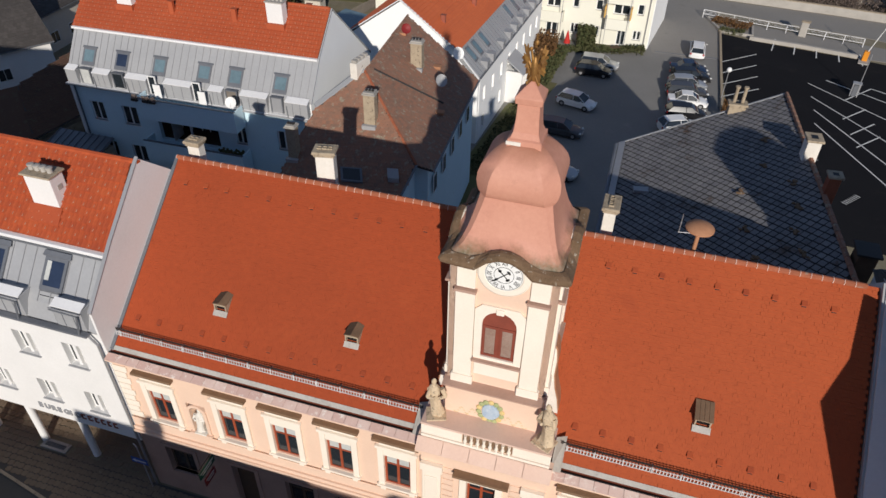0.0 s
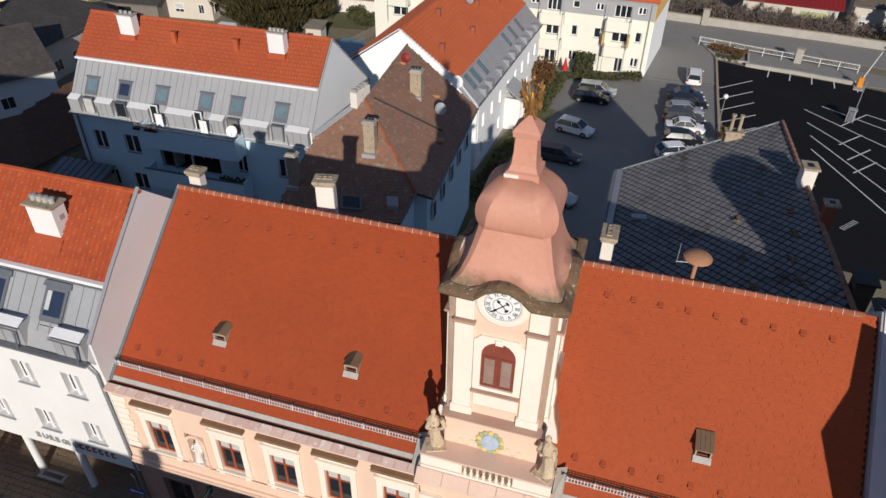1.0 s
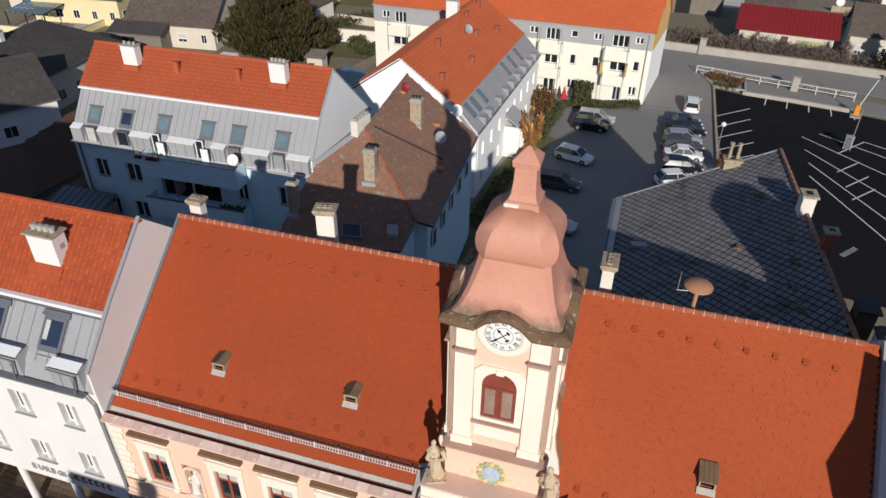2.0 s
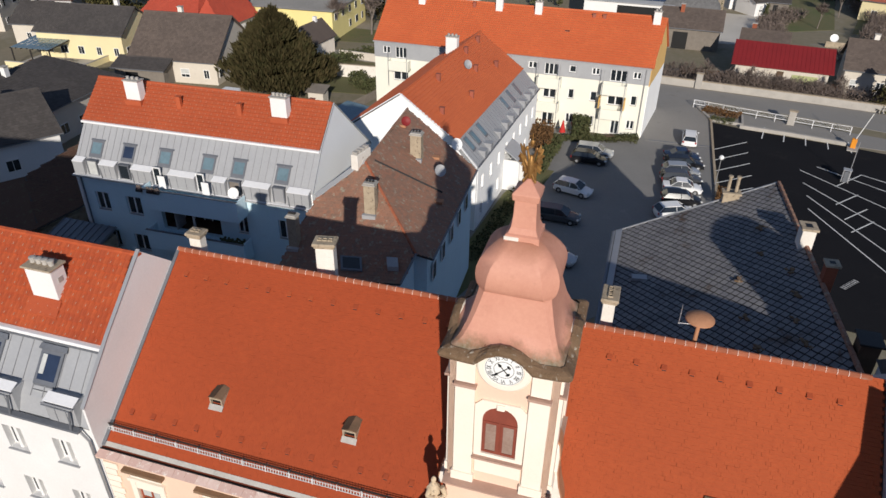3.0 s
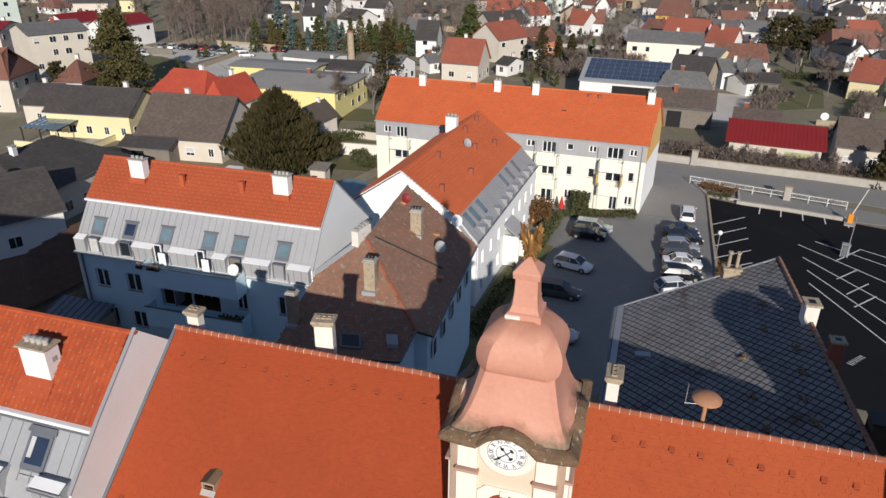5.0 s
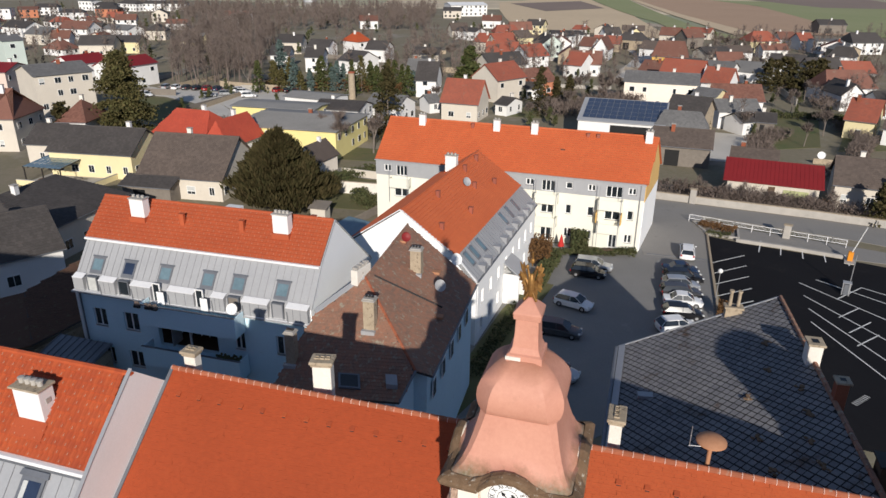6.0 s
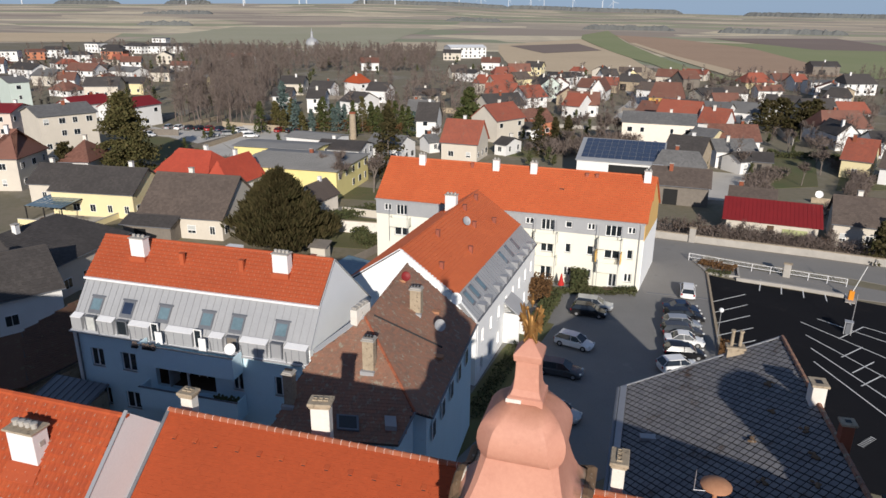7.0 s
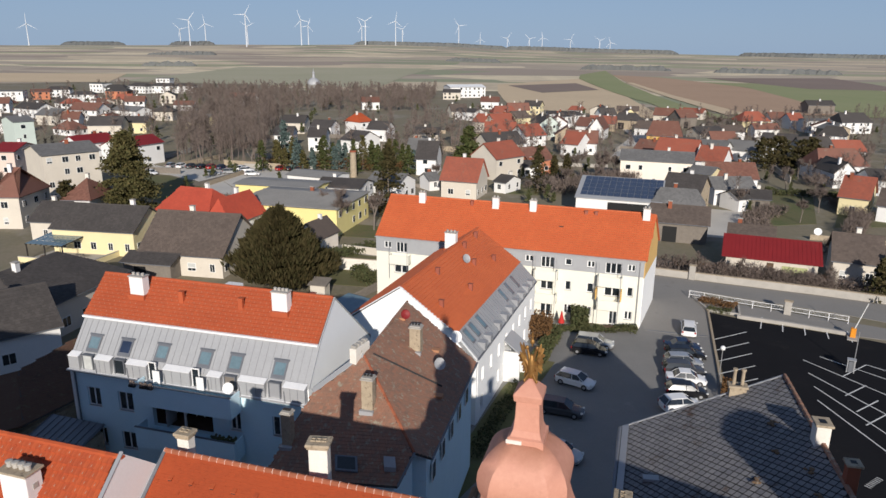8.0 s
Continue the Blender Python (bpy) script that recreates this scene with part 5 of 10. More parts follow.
for i, c in enumerate((-2.7, -5.95, -9.2, -12.4)):
    # recessed balcony cut between two box fronts
    part("dormer_box", boxes((c + 0.62, c + 2.15, -0.12, 1.3, 11.4, 12.52), bevel=0.02), "zinc", house_w)
    for k in (0.3, 0.68):
        part("seam", boxes((c + 0.62 + 1.53 * k, c + 0.65 + 1.53 * k, -0.135, -0.121, 11.42, 12.5)), "zinc_dark", house_w)
    part("box_side", boxes((c + 0.6, c + 0.617, -0.1, 0.7, 11.42, 12.5)), "zinc_dark", house_w)
    part("box_top", solid([(c + 0.6, -0.13, 12.53), (c + 2.17, -0.13, 12.53), (c + 2.17, 0.3, 12.7), (c + 0.6, 0.3, 12.7)], (0, 0, 0.03)), "zinc_white", house_w, "pale sheet parapet top")
    part("box_rail", boxes((c + 0.56, c + 2.2, -0.24, -0.19, 12.46, 12.52)), "zinc_seam", house_w)
    sl = (14.2 - 12.1) / 1.85
    z_at = lambda v: 12.1 + (v - 0.3) * sl
    f = part("roof_window", solid([(c - 0.6, 0.62, z_at(0.62) + 0.14), (c + 0.6, 0.62, z_at(0.62) + 0.14), (c + 0.6, 1.62, z_at(1.62) + 0.14), (c - 0.6, 1.62, z_at(1.62) + 0.14)], (0, 0, -0.14)), "zinc_dark", house_w, "large roof window in a dark frame")
    part("pane", solid([(c - 0.46, 0.74, z_at(0.74) + 0.155), (c + 0.46, 0.74, z_at(0.74) + 0.155), (c + 0.46, 1.5, z_at(1.5) + 0.155), (c - 0.46, 1.5, z_at(1.5) + 0.155)], (0, 0, -0.012)), "glass_blue", f)
    part("blind", solid([(c - 0.44, 0.9, z_at(0.9) + 0.165), (c - 0.2, 0.9, z_at(0.9) + 0.165), (c - 0.2, 1.48, z_at(1.48) + 0.165), (c - 0.44, 1.48, z_at(1.48) + 0.165)], (0, 0, -0.006)), "curtain", f)
    part("window_head", solid([(c - 0.75, 1.6, z_at(1.6) + 0.2), (c + 0.75, 1.6, z_at(1.6) + 0.2), (c + 0.7, 1.78, z_at(1.78) + 0.16), (c - 0.7, 1.78, z_at(1.78) + 0.16)], (0, 0, -0.05)), "zinc_dark", f)
    g = part("terrace_door", solid([(c - 0.55, 0.36, 11.45), (c + 0.55, 0.36, 11.45), (c + 0.55, 0.5, 12.35), (c - 0.55, 0.5, 12.35)], (0, 0.05, 0)), "glass", house_w, "glass terrace door with curtains")
    part("curtain", solid([(c - 0.45, 0.345, 11.7), (c + 0.2, 0.345, 11.7), (c + 0.2, 0.47, 12.3), (c - 0.45, 0.47, 12.3)], (0, -0.01, 0)), "curtain", g)
    part("downpipe", tube(tube(bmesh.new(), (c + 2.05, -0.26, 12.4), (c + 1.9, -0.34, 11.4), 0.05), (c + 2.05, -0.26, 12.4), (c + 0.62, -0.26, 12.45), 0.035), "zinc_dark", house_w)
# rendered chimney with four pots
bm = bmesh.new()
box(bm, -4.6, -3.2, 3.1, 3.9, 14.7, 16.85, 0.02)
ch = part("chimney", bm, "white", house_w, "white rendered chimney with concrete cover and pots")
part("cover", boxes((-4.7, -3.1, 3.0, 4.0, 16.85, 16.95), bevel=0.015), "stone_old", ch)
for i in range(4):
    u = -4.4 + i * 0.33
    bm = bmesh.new()
    rings(bm, [[(u + r * math.cos(k * 0.524), 3.5 + r * math.sin(k * 0.524), z) for k in range(12)] for z, r in ((16.95, 0.13), (17.12, 0.12), (17.15, 0.16), (17.2, 0.16), (17.22, 0.10))])
    part("pot", bm, "concrete", ch)
part("chimney_skirt", solid([(-4.75, 2.55, 14.72), (-3.05, 2.55, 14.72), (-3.05, 3.1, 15.3), (-4.75, 3.1, 15.3)], (0, 0, 0.06)), "tile_new", ch)
part("soot_door", boxes((-3.2, -3.18, 3.4, 3.65, 16.1, 16.35)), "concrete", ch)
part("downpipe", tube(tube(tube(bmesh.new(), (-0.55, -0.2, 11.3), (-0.2, -0.16, 10.7), 0.06), (-0.2, -0.16, 10.7), (-0.12, -0.14, 0.0), 0.06), (-0.9, -0.25, 11.32), (-0.55, -0.2, 11.3), 0.06), "metal_grey", house_w)

# ---------------------------------------------------------------- tall neighbour on the other side
house_e = thing("neighbour_house", TX, TY, 0, TD, "tall grey-rendered neighbour with a bare party wall", "house")
part("wall", solid([(LEN + 0.12, -0.2, 0), (LEN + 0.12, -0.2, 10.2), (LEN + 0.12, RV, RZ + 0.4), (LEN + 0.12, 11.0, 13.4), (LEN + 0.12, 11.0, 0)], (0.87, 0, 0)), "grey_wall", house_e)
part("flashing", solid([(LEN + 0.02, 0.3, roof_z(0.3) + 0.04), (LEN + 0.02, RV, RZ + 0.05), (LEN + 0.02, RV, RZ + 0.3), (LEN + 0.02, 0.3, roof_z(0.3) + 0.28)], (0.09, 0, 0)), "zinc", house_e)
prof = [(-3.3, 0.0), (-3.28, 15.99), (0.38, 16.24), (3.0, 17.62), (4.2, 17.0), (11.0, 14.5), (11.0, 0.0)]
part("upper_wall", solid([(LEN + 1.0, v, z) for v, z in prof], (0.14, 0, 0)), "grey_wall", house_e, "shaded grey side wall")
part("core", boxes((LEN + 1.141, LEN + 11.0, -0.2, 11.0, 0, 14.6)), "grey_wall", house_e)
dome = [(1.35, 16.67), (1.4, 18.17), (1.47, 19.7), (2.14, 20.4), (2.65, 20.81), (3.5, 21.25), (4.15, 21.3), (4.7, 20.8), (5.2, 20.1), (8.0, 18.4), (11.0, 16.0)]
bm, ND = bmesh.new(), 30.6
rings(bm, [[(ND + 1.16, v, 14.6)] + [(ND + min(u + max(0.0, 5.4 - v) * 0.37, 10.9 + u * 0.01), v, 14.6 + (z - 14.6) * k) for u, z in dome] + [(ND + 11.0, v, 14.6)] for v, k in ((-0.3, 0.35), (1.2, 0.72), (3.2, 0.93), (5.4, 1.0), (6.6, 0.8), (8.6, 0.25), (10.95, 0.02))])
part("roof", bm, "tile_dark", house_e)
part("front_block", boxes((LEN + 1.5, LEN + 11.0, -3.3, -0.204, 0, 14.5)), "grey_wall", house_e)
ch = part("chimney", boxes((31.35, 32.17, 11.74, 12.66, 0.0, 14.66), bevel=0.02), "wood_dark", house_e, "dark box chimney with an open metal cover")
part("cover", boxes((31.24, 32.28, 11.62, 12.78, 14.66, 14.77), bevel=0.01), "gutter_dark", ch)

# the row goes on beyond the white house
row = thing("row_house", TX, TY, 0, TD, "plain rendered house continuing the row along the square", "house")
part("walls_block", solid([(-47.0, 0.0, 0), (-47.0, 0.0, 12.0), (-47.0, 5.1, 16.8), (-47.0, 10.4, 12.0), (-47.0, 10.4, 0)], (30.9, 0, 0)), "beige", row)
for s_ in (-1, 1):
    part("roof_slope", solid([(-47.2, 5.12 + s_ * 5.5, 11.9), (-16.05, 5.12 + s_ * 5.5, 11.9), (-16.05, 5.12, 17.1), (-47.2, 5.12, 17.1)], (0, 0, 0.14)), "tile_red", row)


# ---------------------------------------------------------------- apartment houses behind the hall
def pot_chimney(parent, u, v, w, d, z0, z1, pots=3, skirt="tile_orange", body="white"):
    c = part("chimney", box(bmesh.new(), u - w / 2, u + w / 2, v - d / 2, v + d / 2, z0, z1, 0.02), body, parent, "white rendered chimney with short pots")
    part("cover", boxes((u - w / 2 - 0.07, u + w / 2 + 0.07, v - d / 2 - 0.07, v + d / 2 + 0.07, z1, z1 + 0.09), bevel=0.012), "concrete", c)
    for i in range(pots):
        x = u - w / 2 + (i + 0.5) * w / pots
        bm = rings(bmesh.new(), [[(x + r * math.cos(k * 0.628), v + r * math.sin(k * 0.628), z) for k in range(10)] for z, r in ((z1 + 0.09, 0.12), (z1 + 0.24, 0.11), (z1 + 0.26, 0.15), (z1 + 0.3, 0.14), (z1 + 0.32, 0.08))])
        part("pot", bm, "concrete", c)
    if skirt:
        part("skirt", boxes((u - w / 2 - 0.1, u + w / 2 + 0.1, v - d / 2 - 0.2, v + d / 2 + 0.1, z0 - 0.1, z0 + 0.35), bevel=0.02), skirt, c)
    return c


def roof_vent(parent, u, v, z0, h=0.9, material="tile_new"):
    bm = bmesh.new()
    box(bm, u - 0.2, u + 0.2, v - 0.16, v + 0.16, z0, z0 + h, 0.02)
    box(bm, u - 0.24, u + 0.24, v - 0.2, v + 0.2, z0 + h, z0 + h + 0.05)
    return part("roof_vent", bm, material, parent, "red sheet-metal roof vent")


def dish(parent, u, v, z, r=0.42, deg=0, material="frame_white", tilt=62):
    m = Matrix.Translation((u, v, z)) @ pose(0, 0, 0, tilt, 0, deg)
    bm = rings(bmesh.new(), [[(m @ Vector((q * math.cos(k * 0.3142), q * math.sin(k * 0.3142), h)))[:] for k in range(20)] for q, h in ((r, 0.10), (r * 0.99, 0.08), (r * 0.7, 0.02), (r * 0.3, -0.03), (0.02, -0.05), (0.3 * r, -0.05), (r * 0.99, 0.06))], cap=False)
    tube(bm, (m @ Vector((0, -r * 0.9, 0.05)))[:], (m @ Vector((0, -0.1, 0.45)))[:], 0.012, 0.012, 5)
    tube(bm, (m @ Vector((0, 0, -0.04)))[:], (u, v + 0.1, z - 0.6), 0.025, 0.025, 6)
    return part("satellite_dish", bm, material, parent, "round satellite dish", smooth=False)


# the houses round the inner court stand higher and closer to the hall than the yard behind
EYE = Vector((0, -0.3, 33.8))
NEAR = Matrix.Translation(EYE) @ Matrix.Diagonal((0.9, 0.9, 0.9, 1)) @ Matrix.Translation(-EYE)
blue = thing("apartment_house", -31.2, 53.1, 0, -15.6, "pale blue apartment house with a grey mansard and orange tiled roof", "apartment house")
BL, BD = 21.8, 13.0
bw = [(1.45, 2.75, 4.9, 6.6), (4.5, 5.95, 4.9, 6.6), (15.0, 15.95, 4.8, 6.45), (18.75, 20.0, 4.9, 6.6),
      (1.9, 2.9, 1.3, 2.9), (4.4, 5.85, 1.3, 2.9), (8.6, 10.4, 0.9, 2.9), (12.6, 14.9, 0.9, 2.9), (18.75, 20.0, 1.3, 2.9)]
loggia = (7.8, 13.4, 4.0, 6.69)
part("front_wall", pierced(0, BL, 0, 7.95, 0, 0.4, bw + [loggia]), "bluewall", blue)
# the shade inside the loggia is put into its dark brown colour
lg = part("loggia", boxes((7.7, 13.5, 2.3, 2.5, 3.8, 6.9), (7.6, 7.8, 0.404, 2.3, 3.8, 6.9), (13.4, 13.6, 0.404, 2.3, 3.8, 6.9), (7.8, 13.4, 0.404, 2.3, 3.8, 4.0), (7.8, 13.4, 0.404, 2.3, 6.7, 6.9)), "wood_dark", blue, "deep loggia behind the balcony, coloured dark inside for its shade")
for a in (8.3, 11.0):
    w = part("terrace_door", boxes((a, a + 0.08, 2.22, 2.296, 4.0, 6.3), (a + 1.9, a + 1.98, 2.22, 2.296, 4.0, 6.3), (a + 0.95, a + 1.03, 2.22, 2.296, 4.0, 6.3), (a, a + 1.98, 2.22, 2.296, 6.304, 6.38)), "frame_white", lg)
    part("pane", boxes((a + 0.08, a + 1.9, 2.25, 2.27, 4.0, 6.3)), "glass", w)
part("screen", boxes((9.0, 9.06, 0.0, 1.3, 4.0, 6.0), bevel=0.01), "curtain", lg, "pale folding screen in the loggia")
part("post", boxes((10.7, 10.85, 0.05, 0.2, 4.0, 6.69), bevel=0.01), "white", lg)
part("lower_storey", boxes((0, BL, 0, BD, -3.78, -0.004)), "bluewall", blue)
part("rear_wall", boxes((0, BL, BD - 0.4, BD, 0, 8.2)), "bluewall", blue)
gable = [(0.4, 0), (0.4, 8.1), (0.35, 9.1), (2.55, 12.0), (5.5, 14.7), (BD, 8.3), (BD, 0)]
part("gable_wall", solid([(BL - 0.35, v, z) for v, z in gable], (0.35, 0, 0)), "white_sunlit", blue, "bare white gable wall")
part("gable_wall", solid([(0, v, z) for v, z in gable], (0.35, 0, 0)), "white", blue)
for a, b, c, d in bw:
    window(blue, a, b, c, d, 0.14, "frame_white", "glass", "zinc_white", lights=2, bar=0.095)
part("eaves_band", boxes((-0.1, BL + 0.05, -0.22, 0.4, 7.95, 8.14), bevel=0.02), "zinc_white", blue)
part("eaves_gutter", boxes((-0.1, BL + 0.05, -0.36, -0.23, 8.0, 8.12), bevel=0.02), "zinc", blue)
part("downpipe", tube(bmesh.new(), (0.55, -0.14, 8.0), (0.55, -0.14, 0), 0.07), "zinc_dark", blue)
part("corner_strip", boxes((0.0, 0.3, -0.05, -0.004, 0, 7.94)), "white", blue)
part("mansard", solid([(0.02, 0.1, 8.14), (0.02, 0.3, 9.15), (0.02, 2.45, 11.95), (0.02, 2.6, 11.6), (0.02, 0.8, 8.14)], (BL - 0.38, 0, 0)), "zinc", blue, "grey standing-seam sheet mansard")
part("upper_roof", solid([(-0.1, 2.4, 12.0), (-0.1, 5.45, 14.8), (-0.1, BD + 0.2, 8.3), (-0.1, BD, 8.05), (-0.1, 5.45, 14.5), (-0.1, 2.6, 11.75)], (BL + 0.08, 0, 0)), "tile_dark", blue)
tile_field("roof_tiles", (-0.1, 2.38, 12.02), (1, 0, 0), BL + 0.05, (0, 3.07, 2.8), 0.27, 0.346, "tile_orange", blue, "pan", None, None, "orange interlocking clay tiles", 6, False)
snow_hooks(blue, (-0.1, 2.38, 12.02), (1, 0, 0), BL, (0, 3.07, 2.8), 0.27, 0.346)
tile_field("rear_roof_tiles", (BL, BD + 0.2, 8.32), (-1, 0, 0), BL, (0, 5.45 - BD - 0.2, 6.5), 0.6, 0.6, "tile_orange", blue, "flat", None, None, "", 7, False)
for i in range(53):
    u = -0.1 + i * 0.41
    part("ridge_tile", rings(bmesh.new(), [[(u + k * 0.43, 5.45 + (0.14 - 0.015 * k) * math.cos(a), 14.8 + 0.12 * math.sin(a)) for a in (-0.4, 0.6, 1.57, 2.54, 3.54)] for k in (0, 1)]), "tile_orange", blue)
part("verge_cap", solid([(BL - 0.38, v, z + 0.05) for v, z in gable[2:6]] + [(BL - 0.38, v, z + 0.11) for v, z in gable[5:1:-1]], (0.46, 0, 0)), "zinc", blue)
part("white_gutter", boxes((-0.1, BL, 2.12, 2.38, 11.84, 12.02), bevel=0.02), "zinc_white", blue)
u = 0.3
while u < BL - 0.4:
    part("seam", solid([(u, 0.28, 9.17), (u, 2.4, 11.93), (u, 2.4, 11.97), (u, 0.28, 9.21)], (0.03, 0, 0)), "zinc_seam", blue)
    u += 0.62
cs = [1.9, 5.0, 8.5, 12.5, 15.25, 19.1]
bsl = (11.95 - 9.15) / 2.15


def bz(v):
    return 9.15 + (v - 0.3) * bsl


for i, c in enumerate(cs):
    f = part("roof_window", solid([(c - 0.6, 0.6, bz(0.6) + 0.12), (c + 0.6, 0.6, bz(0.6) + 0.12), (c + 0.6, 1.4, bz(1.4) + 0.12), (c - 0.6, 1.4, bz(1.4) + 0.12)], (0, -0.06, -0.12)), "zinc_dark", blue, "roof window in a dark frame")
    part("pane", solid([(c - 0.45, 0.72, bz(0.72) + 0.135), (c + 0.45, 0.72, bz(0.72) + 0.135), (c + 0.45, 1.3, bz(1.3) + 0.135), (c - 0.45, 1.3, bz(1.3) + 0.135)], (0, 0, -0.012)), "glass_blue" if i == 1 else "glass_sky", f)
    part("window_head", solid([(c - 0.68, 1.4, bz(1.4) + 0.17), (c + 0.68, 1.4, bz(1.4) + 0.17), (c + 0.68, 1.5, bz(1.5) + 0.12), (c - 0.68, 1.5, bz(1.5) + 0.12)], (0, 0, -0.05)), "zinc_dark", f)
    if i in (2, 3):
        dr = part("terrace_door", boxes((c - 0.62, c - 0.54, -0.06, 0.05, 8.2, 9.75), (c + 0.0, c + 0.08, -0.06, 0.05, 8.2, 9.75), (c - 0.54, c + 0.0, -0.06, 0.05, 9.67, 9.75)), "frame_white", blue, "tall white-framed terrace door")
        part("pane", boxes((c - 0.54, c, -0.03, -0.01, 8.2, 9.67)), "glass", dr)
        part("leaf", boxes((c + 0.1, c + 0.75, -0.55, -0.5, 8.2, 9.3), bevel=0.01), "frame_white", dr)
    else:
        part("recess_window", boxes((c - 0.42, c + 0.42, 0.02, 0.1, 8.25, 9.4)), ("curtain", "glass", "glass", "glass", "wood_grey", "zinc_seam")[i], blue)
        part("recess_frame", boxes((c - 0.52, c - 0.425, -0.02, 0.12, 8.2, 9.42), (c + 0.425, c + 0.52, -0.02, 0.12, 8.2, 9.42), (c - 0.52, c + 0.52, -0.02, 0.3, 9.424, 9.5)), "zinc_dark", blue)
    nxt = cs[i + 1] if i + 1 < len(cs) else BL + 0.7
    a, b = c + 0.78, nxt - 0.78
    cells = [(a, b)]
    for x0, x1 in cells:
        part("dormer_box", boxes((x0, x1, -0.16, 0.9, 8.145, 9.3), bevel=0.02), "zinc", blue)
        part("box_top", solid([(x0 - 0.01, -0.18, 9.305), (x1 + 0.01, -0.18, 9.305), (x1 + 0.01, 0.42, 9.52), (x0 - 0.01, 0.42, 9.52)], (0, 0, 0.03)), "zinc_white", blue)
        for k in (0.33, 0.67):
            part("seam", boxes((x0 + (x1 - x0) * k, x0 + (x1 - x0) * k + 0.03, -0.175, -0.161, 8.16, 9.28)), "zinc_dark", blue)
        part("downpipe", tube(bmesh.new(), (x0 + 0.12, -0.2, 9.0), (x0 + 0.2, -0.24, 8.1), 0.035), "zinc_dark", blue)
part("dormer_box", boxes((0.1, cs[0] - 0.78, -0.16, 0.9, 8.145, 9.3), bevel=0.02), "zinc", blue)
part("box_top", solid([(0.09, -0.18, 9.305), (cs[0] - 0.77, -0.18, 9.305), (cs[0] - 0.77, 0.42, 9.52), (0.09, 0.42, 9.52)], (0, 0, 0.03)), "zinc_white", blue)
# two long balconies
for z0, z1, a, b in ((6.7, 8.5, 7.6, 16.1), (2.9, 4.65, 7.35, 16.15)):
    bl = part("balcony", boxes((a, b, -1.5, -0.004, z0, z0 + 0.2)), "bluewall", blue, "long balcony with a solid pale blue parapet")
    part("parapet", boxes((a, b, -1.62, -1.505, z0, z1), (b, b + 0.12, -1.62, -0.24, z0, z1), (a - 0.12, a, -1.62, -0.24, z0, z1), bevel=0.012), "bluewall", bl)
    part("rail", boxes((a - 0.15, b + 0.15, -1.66, -1.47, z1 + 0.002, z1 + 0.05)), "zinc_dark", bl)
dish(blue, 15.9, -1.2, 9.15, 0.44, 10)
for u in (7.3, 8.3, 8.9):
    part("flower_box", box(bmesh.new(), u, u + 0.55, -1.85, -1.64, 8.3, 8.5, 0.02), "gutter_dark", blue)
    bm = bmesh.new()
    for k in range(14):
        ball(bm, (u + random.uniform(0, 0.55), -1.75 + random.uniform(-0.1, 0.1), 8.56 + random.uniform(-0.05, 0.18)), 0.1, n=6)
    part("plant", bm, "twigs", blue)
for a in (14.1, 14.9):
    bm = bmesh.new()
    for k in range(40):
        ball(bm, (a + random.uniform(0, 1.2), -1.2 + random.uniform(-0.25, 0.25), 4.5 + random.uniform(-0.2, 0.35)), 0.11, n=6)
    part("plant", bm, "hedge", blue)
pot_chimney(blue, 4.35, 4.2, 1.35, 0.8, 13.4, 15.3, 3)
pot_chimney(blue, 17.8, 4.2, 1.35, 0.8, 13.4, 15.3, 4)
for u in (8.6, 14.2):
    roof_vent(blue, u, 4.0, 13.4, 1.0, "tile_orange")
roof_vent(blue, 6.3, 6.6, 13.4, 0.8, "tile_red"), roof_vent(blue, 19.6, 6.2, 13.9, 0.75, "tile_red")
part("balcony_dormer", boxes((10.6, 12.0, 6.5, 8.0, 12.5, 14.2)), "white", blue)

blue.matrix_world = NEAR @ blue.matrix_world

# ---- old brown-roofed house in the yard
old = thing("old_house", 0, 0, 0, 0, "old yard house with a patchy brown tile roof and tall chimneys", "house")
R1, R2, E1, E2, E3 = Vector((-3.3, 61.0, 11.3)), Vector((-6.0, 49.2, 11.2)), Vector((3.1, 57.2, 7.0)), Vector((-0.65, 41.77, 7.07)), Vector((-1.83, 41.41, 7.71))
G1, G2, G3, G4 = Vector((-9.59, 47.03, 9.15)), Vector((-10.8, 45.02, 7.73)), Vector((-12.2, 41.74, 5.55)), Vector((-2.87, 39.51, 6.39))
part("wall_block", solid([(E1.x - 0.4, E1.y, -3.75), (E2.x - 0.4, E2.y + 0.4, -3.75), (-2.2, 42.4, -3.75), (-6.0, 48.5, -3.75), (-8.6, 48.2, -3.75), (-7.5, 60.0, -3.75)], (0, 0, 10.7)), "bluewall", old)
low = [E3 + Vector((-0.15, 0.1, -0.2)), R2 + Vector((0, -0.2, -0.2)), G1 + Vector((0.2, 0, -0.2)), G2 + Vector((0.2, 0, -0.2)), G3 + Vector((0.2, 0.3, -0.2)), G4 + Vector((-0.25, 0.3, -0.2))]
part("wall_block", rings(bmesh.new(), [[(p.x, p.y, -3.75) for p in low], [p[:] for p in low]]), "bluewall", old)
part("roof", solid([R1[:], R2[:], E3[:], E2[:], E1[:]], (0, 0, -0.17)), "tile_dark", old)
part("roof", solid([R2[:], G1[:], G2[:], G3[:], G4[:], E3[:]], (0, 0, -0.17)), "tile_dark", old)
part("verge_board", tube(bmesh.new(), E3 + Vector((0.03, 0, 0)), G4 + Vector((0.03, 0, 0)), 0.09, 0.09, 6), "zinc_dark", old)
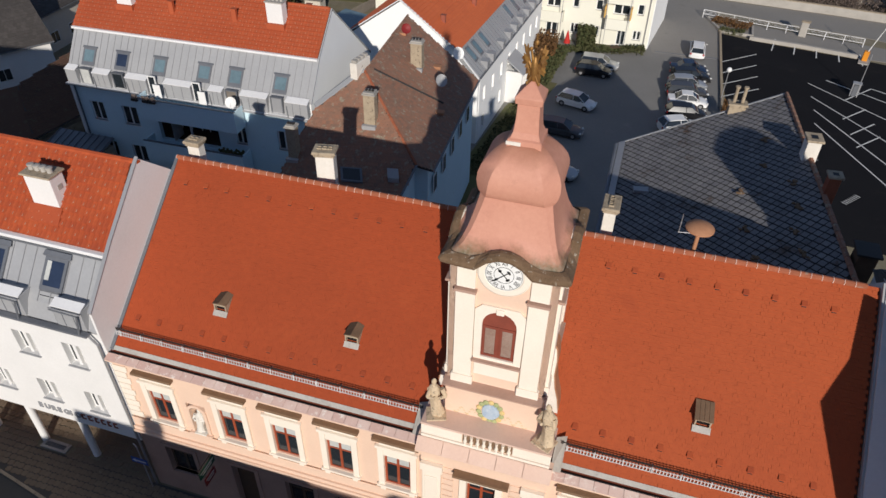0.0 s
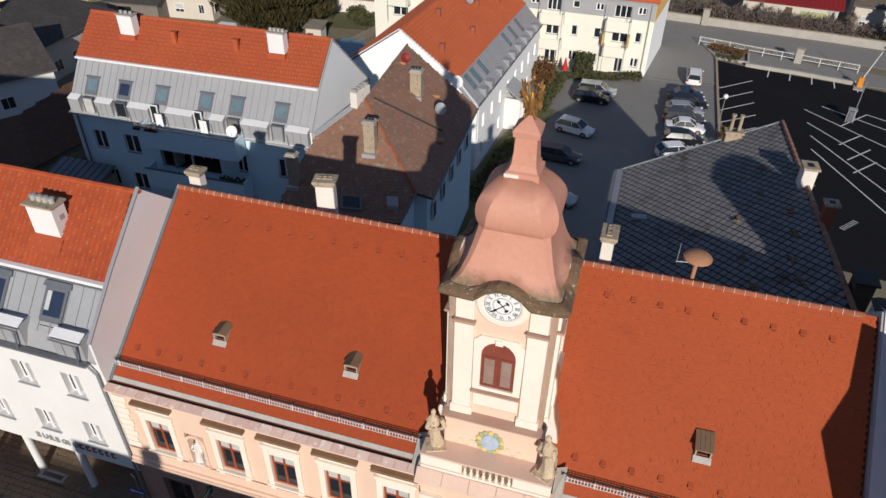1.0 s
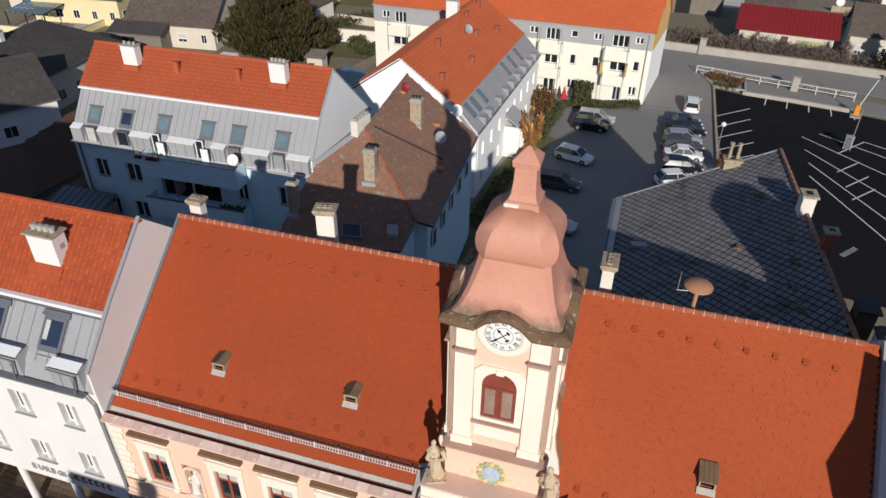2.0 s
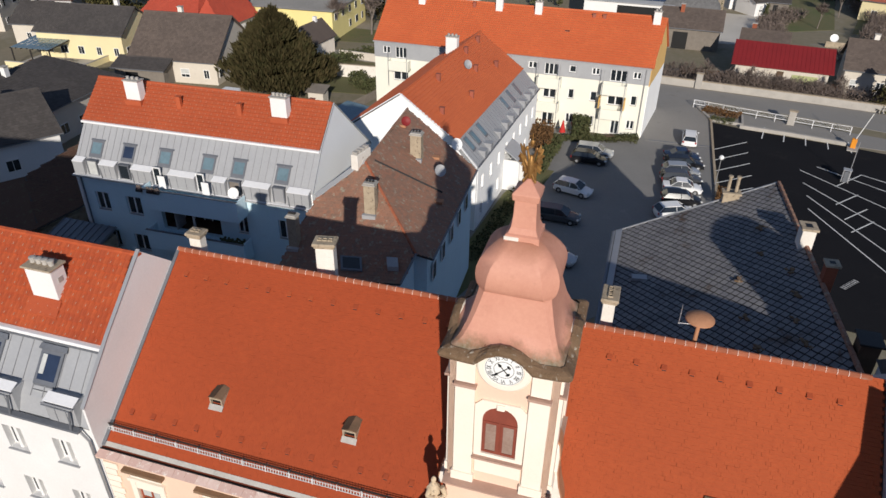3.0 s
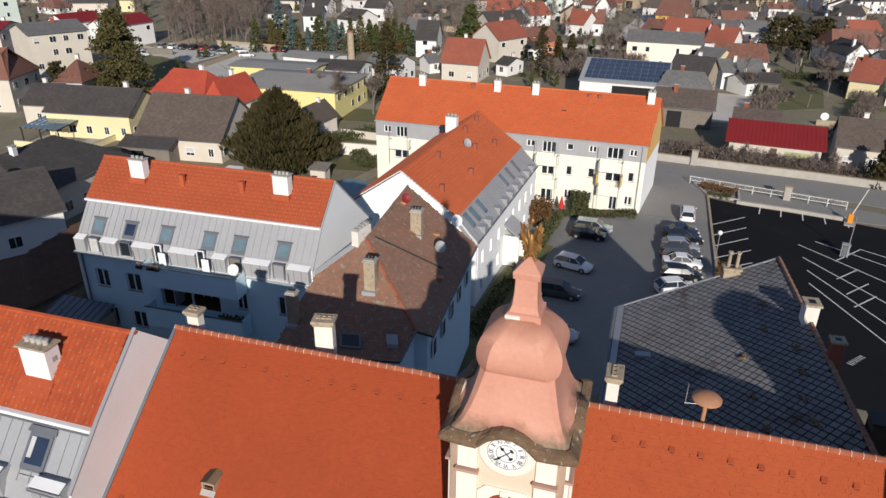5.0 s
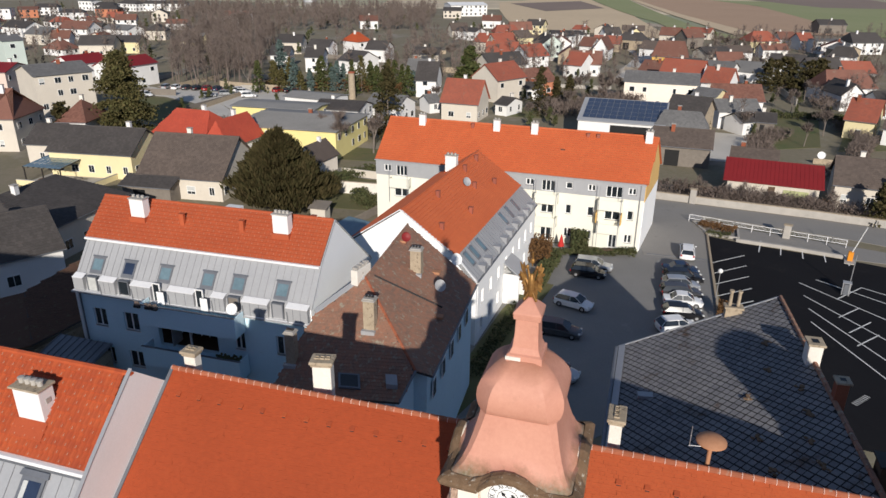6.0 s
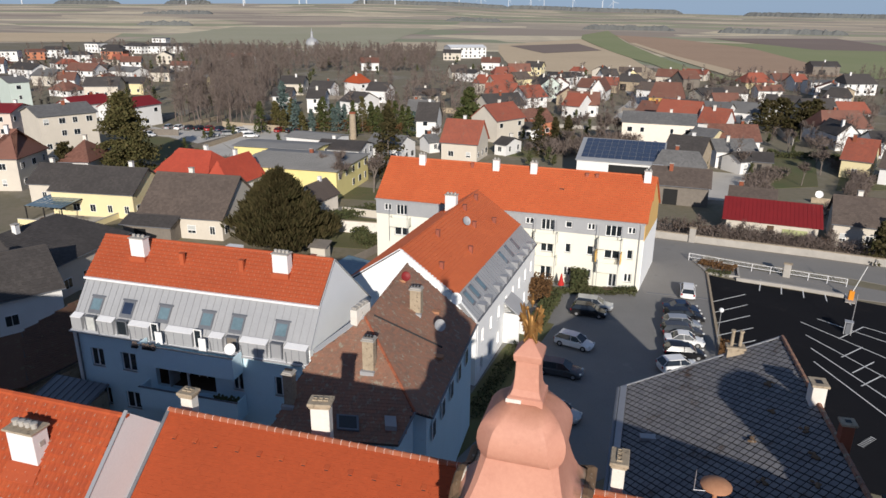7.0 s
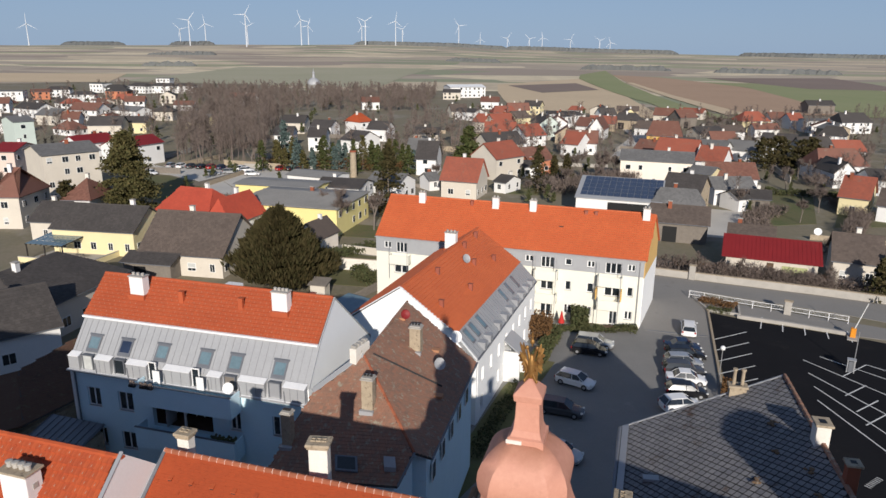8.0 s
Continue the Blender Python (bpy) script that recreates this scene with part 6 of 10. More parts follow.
part("flashing", solid([R2[:], G1[:], (G1 + Vector((-0.25, 0.35, 0.12)))[:], (R2 + Vector((-0.25, 0.35, 0.12)))[:]], (0, 0, 0.07)), "zinc", old)


def roof_tris(name, a, b, c, d, tw, tc, material, parent, seed, label="", kind="flat", more=()):
    """Tiles over the slope with eave a to b and ridge d to c; more corners may follow d."""
    e = (b - a).normalized()
    n = e.cross(c - a)
    if n.z < 0:
        n = -n
    up_ = n.cross(e).normalized()
    if up_.z < 0:
        up_ = -up_
    if kind == "slate":                  # laid on the diagonal, as diamonds
        e, up_ = (e + up_).normalized(), (up_ - e).normalized()
    flat = [((p - a).dot(e), (p - a).dot(up_)) for p in (a, b, c, d, *more)]
    lo, hi, bot, top = min(p[0] for p in flat), max(p[0] for p in flat), min(p[1] for p in flat), max(p[1] for p in flat)

    def inside(x, y):
        x, y = x + lo, y + bot
        s = 0
        for (x0, y0), (x1, y1) in zip(flat, flat[1:] + flat[:1]):
            cr_ = (x1 - x0) * (y - y0) - (y1 - y0) * (x - x0)
            if abs(x1 - x0) + abs(y1 - y0) < 1e-6:
                continue
            if s == 0:
                s = 1 if cr_ > 0 else -1
            elif cr_ * s < -0.05:
                return False
        return True
    return tile_field(name, a + e * lo + up_ * bot, e, hi - lo, up_ * (top - bot), tw, tc, material, parent, kind, inside, None, label, seed, kind != "slate")


roof_tris("roof_tiles", E2, E1, R1, R2, 0.3, 0.27, "tile_brown", old, 11, "brown clay tiles, mossy and patched", more=(E3,))
roof_tris("roof_tiles", G3, G4, E3, R2, 0.3, 0.27, "tile_brown", old, 12, more=(G1, G2))
for a, b, nm in ((R2, E3, "hip_tile"), (R1, R2, "ridge_tile")):
    n = int((b - a).length / 0.4)
    for i in range(n):
        p, q = a.lerp(b, i / n), a.lerp(b, (i + 1) / n)
        part(nm, tube(bmesh.new(), p + Vector((0, 0, 0.03)), q + Vector((0, 0, 0.03)), 0.12, 0.1, 6), "tile_ridge" if nm == "hip_tile" else "tile_brown", old)
part("eaves_gutter", tube(bmesh.new(), E2 + Vector((0.05, -0.05, -0.05)), E1 + Vector((0.1, 0, -0.05)), 0.08), "zinc_dark", old)


def on_old(x, y):
    n = (E1 - E2).cross(R2 - E2)
    return E2.z - (n.x * (x - E2.x) + n.y * (y - E2.y)) / n.z


def yard_chimney(x, y, w, d, h, deg=-14, z=None, red=False):
    z = on_old(x, y) if z is None else z
    m = Matrix.Translation((x, y, 0)) @ spin(deg)
    c = part("chimney", box(bmesh.new(), -w / 2, w / 2, -d / 2, d / 2, z - 0.6, z + h, 0.02, m), "stone_old" if not red else "brick", old, "tall stained old chimney")
    part("cap", box(box(bmesh.new(), -w / 2 - 0.08, w / 2 + 0.08, -d / 2 - 0.08, d / 2 + 0.08, z + h, z + h + 0.1, 0.02, m), -w / 2, w / 2, -d / 2, d / 2, z + h + 0.1, z + h + 0.22, 0.02, m), "concrete", c)
    for i in (-1, 0, 1):
        part("pot", box(bmesh.new(), i * w * 0.28 - 0.08, i * w * 0.28 + 0.08, -0.09, 0.09, z + h + 0.222, z + h + 0.34, 0.01, m), "gutter_dark", c)
    part("lead_apron", box(bmesh.new(), -w / 2 - 0.1, w / 2 + 0.1, -d / 2 - 0.3, -d / 2, z - 0.3, z + 0.02, 0, m), "zinc", c)
    return c


yard_chimney(-2.2, 54.0, 0.95, 0.8, 2.0)
yard_chimney(-5.28, 45.2, 0.85, 0.75, 2.3, z=9.0)
yard_chimney(-10.9, 43.8, 0.7, 0.7, 2.4, z=6.9)
hn = (G4 - G3).cross(R2 - G3)


def on_hip(x, y, h=0.0):
    return (x, y, G3.z - (hn.x * (x - G3.x) + hn.y * (y - G3.y)) / hn.z + h)


w = part("roof_window", solid([on_hip(-7.35, 42.1, 0.12), on_hip(-5.75, 41.7, 0.12), on_hip(-5.6, 40.7, 0.12), on_hip(-7.2, 41.1, 0.12)], (0, 0, 0.12)), "zinc_dark", old, "dark-framed roof window")
part("pane", solid([on_hip(-7.15, 41.95, 0.245), on_hip(-5.9, 41.64, 0.245), on_hip(-5.78, 40.85, 0.245), on_hip(-7.05, 41.17, 0.245)], (0, 0, 0.012)), "glass", w)
part("roof_hatch", solid([on_hip(-3.9, 41.2, 0.1), on_hip(-3.1, 41.0, 0.1), on_hip(-3.0, 40.3, 0.1), on_hip(-3.8, 40.5, 0.1)], (0, 0, 0.35)), "zinc", old)
bm = bmesh.new()
box(bm, -1.0, 1.0, -0.3, 0.3, 9.0, 12.0, 0.03, Matrix.Translation((-6.4, 49.6, 0)) @ spin(64))
c = part("firewall_stub", bm, "white_old", old, "crumbling whitewashed wall stub on the roof ridge")
for k in range(4):
    part("flue", box(bmesh.new(), -0.9 + k * 0.48, -0.55 + k * 0.48, -0.2, 0.2, 12.0, 12.22, 0.02, Matrix.Translation((-6.4, 49.6, 0)) @ spin(64)), "concrete", c)
dish(old, 1.2, 56.8, 9.6, 0.55, 30), dish(old, -0.2, 51.3, 9.6, 0.5, 30, "zinc"), dish(old, -3.2, 56.0, 12.0, 0.42, 20, "sheet_red")
part("valley_gutter", tube(bmesh.new(), (-5.4, 50.0, on_old(-5.4, 50.0) + 0.07), (0.0, 50.6, on_old(0.0, 50.6) + 0.07), 0.09), "gutter_dark", old)
for x, y in ((-0.3, 49.0), (-3.6, 57.5), (-0.6, 55.3)):
    z = on_old(x, y)
    part("roof_hatch", box(bmesh.new(), -0.4, 0.4, -0.3, 0.3, z, z + 0.22, 0.02, Matrix.Translation((x, y, 0)) @ spin(-14)), "rust", old)
for k in range(5):
    p = E2.lerp(E1, 0.12 + k * 0.18)
    w = part("window", box(bmesh.new(), -0.02, 0.06, -0.5, 0.5, 4.2, 5.7, 0, Matrix.Translation((p.x - 0.35, p.y, 0)) @ spin(-13)), "frame_white", old)
    part("pane", box(bmesh.new(), 0.061, 0.07, -0.42, 0.42, 4.28, 5.62, 0, Matrix.Translation((p.x - 0.35, p.y, 0)) @ spin(-13)), "glass", w)
old.matrix_world = NEAR

# ---- wing with mansard, running away from the hall
wing = thing("apartment_wing", 3.2, 58.1, 0, -20, "white apartment wing with grey mansard and orange tiled roof", "apartment house")
WL, WB, WE, WR = 24.0, 6.7, 9.0, 12.8
sec = [(0.0, 0.0), (0.0, WB), (-2.1, WE), (-7.6, WR), (-13.1, WE), (-15.2, WB), (-15.2, 0.0)]
gsec = [(-0.05, 0.0), (-0.05, WB), (-2.15, WE - 0.1), (-7.6, WR - 0.1), (-13.05, WE - 0.1), (-15.15, WB), (-15.15, 0.0)]
part("gable_wall", solid([(u, 0, z) for u, z in gsec], (0, 0.4, 0)), "white_sunlit", wing, "bare white gable wall")
part("gable_wall", solid([(u, WL - 0.4, z) for u, z in gsec], (0, 0.4, 0)), "white", wing)
ww = []
for i in range(8):
    c = 1.9 + i * 2.85
    for z0, z1 in ((0.9, 2.3), (3.8, 5.2)):
        ww.append((c - 0.4, c + 0.4, z0, z1))
bm = pierced(0.4, WL - 0.4, 0, WB, -0.35, 0.0, ww)
bmesh.ops.transform(bm, matrix=Matrix(((0, -1, 0, 0), (1, 0, 0, 0), (0, 0, 1, 0), (0, 0, 0, 1))), verts=bm.verts[:])
bmesh.ops.translate(bm, vec=(-0.36, 0, 0), verts=bm.verts[:])
part("facade", bm, "white_sunlit", wing)
for a, b, c, d in ww:
    w = part("window", boxes((-0.26, -0.18, a, a + 0.06, c, d), (-0.26, -0.18, b - 0.06, b, c, d), (-0.26, -0.18, a + 0.06, b - 0.06, d - 0.06, d), (-0.26, -0.18, a + 0.06, b - 0.06, c, c + 0.06)), "frame_white", wing)
    part("pane", boxes((-0.23, -0.21, a + 0.03, b - 0.03, c + 0.03, d - 0.03)), "glass", w)
    part("sill", boxes((-0.2, 0.03, a - 0.05, b + 0.05, c - 0.06, c - 0.002)), "zinc_white", w)
part("rear_wall", boxes((-15.2, -14.85, 0.4, WL - 0.4, 0, WB)), "white", wing)
part("mansard", solid([(0.12, 0.0, WB - 0.05), (0.0, 0.0, WB + 0.25), (-2.1, 0.0, WE), (-2.4, 0.0, WE - 0.3), (-0.5, 0.0, WB - 0.05)], (0, WL, 0)), "zinc", wing, "grey sheet mansard")
part("mansard", solid([(-15.3, 0.0, WB - 0.05), (-15.2, 0.0, WB + 0.25), (-13.1, 0.0, WE), (-12.8, 0.0, WE - 0.3), (-14.7, 0.0, WB - 0.05)], (0, WL, 0)), "zinc", wing)
part("roof", solid([(-2.05, 0.06, WE), (-7.6, 0.06, WR), (-13.15, 0.06, WE), (-12.9, 0.06, WE - 0.25), (-7.6, 0.06, WR - 0.3), (-2.3, 0.06, WE - 0.25)], (0, WL, 0)), "tile_dark", wing)
tile_field("roof_tiles", (-2.0, -0.1, WE + 0.02), (0, 1, 0), WL + 0.2, (-5.6, 0, WR - WE), 0.3, 0.37, "tile_bright", wing, "pan", None, None, "bright orange clay tiles", 21, False)
tile_field("rear_roof_tiles", (-13.2, WL + 0.1, WE + 0.02), (0, -1, 0), WL + 0.2, (5.6, 0, WR - WE), 0.3, 0.37, "tile_bright", wing, "pan", None, None, "", 22, False)
for i in range(58):
    v = -0.1 + i * 0.417
    part("ridge_tile", rings(bmesh.new(), [[(-7.6 + 0.14 * math.cos(a), v + k * 0.43, WR + 0.03 + 0.11 * math.sin(a)) for a in (-0.4, 0.6, 1.57, 2.54, 3.54)] for k in (0, 1)]), "tile_bright", wing)
part("verge", solid([(u, -0.16, z + 0.04) for u, z in sec[1:6]] + [(u, -0.16, z + 0.14) for u, z in sec[5:0:-1]], (0, 0.2, 0)), "zinc_white", wing)
part("eaves_gutter", boxes((0.06, 0.2, 0, WL, WB + 0.02, WB + 0.14)), "zinc_dark", wing)
ms = (WE - WB - 0.25) / 2.1
for i, v in enumerate((1.6, 3.3, 5.4, 13.6, 16.0, 18.6)):
    mz = lambda u: WB + 0.25 - u * ms
    f = part("roof_window", solid([(-0.75, v - 0.42, mz(-0.75) + 0.1), (-0.75, v + 0.42, mz(-0.75) + 0.1), (-1.85, v + 0.42, mz(-1.85) + 0.1), (-1.85, v - 0.42, mz(-1.85) + 0.1)], (0, 0, -0.1)), "zinc_dark", wing)
    part("pane", solid([(-0.85, v - 0.32, mz(-0.85) + 0.115), (-0.85, v + 0.32, mz(-0.85) + 0.115), (-1.75, v + 0.32, mz(-1.75) + 0.115), (-1.75, v - 0.32, mz(-1.75) + 0.115)], (0, 0, -0.012)), "glass_sky", f)
v = 0.3
while v < WL:
    part("seam", solid([(0.0, v, WB + 0.27), (-2.1, v, WE + 0.02), (-2.1, v, WE + 0.06), (0.0, v, WB + 0.31)], (0, 0.03, 0)), "zinc_dark", wing)
    v += 0.62
for u, v in ((-4.3, 2.2), (-3.6, 9.0), (-5.0, 14.5), (-4.0, 19.0), (-6.5, 7.0), (-6.8, 16.5), (-6.9, 21.0)):
    roof_vent(wing, u, v, WE + (-2 - u) * 0.69 - 0.1, 0.75, "tile_red")
pot_chimney(wing, -8.6, 17.0, 1.3, 0.8, 11.6, 13.8, 3)
dish(wing, -5.6, 13.5, 12.0, 0.5, 60, "zinc")
for v in (2.45, 4.35, 7.6, 10.2, 12.4, 14.8, 17.3, 19.7, 21.8):
    rb_ = part("dormer_box", boxes((-0.75, 0.14, v - 0.4, v + 0.4, WB + 0.1, WB + 0.85), bevel=0.02), "zinc_seam", wing, "sheet-clad box on the eaves")
    part("box_top", boxes((-0.7, 0.17, v - 0.42, v + 0.42, WB + 0.851, WB + 0.88)), "zinc", rb_)
pr = part("porch_roof", solid([(0.0, 9.6, 4.8), (1.9, 9.6, 3.4), (1.9, 12.8, 3.4), (0.0, 12.8, 4.8)], (0, 0, -0.12)), "zinc", wing, "grey sheet porch roof")
part("porch_wall", boxes((0.004, 1.7, 9.75, 9.95, 0, 3.5)), "white", pr)
part("porch_wall", boxes((0.004, 1.7, 12.45, 12.65, 0, 3.5)), "white", pr)

# ---- long yellow-white apartment block across the yard
yel = thing("apartment_block", -9.3, 93.3, 0, -18, "long pale yellow apartment block with orange tiled roof", "apartment house")
YL = 36.1
yw = [(34.1, 35.1, 7.5, 8.4), (29.1, 30.1, 7.5, 8.4), (26.3, 27.2, 7.5, 8.4), (21.1, 22.2, 7.5, 8.4), (17.9, 19.2, 7.5, 8.4), (1.2, 2.3, 7.4, 8.4), (13.5, 14.5, 7.5, 8.4), (10.5, 11.5, 7.5, 8.4)]
ym = [(34.2, 35.0, 4.1, 5.4), (29.2, 30.1, 4.1, 5.4), (26.4, 27.2, 4.1, 5.4), (21.3, 22.1, 4.1, 5.4), (31.4, 33.4, 3.9, 5.6), (23.2, 24.9, 3.9, 5.6), (2.6, 4.8, 3.9, 5.6), (9.5, 10.5, 4.1, 5.4),
      (34.1, 35.1, 1.0, 2.2), (32.2, 33.3, 0.1, 2.2), (29.0, 30.0, 0.9, 2.2), (26.4, 27.4, 0.9, 2.2), (23.3, 24.8, 0.1, 2.2), (2.8, 4.4, 0.1, 2.2)]
part("front_wall", pierced(0, YL, 0, 6.9, 0, 0.35, ym), "yellow_pale", yel)
part("rear_wall", boxes((0, YL, 11.45, 11.8, 0, 8.9)), "yellow_pale", yel)
SKEW = 0.106          # the far end wall is not square to the front
part("gable_base", solid([(YL - 0.3 + SKEW * v, v, 0) for v in (0.36, 11.8)] + [(YL + 0.02 + SKEW * v, v, 0) for v in (11.8, 0.36)], (0, 0, 6.6)), "white_sunlit", yel)
part("gable_top", solid([(YL - 0.3 + SKEW * v, v, z) for v, z in ((0.3, 6.604), (0.4, 9.0), (5.9, 13.5), (11.4, 9.0), (11.7, 6.604))], (0.33, 0, 0)), "yellow_gold", yel, "ochre upper gable")
part("gable_base", boxes((0, 0.35, 0.36, 11.44, 0, 8.9)), "salmon", yel)
part("gable_top", solid([(0.0, v, z) for v, z in ((0.4, 8.9), (5.9, 13.5), (11.4, 8.9))], (0.35, 0, 0)), "salmon", yel)
bm = pierced(0, YL, 6.9, 9.0, -0.12, 0.25, yw + [(31.4, 33.4, 6.95, 8.4), (23.2, 24.9, 6.95, 8.4), (3.0, 4.6, 6.95, 8.4)])
part("grey_band", bm, "zinc", yel, "grey sheet-clad top storey")
for a, b, c, d in yw + ym:
    window(yel, a, b, c, d, 0.05 if c > 6.9 else 0.18, "frame_white", "glass", "zinc_white", lights=2 if b - a > 0.95 else 1, bar=0.12)
for a, b in ((31.4, 33.4), (23.2, 24.9), (3.0, 4.6)):
    window(yel, a, b, 6.95, 8.4, 0.05, "frame_white", "glass", None, lights=3, bar=0.08, name="balcony_door")
for a, b, z0, z1 in ((30.6, 33.6, 5.5, 6.85), (30.7, 33.5, 2.4, 3.7), (22.5, 25.5, 5.5, 6.85), (22.6, 25.5, 2.4, 3.7), (2.3, 5.2, 5.5, 6.8)):
    b_ = part("balcony", boxes((a, b, -1.2, -0.125, z0, z0 + 0.18)), "yellow_pale", yel, "balcony with a solid pale parapet")
    part("parapet", boxes((a, b, -1.3, -1.2, z0, z1), (a, a + 0.1, -1.196, -0.13, z0, z1), (b - 0.1, b, -1.196, -0.13, z0, z1), bevel=0.01), "yellow_pale", b_)
    for u in (a + 0.1, b - 0.16):
        part("post", boxes((u, u + 0.06, -1.38, -1.31, 0 if z0 < 4 else z0 - 2.0, z1 + (0.4 if z0 < 4 else 1.9))), "metal_grey", b_)
for u in (30.45, 33.52):
    part("screen", boxes((u, u + 0.13, -1.2, -0.13, 3.72, 5.1)), "ochre", yel, "yellow balcony side screen")
part("roof", solid([(-0.15, 0.0, 9.0), (-0.15, 5.9, 13.72), (-0.15, 11.9, 8.9), (-0.15, 11.7, 8.7), (-0.15, 5.9, 13.4), (-0.15, 0.3, 8.9)], (YL + 0.3, 0, 0)), "tile_dark", yel)
part("roof_end", solid([(YL + 0.14, 0.0, 8.98), (YL + 0.14, 5.9, 13.7), (YL + 0.85, 5.9, 13.7), (YL + 0.2, 0.0, 8.98)], (0, 0, -0.2)), "tile_bright", yel)
part("roof_end", solid([(YL + 0.14, 11.9, 8.9), (YL + 0.14, 5.9, 13.7), (YL + 0.85, 5.9, 13.7), (YL + 1.5, 11.9, 8.9)], (0, 0, -0.2)), "tile_bright", yel)
tile_field("roof_tiles", (-0.15, -0.02, 9.0), (1, 0, 0), YL + 1.0, (0, 5.92, 4.73), 0.3, 0.361, "tile_bright", yel, "pan", lambda a, b: a < YL + 0.35 + 0.08 * b, None, "bright orange clay tiles", 31, False)
for i in range(87):
    u = -0.15 + i * 0.418
    part("ridge_tile", rings(bmesh.new(), [[(u + k * 0.43, 5.9 + 0.14 * math.cos(a), 13.75 + 0.11 * math.sin(a)) for a in (-0.4, 0.6, 1.57, 2.54, 3.54)] for k in (0, 1)]), "tile_bright", yel)
part("eaves_gutter", boxes((-0.15, YL + 0.1, -0.26, -0.13, 8.86, 8.98)), "zinc", yel)
for u in (5.0, 15.7, 20.9, 35.7):
    pot_chimney(yel, u, 5.2, 0.9, 0.6, 12.6, 14.5, 2, None)
roof_vent(yel, 12.3, 5.2, 13.0, 0.8, "tile_red"), roof_vent(yel, 28.0, 5.2, 13.0, 0.6, "tile_red"), roof_vent(yel, 29.3, 5.2, 13.0, 0.6, "tile_red")
part("roof_window", boxes((24.8, 25.4, 3.2, 3.7, 11.4, 11.75)), "glass", yel)
part("downpipe", tube(bmesh.new(), (35.6, -0.2, 8.9), (35.6, -0.15, 0), 0.06), "metal_grey", yel)

# ---- slate-roofed rear wing
slate = thing("slate_house", 0, 0, 0, 0, "large rear building with an old grey slate roof", "house")
A, B, C, D = Vector((11.7, 39.98, 10.56)), Vector((6.98, 24.4, 9.55)), Vector((17.76, 21.25, 14.03)), Vector((21.5, 39.66, 14.5))
E_, F_ = Vector((23.6, 39.3, 9.6)), Vector((20.1, 20.6, 9.2))
part("wall", solid([(A.x + 0.3, A.y - 0.2, 0), (B.x + 0.3, B.y, 0), (F_.x - 0.3, F_.y, 0), (E_.x - 0.3, E_.y - 0.2, 0)], (0, 0, 9.0)), "beige", slate)
part("gable", solid([(A.x + 0.3, A.y - 0.25, 8.9), (A.x + 0.3, A.y - 0.25, 10.4), (D.x, D.y - 0.2, 14.25), (E_.x - 0.3, E_.y - 0.25, 9.8), (E_.x - 0.3, E_.y - 0.25, 8.9)], (-0.07, -0.3, 0)), "beige", slate)
part("roof", solid([A[:], B[:], C[:], D[:]], (0, 0, -0.16)), "slate_gap", slate)
part("roof", solid([D[:], C[:], F_[:], E_[:]], (0, 0, -0.16)), "slate_gap", slate)
roof_tris("slate_roofing", B, A, D, C, 0.39, 0.39, "slate", slate, 41, "square grey fibre slates with rusty stains", "slate")
roof_tris("slate_roofing", E_, F_, C, D, 0.39, 0.39, "slate", slate, 42, "", "slate")
for i in range(30):
    p, q = C.lerp(D, i / 30), C.lerp(D, (i + 1) / 30)
    part("ridge_tile", tube(bmesh.new(), p + Vector((0, 0, 0.04)), q + Vector((0, 0, 0.04)), 0.15, 0.13, 6), "tile_brown", slate)
part("verge_board", solid([A[:], D[:], (D + Vector((0.03, 0.12, 0)))[:], (A + Vector((0.03, 0.12, 0)))[:]], (0, 0, 0.07)), "zinc", slate)
part("eaves_gutter", tube(bmesh.new(), A + Vector((-0.12, 0, -0.02)), B + Vector((-0.12, 0, -0.02)), 0.12), "zinc_dark", slate)
part("eaves_sheet", solid([(A + Vector((0.02, 0, 0.06)))[:], (B + Vector((0.02, 0, 0.06)))[:], (B + Vector((0.4, -0.1, 0.28)))[:], (A + Vector((0.4, -0.1, 0.28)))[:]], (0, 0, 0.012)), "zinc", slate)


def on_slate(x, y):
    n = (A - B).cross(C - B)
    return B.z - (n.x * (x - B.x) + n.y * (y - B.y)) / n.z


def slate_chimney(x, y, z, w, d, h, body, deg=-13, pots=0):
    m = Matrix.Translation((x, y, 0)) @ spin(deg)
    c = part("chimney", box(bmesh.new(), -w / 2, w / 2, -d / 2, d / 2, z - 0.8, z + h, 0.02, m), body, slate, "weathered chimney on the slate roof")
    part("cap", box(bmesh.new(), -w / 2 - 0.09, w / 2 + 0.09, -d / 2 - 0.09, d / 2 + 0.09, z + h, z + h + 0.13, 0.02, m), "stone_old", c)
    part("flue_opening", box(bmesh.new(), -w / 4, w / 4, -d / 4, d / 4, z + h + 0.131, z + h + 0.14, 0, m), "black", c)
    for i in range(pots):
        x0 = (i - 0.5) * 0.5
        part("pot", tube(bmesh.new(), m @ Vector((x0, 0, z + h + 0.13)), m @ Vector((x0, 0, z + h + 1.1)), 0.11, 0.1, 10), "stone_old", c)
        part("pot_rim", tube(bmesh.new(), m @ Vector((x0, 0, z + h + 1.1)), m @ Vector((x0, 0, z + h + 1.2)), 0.15, 0.15, 10), "stone_old", c)
    return c


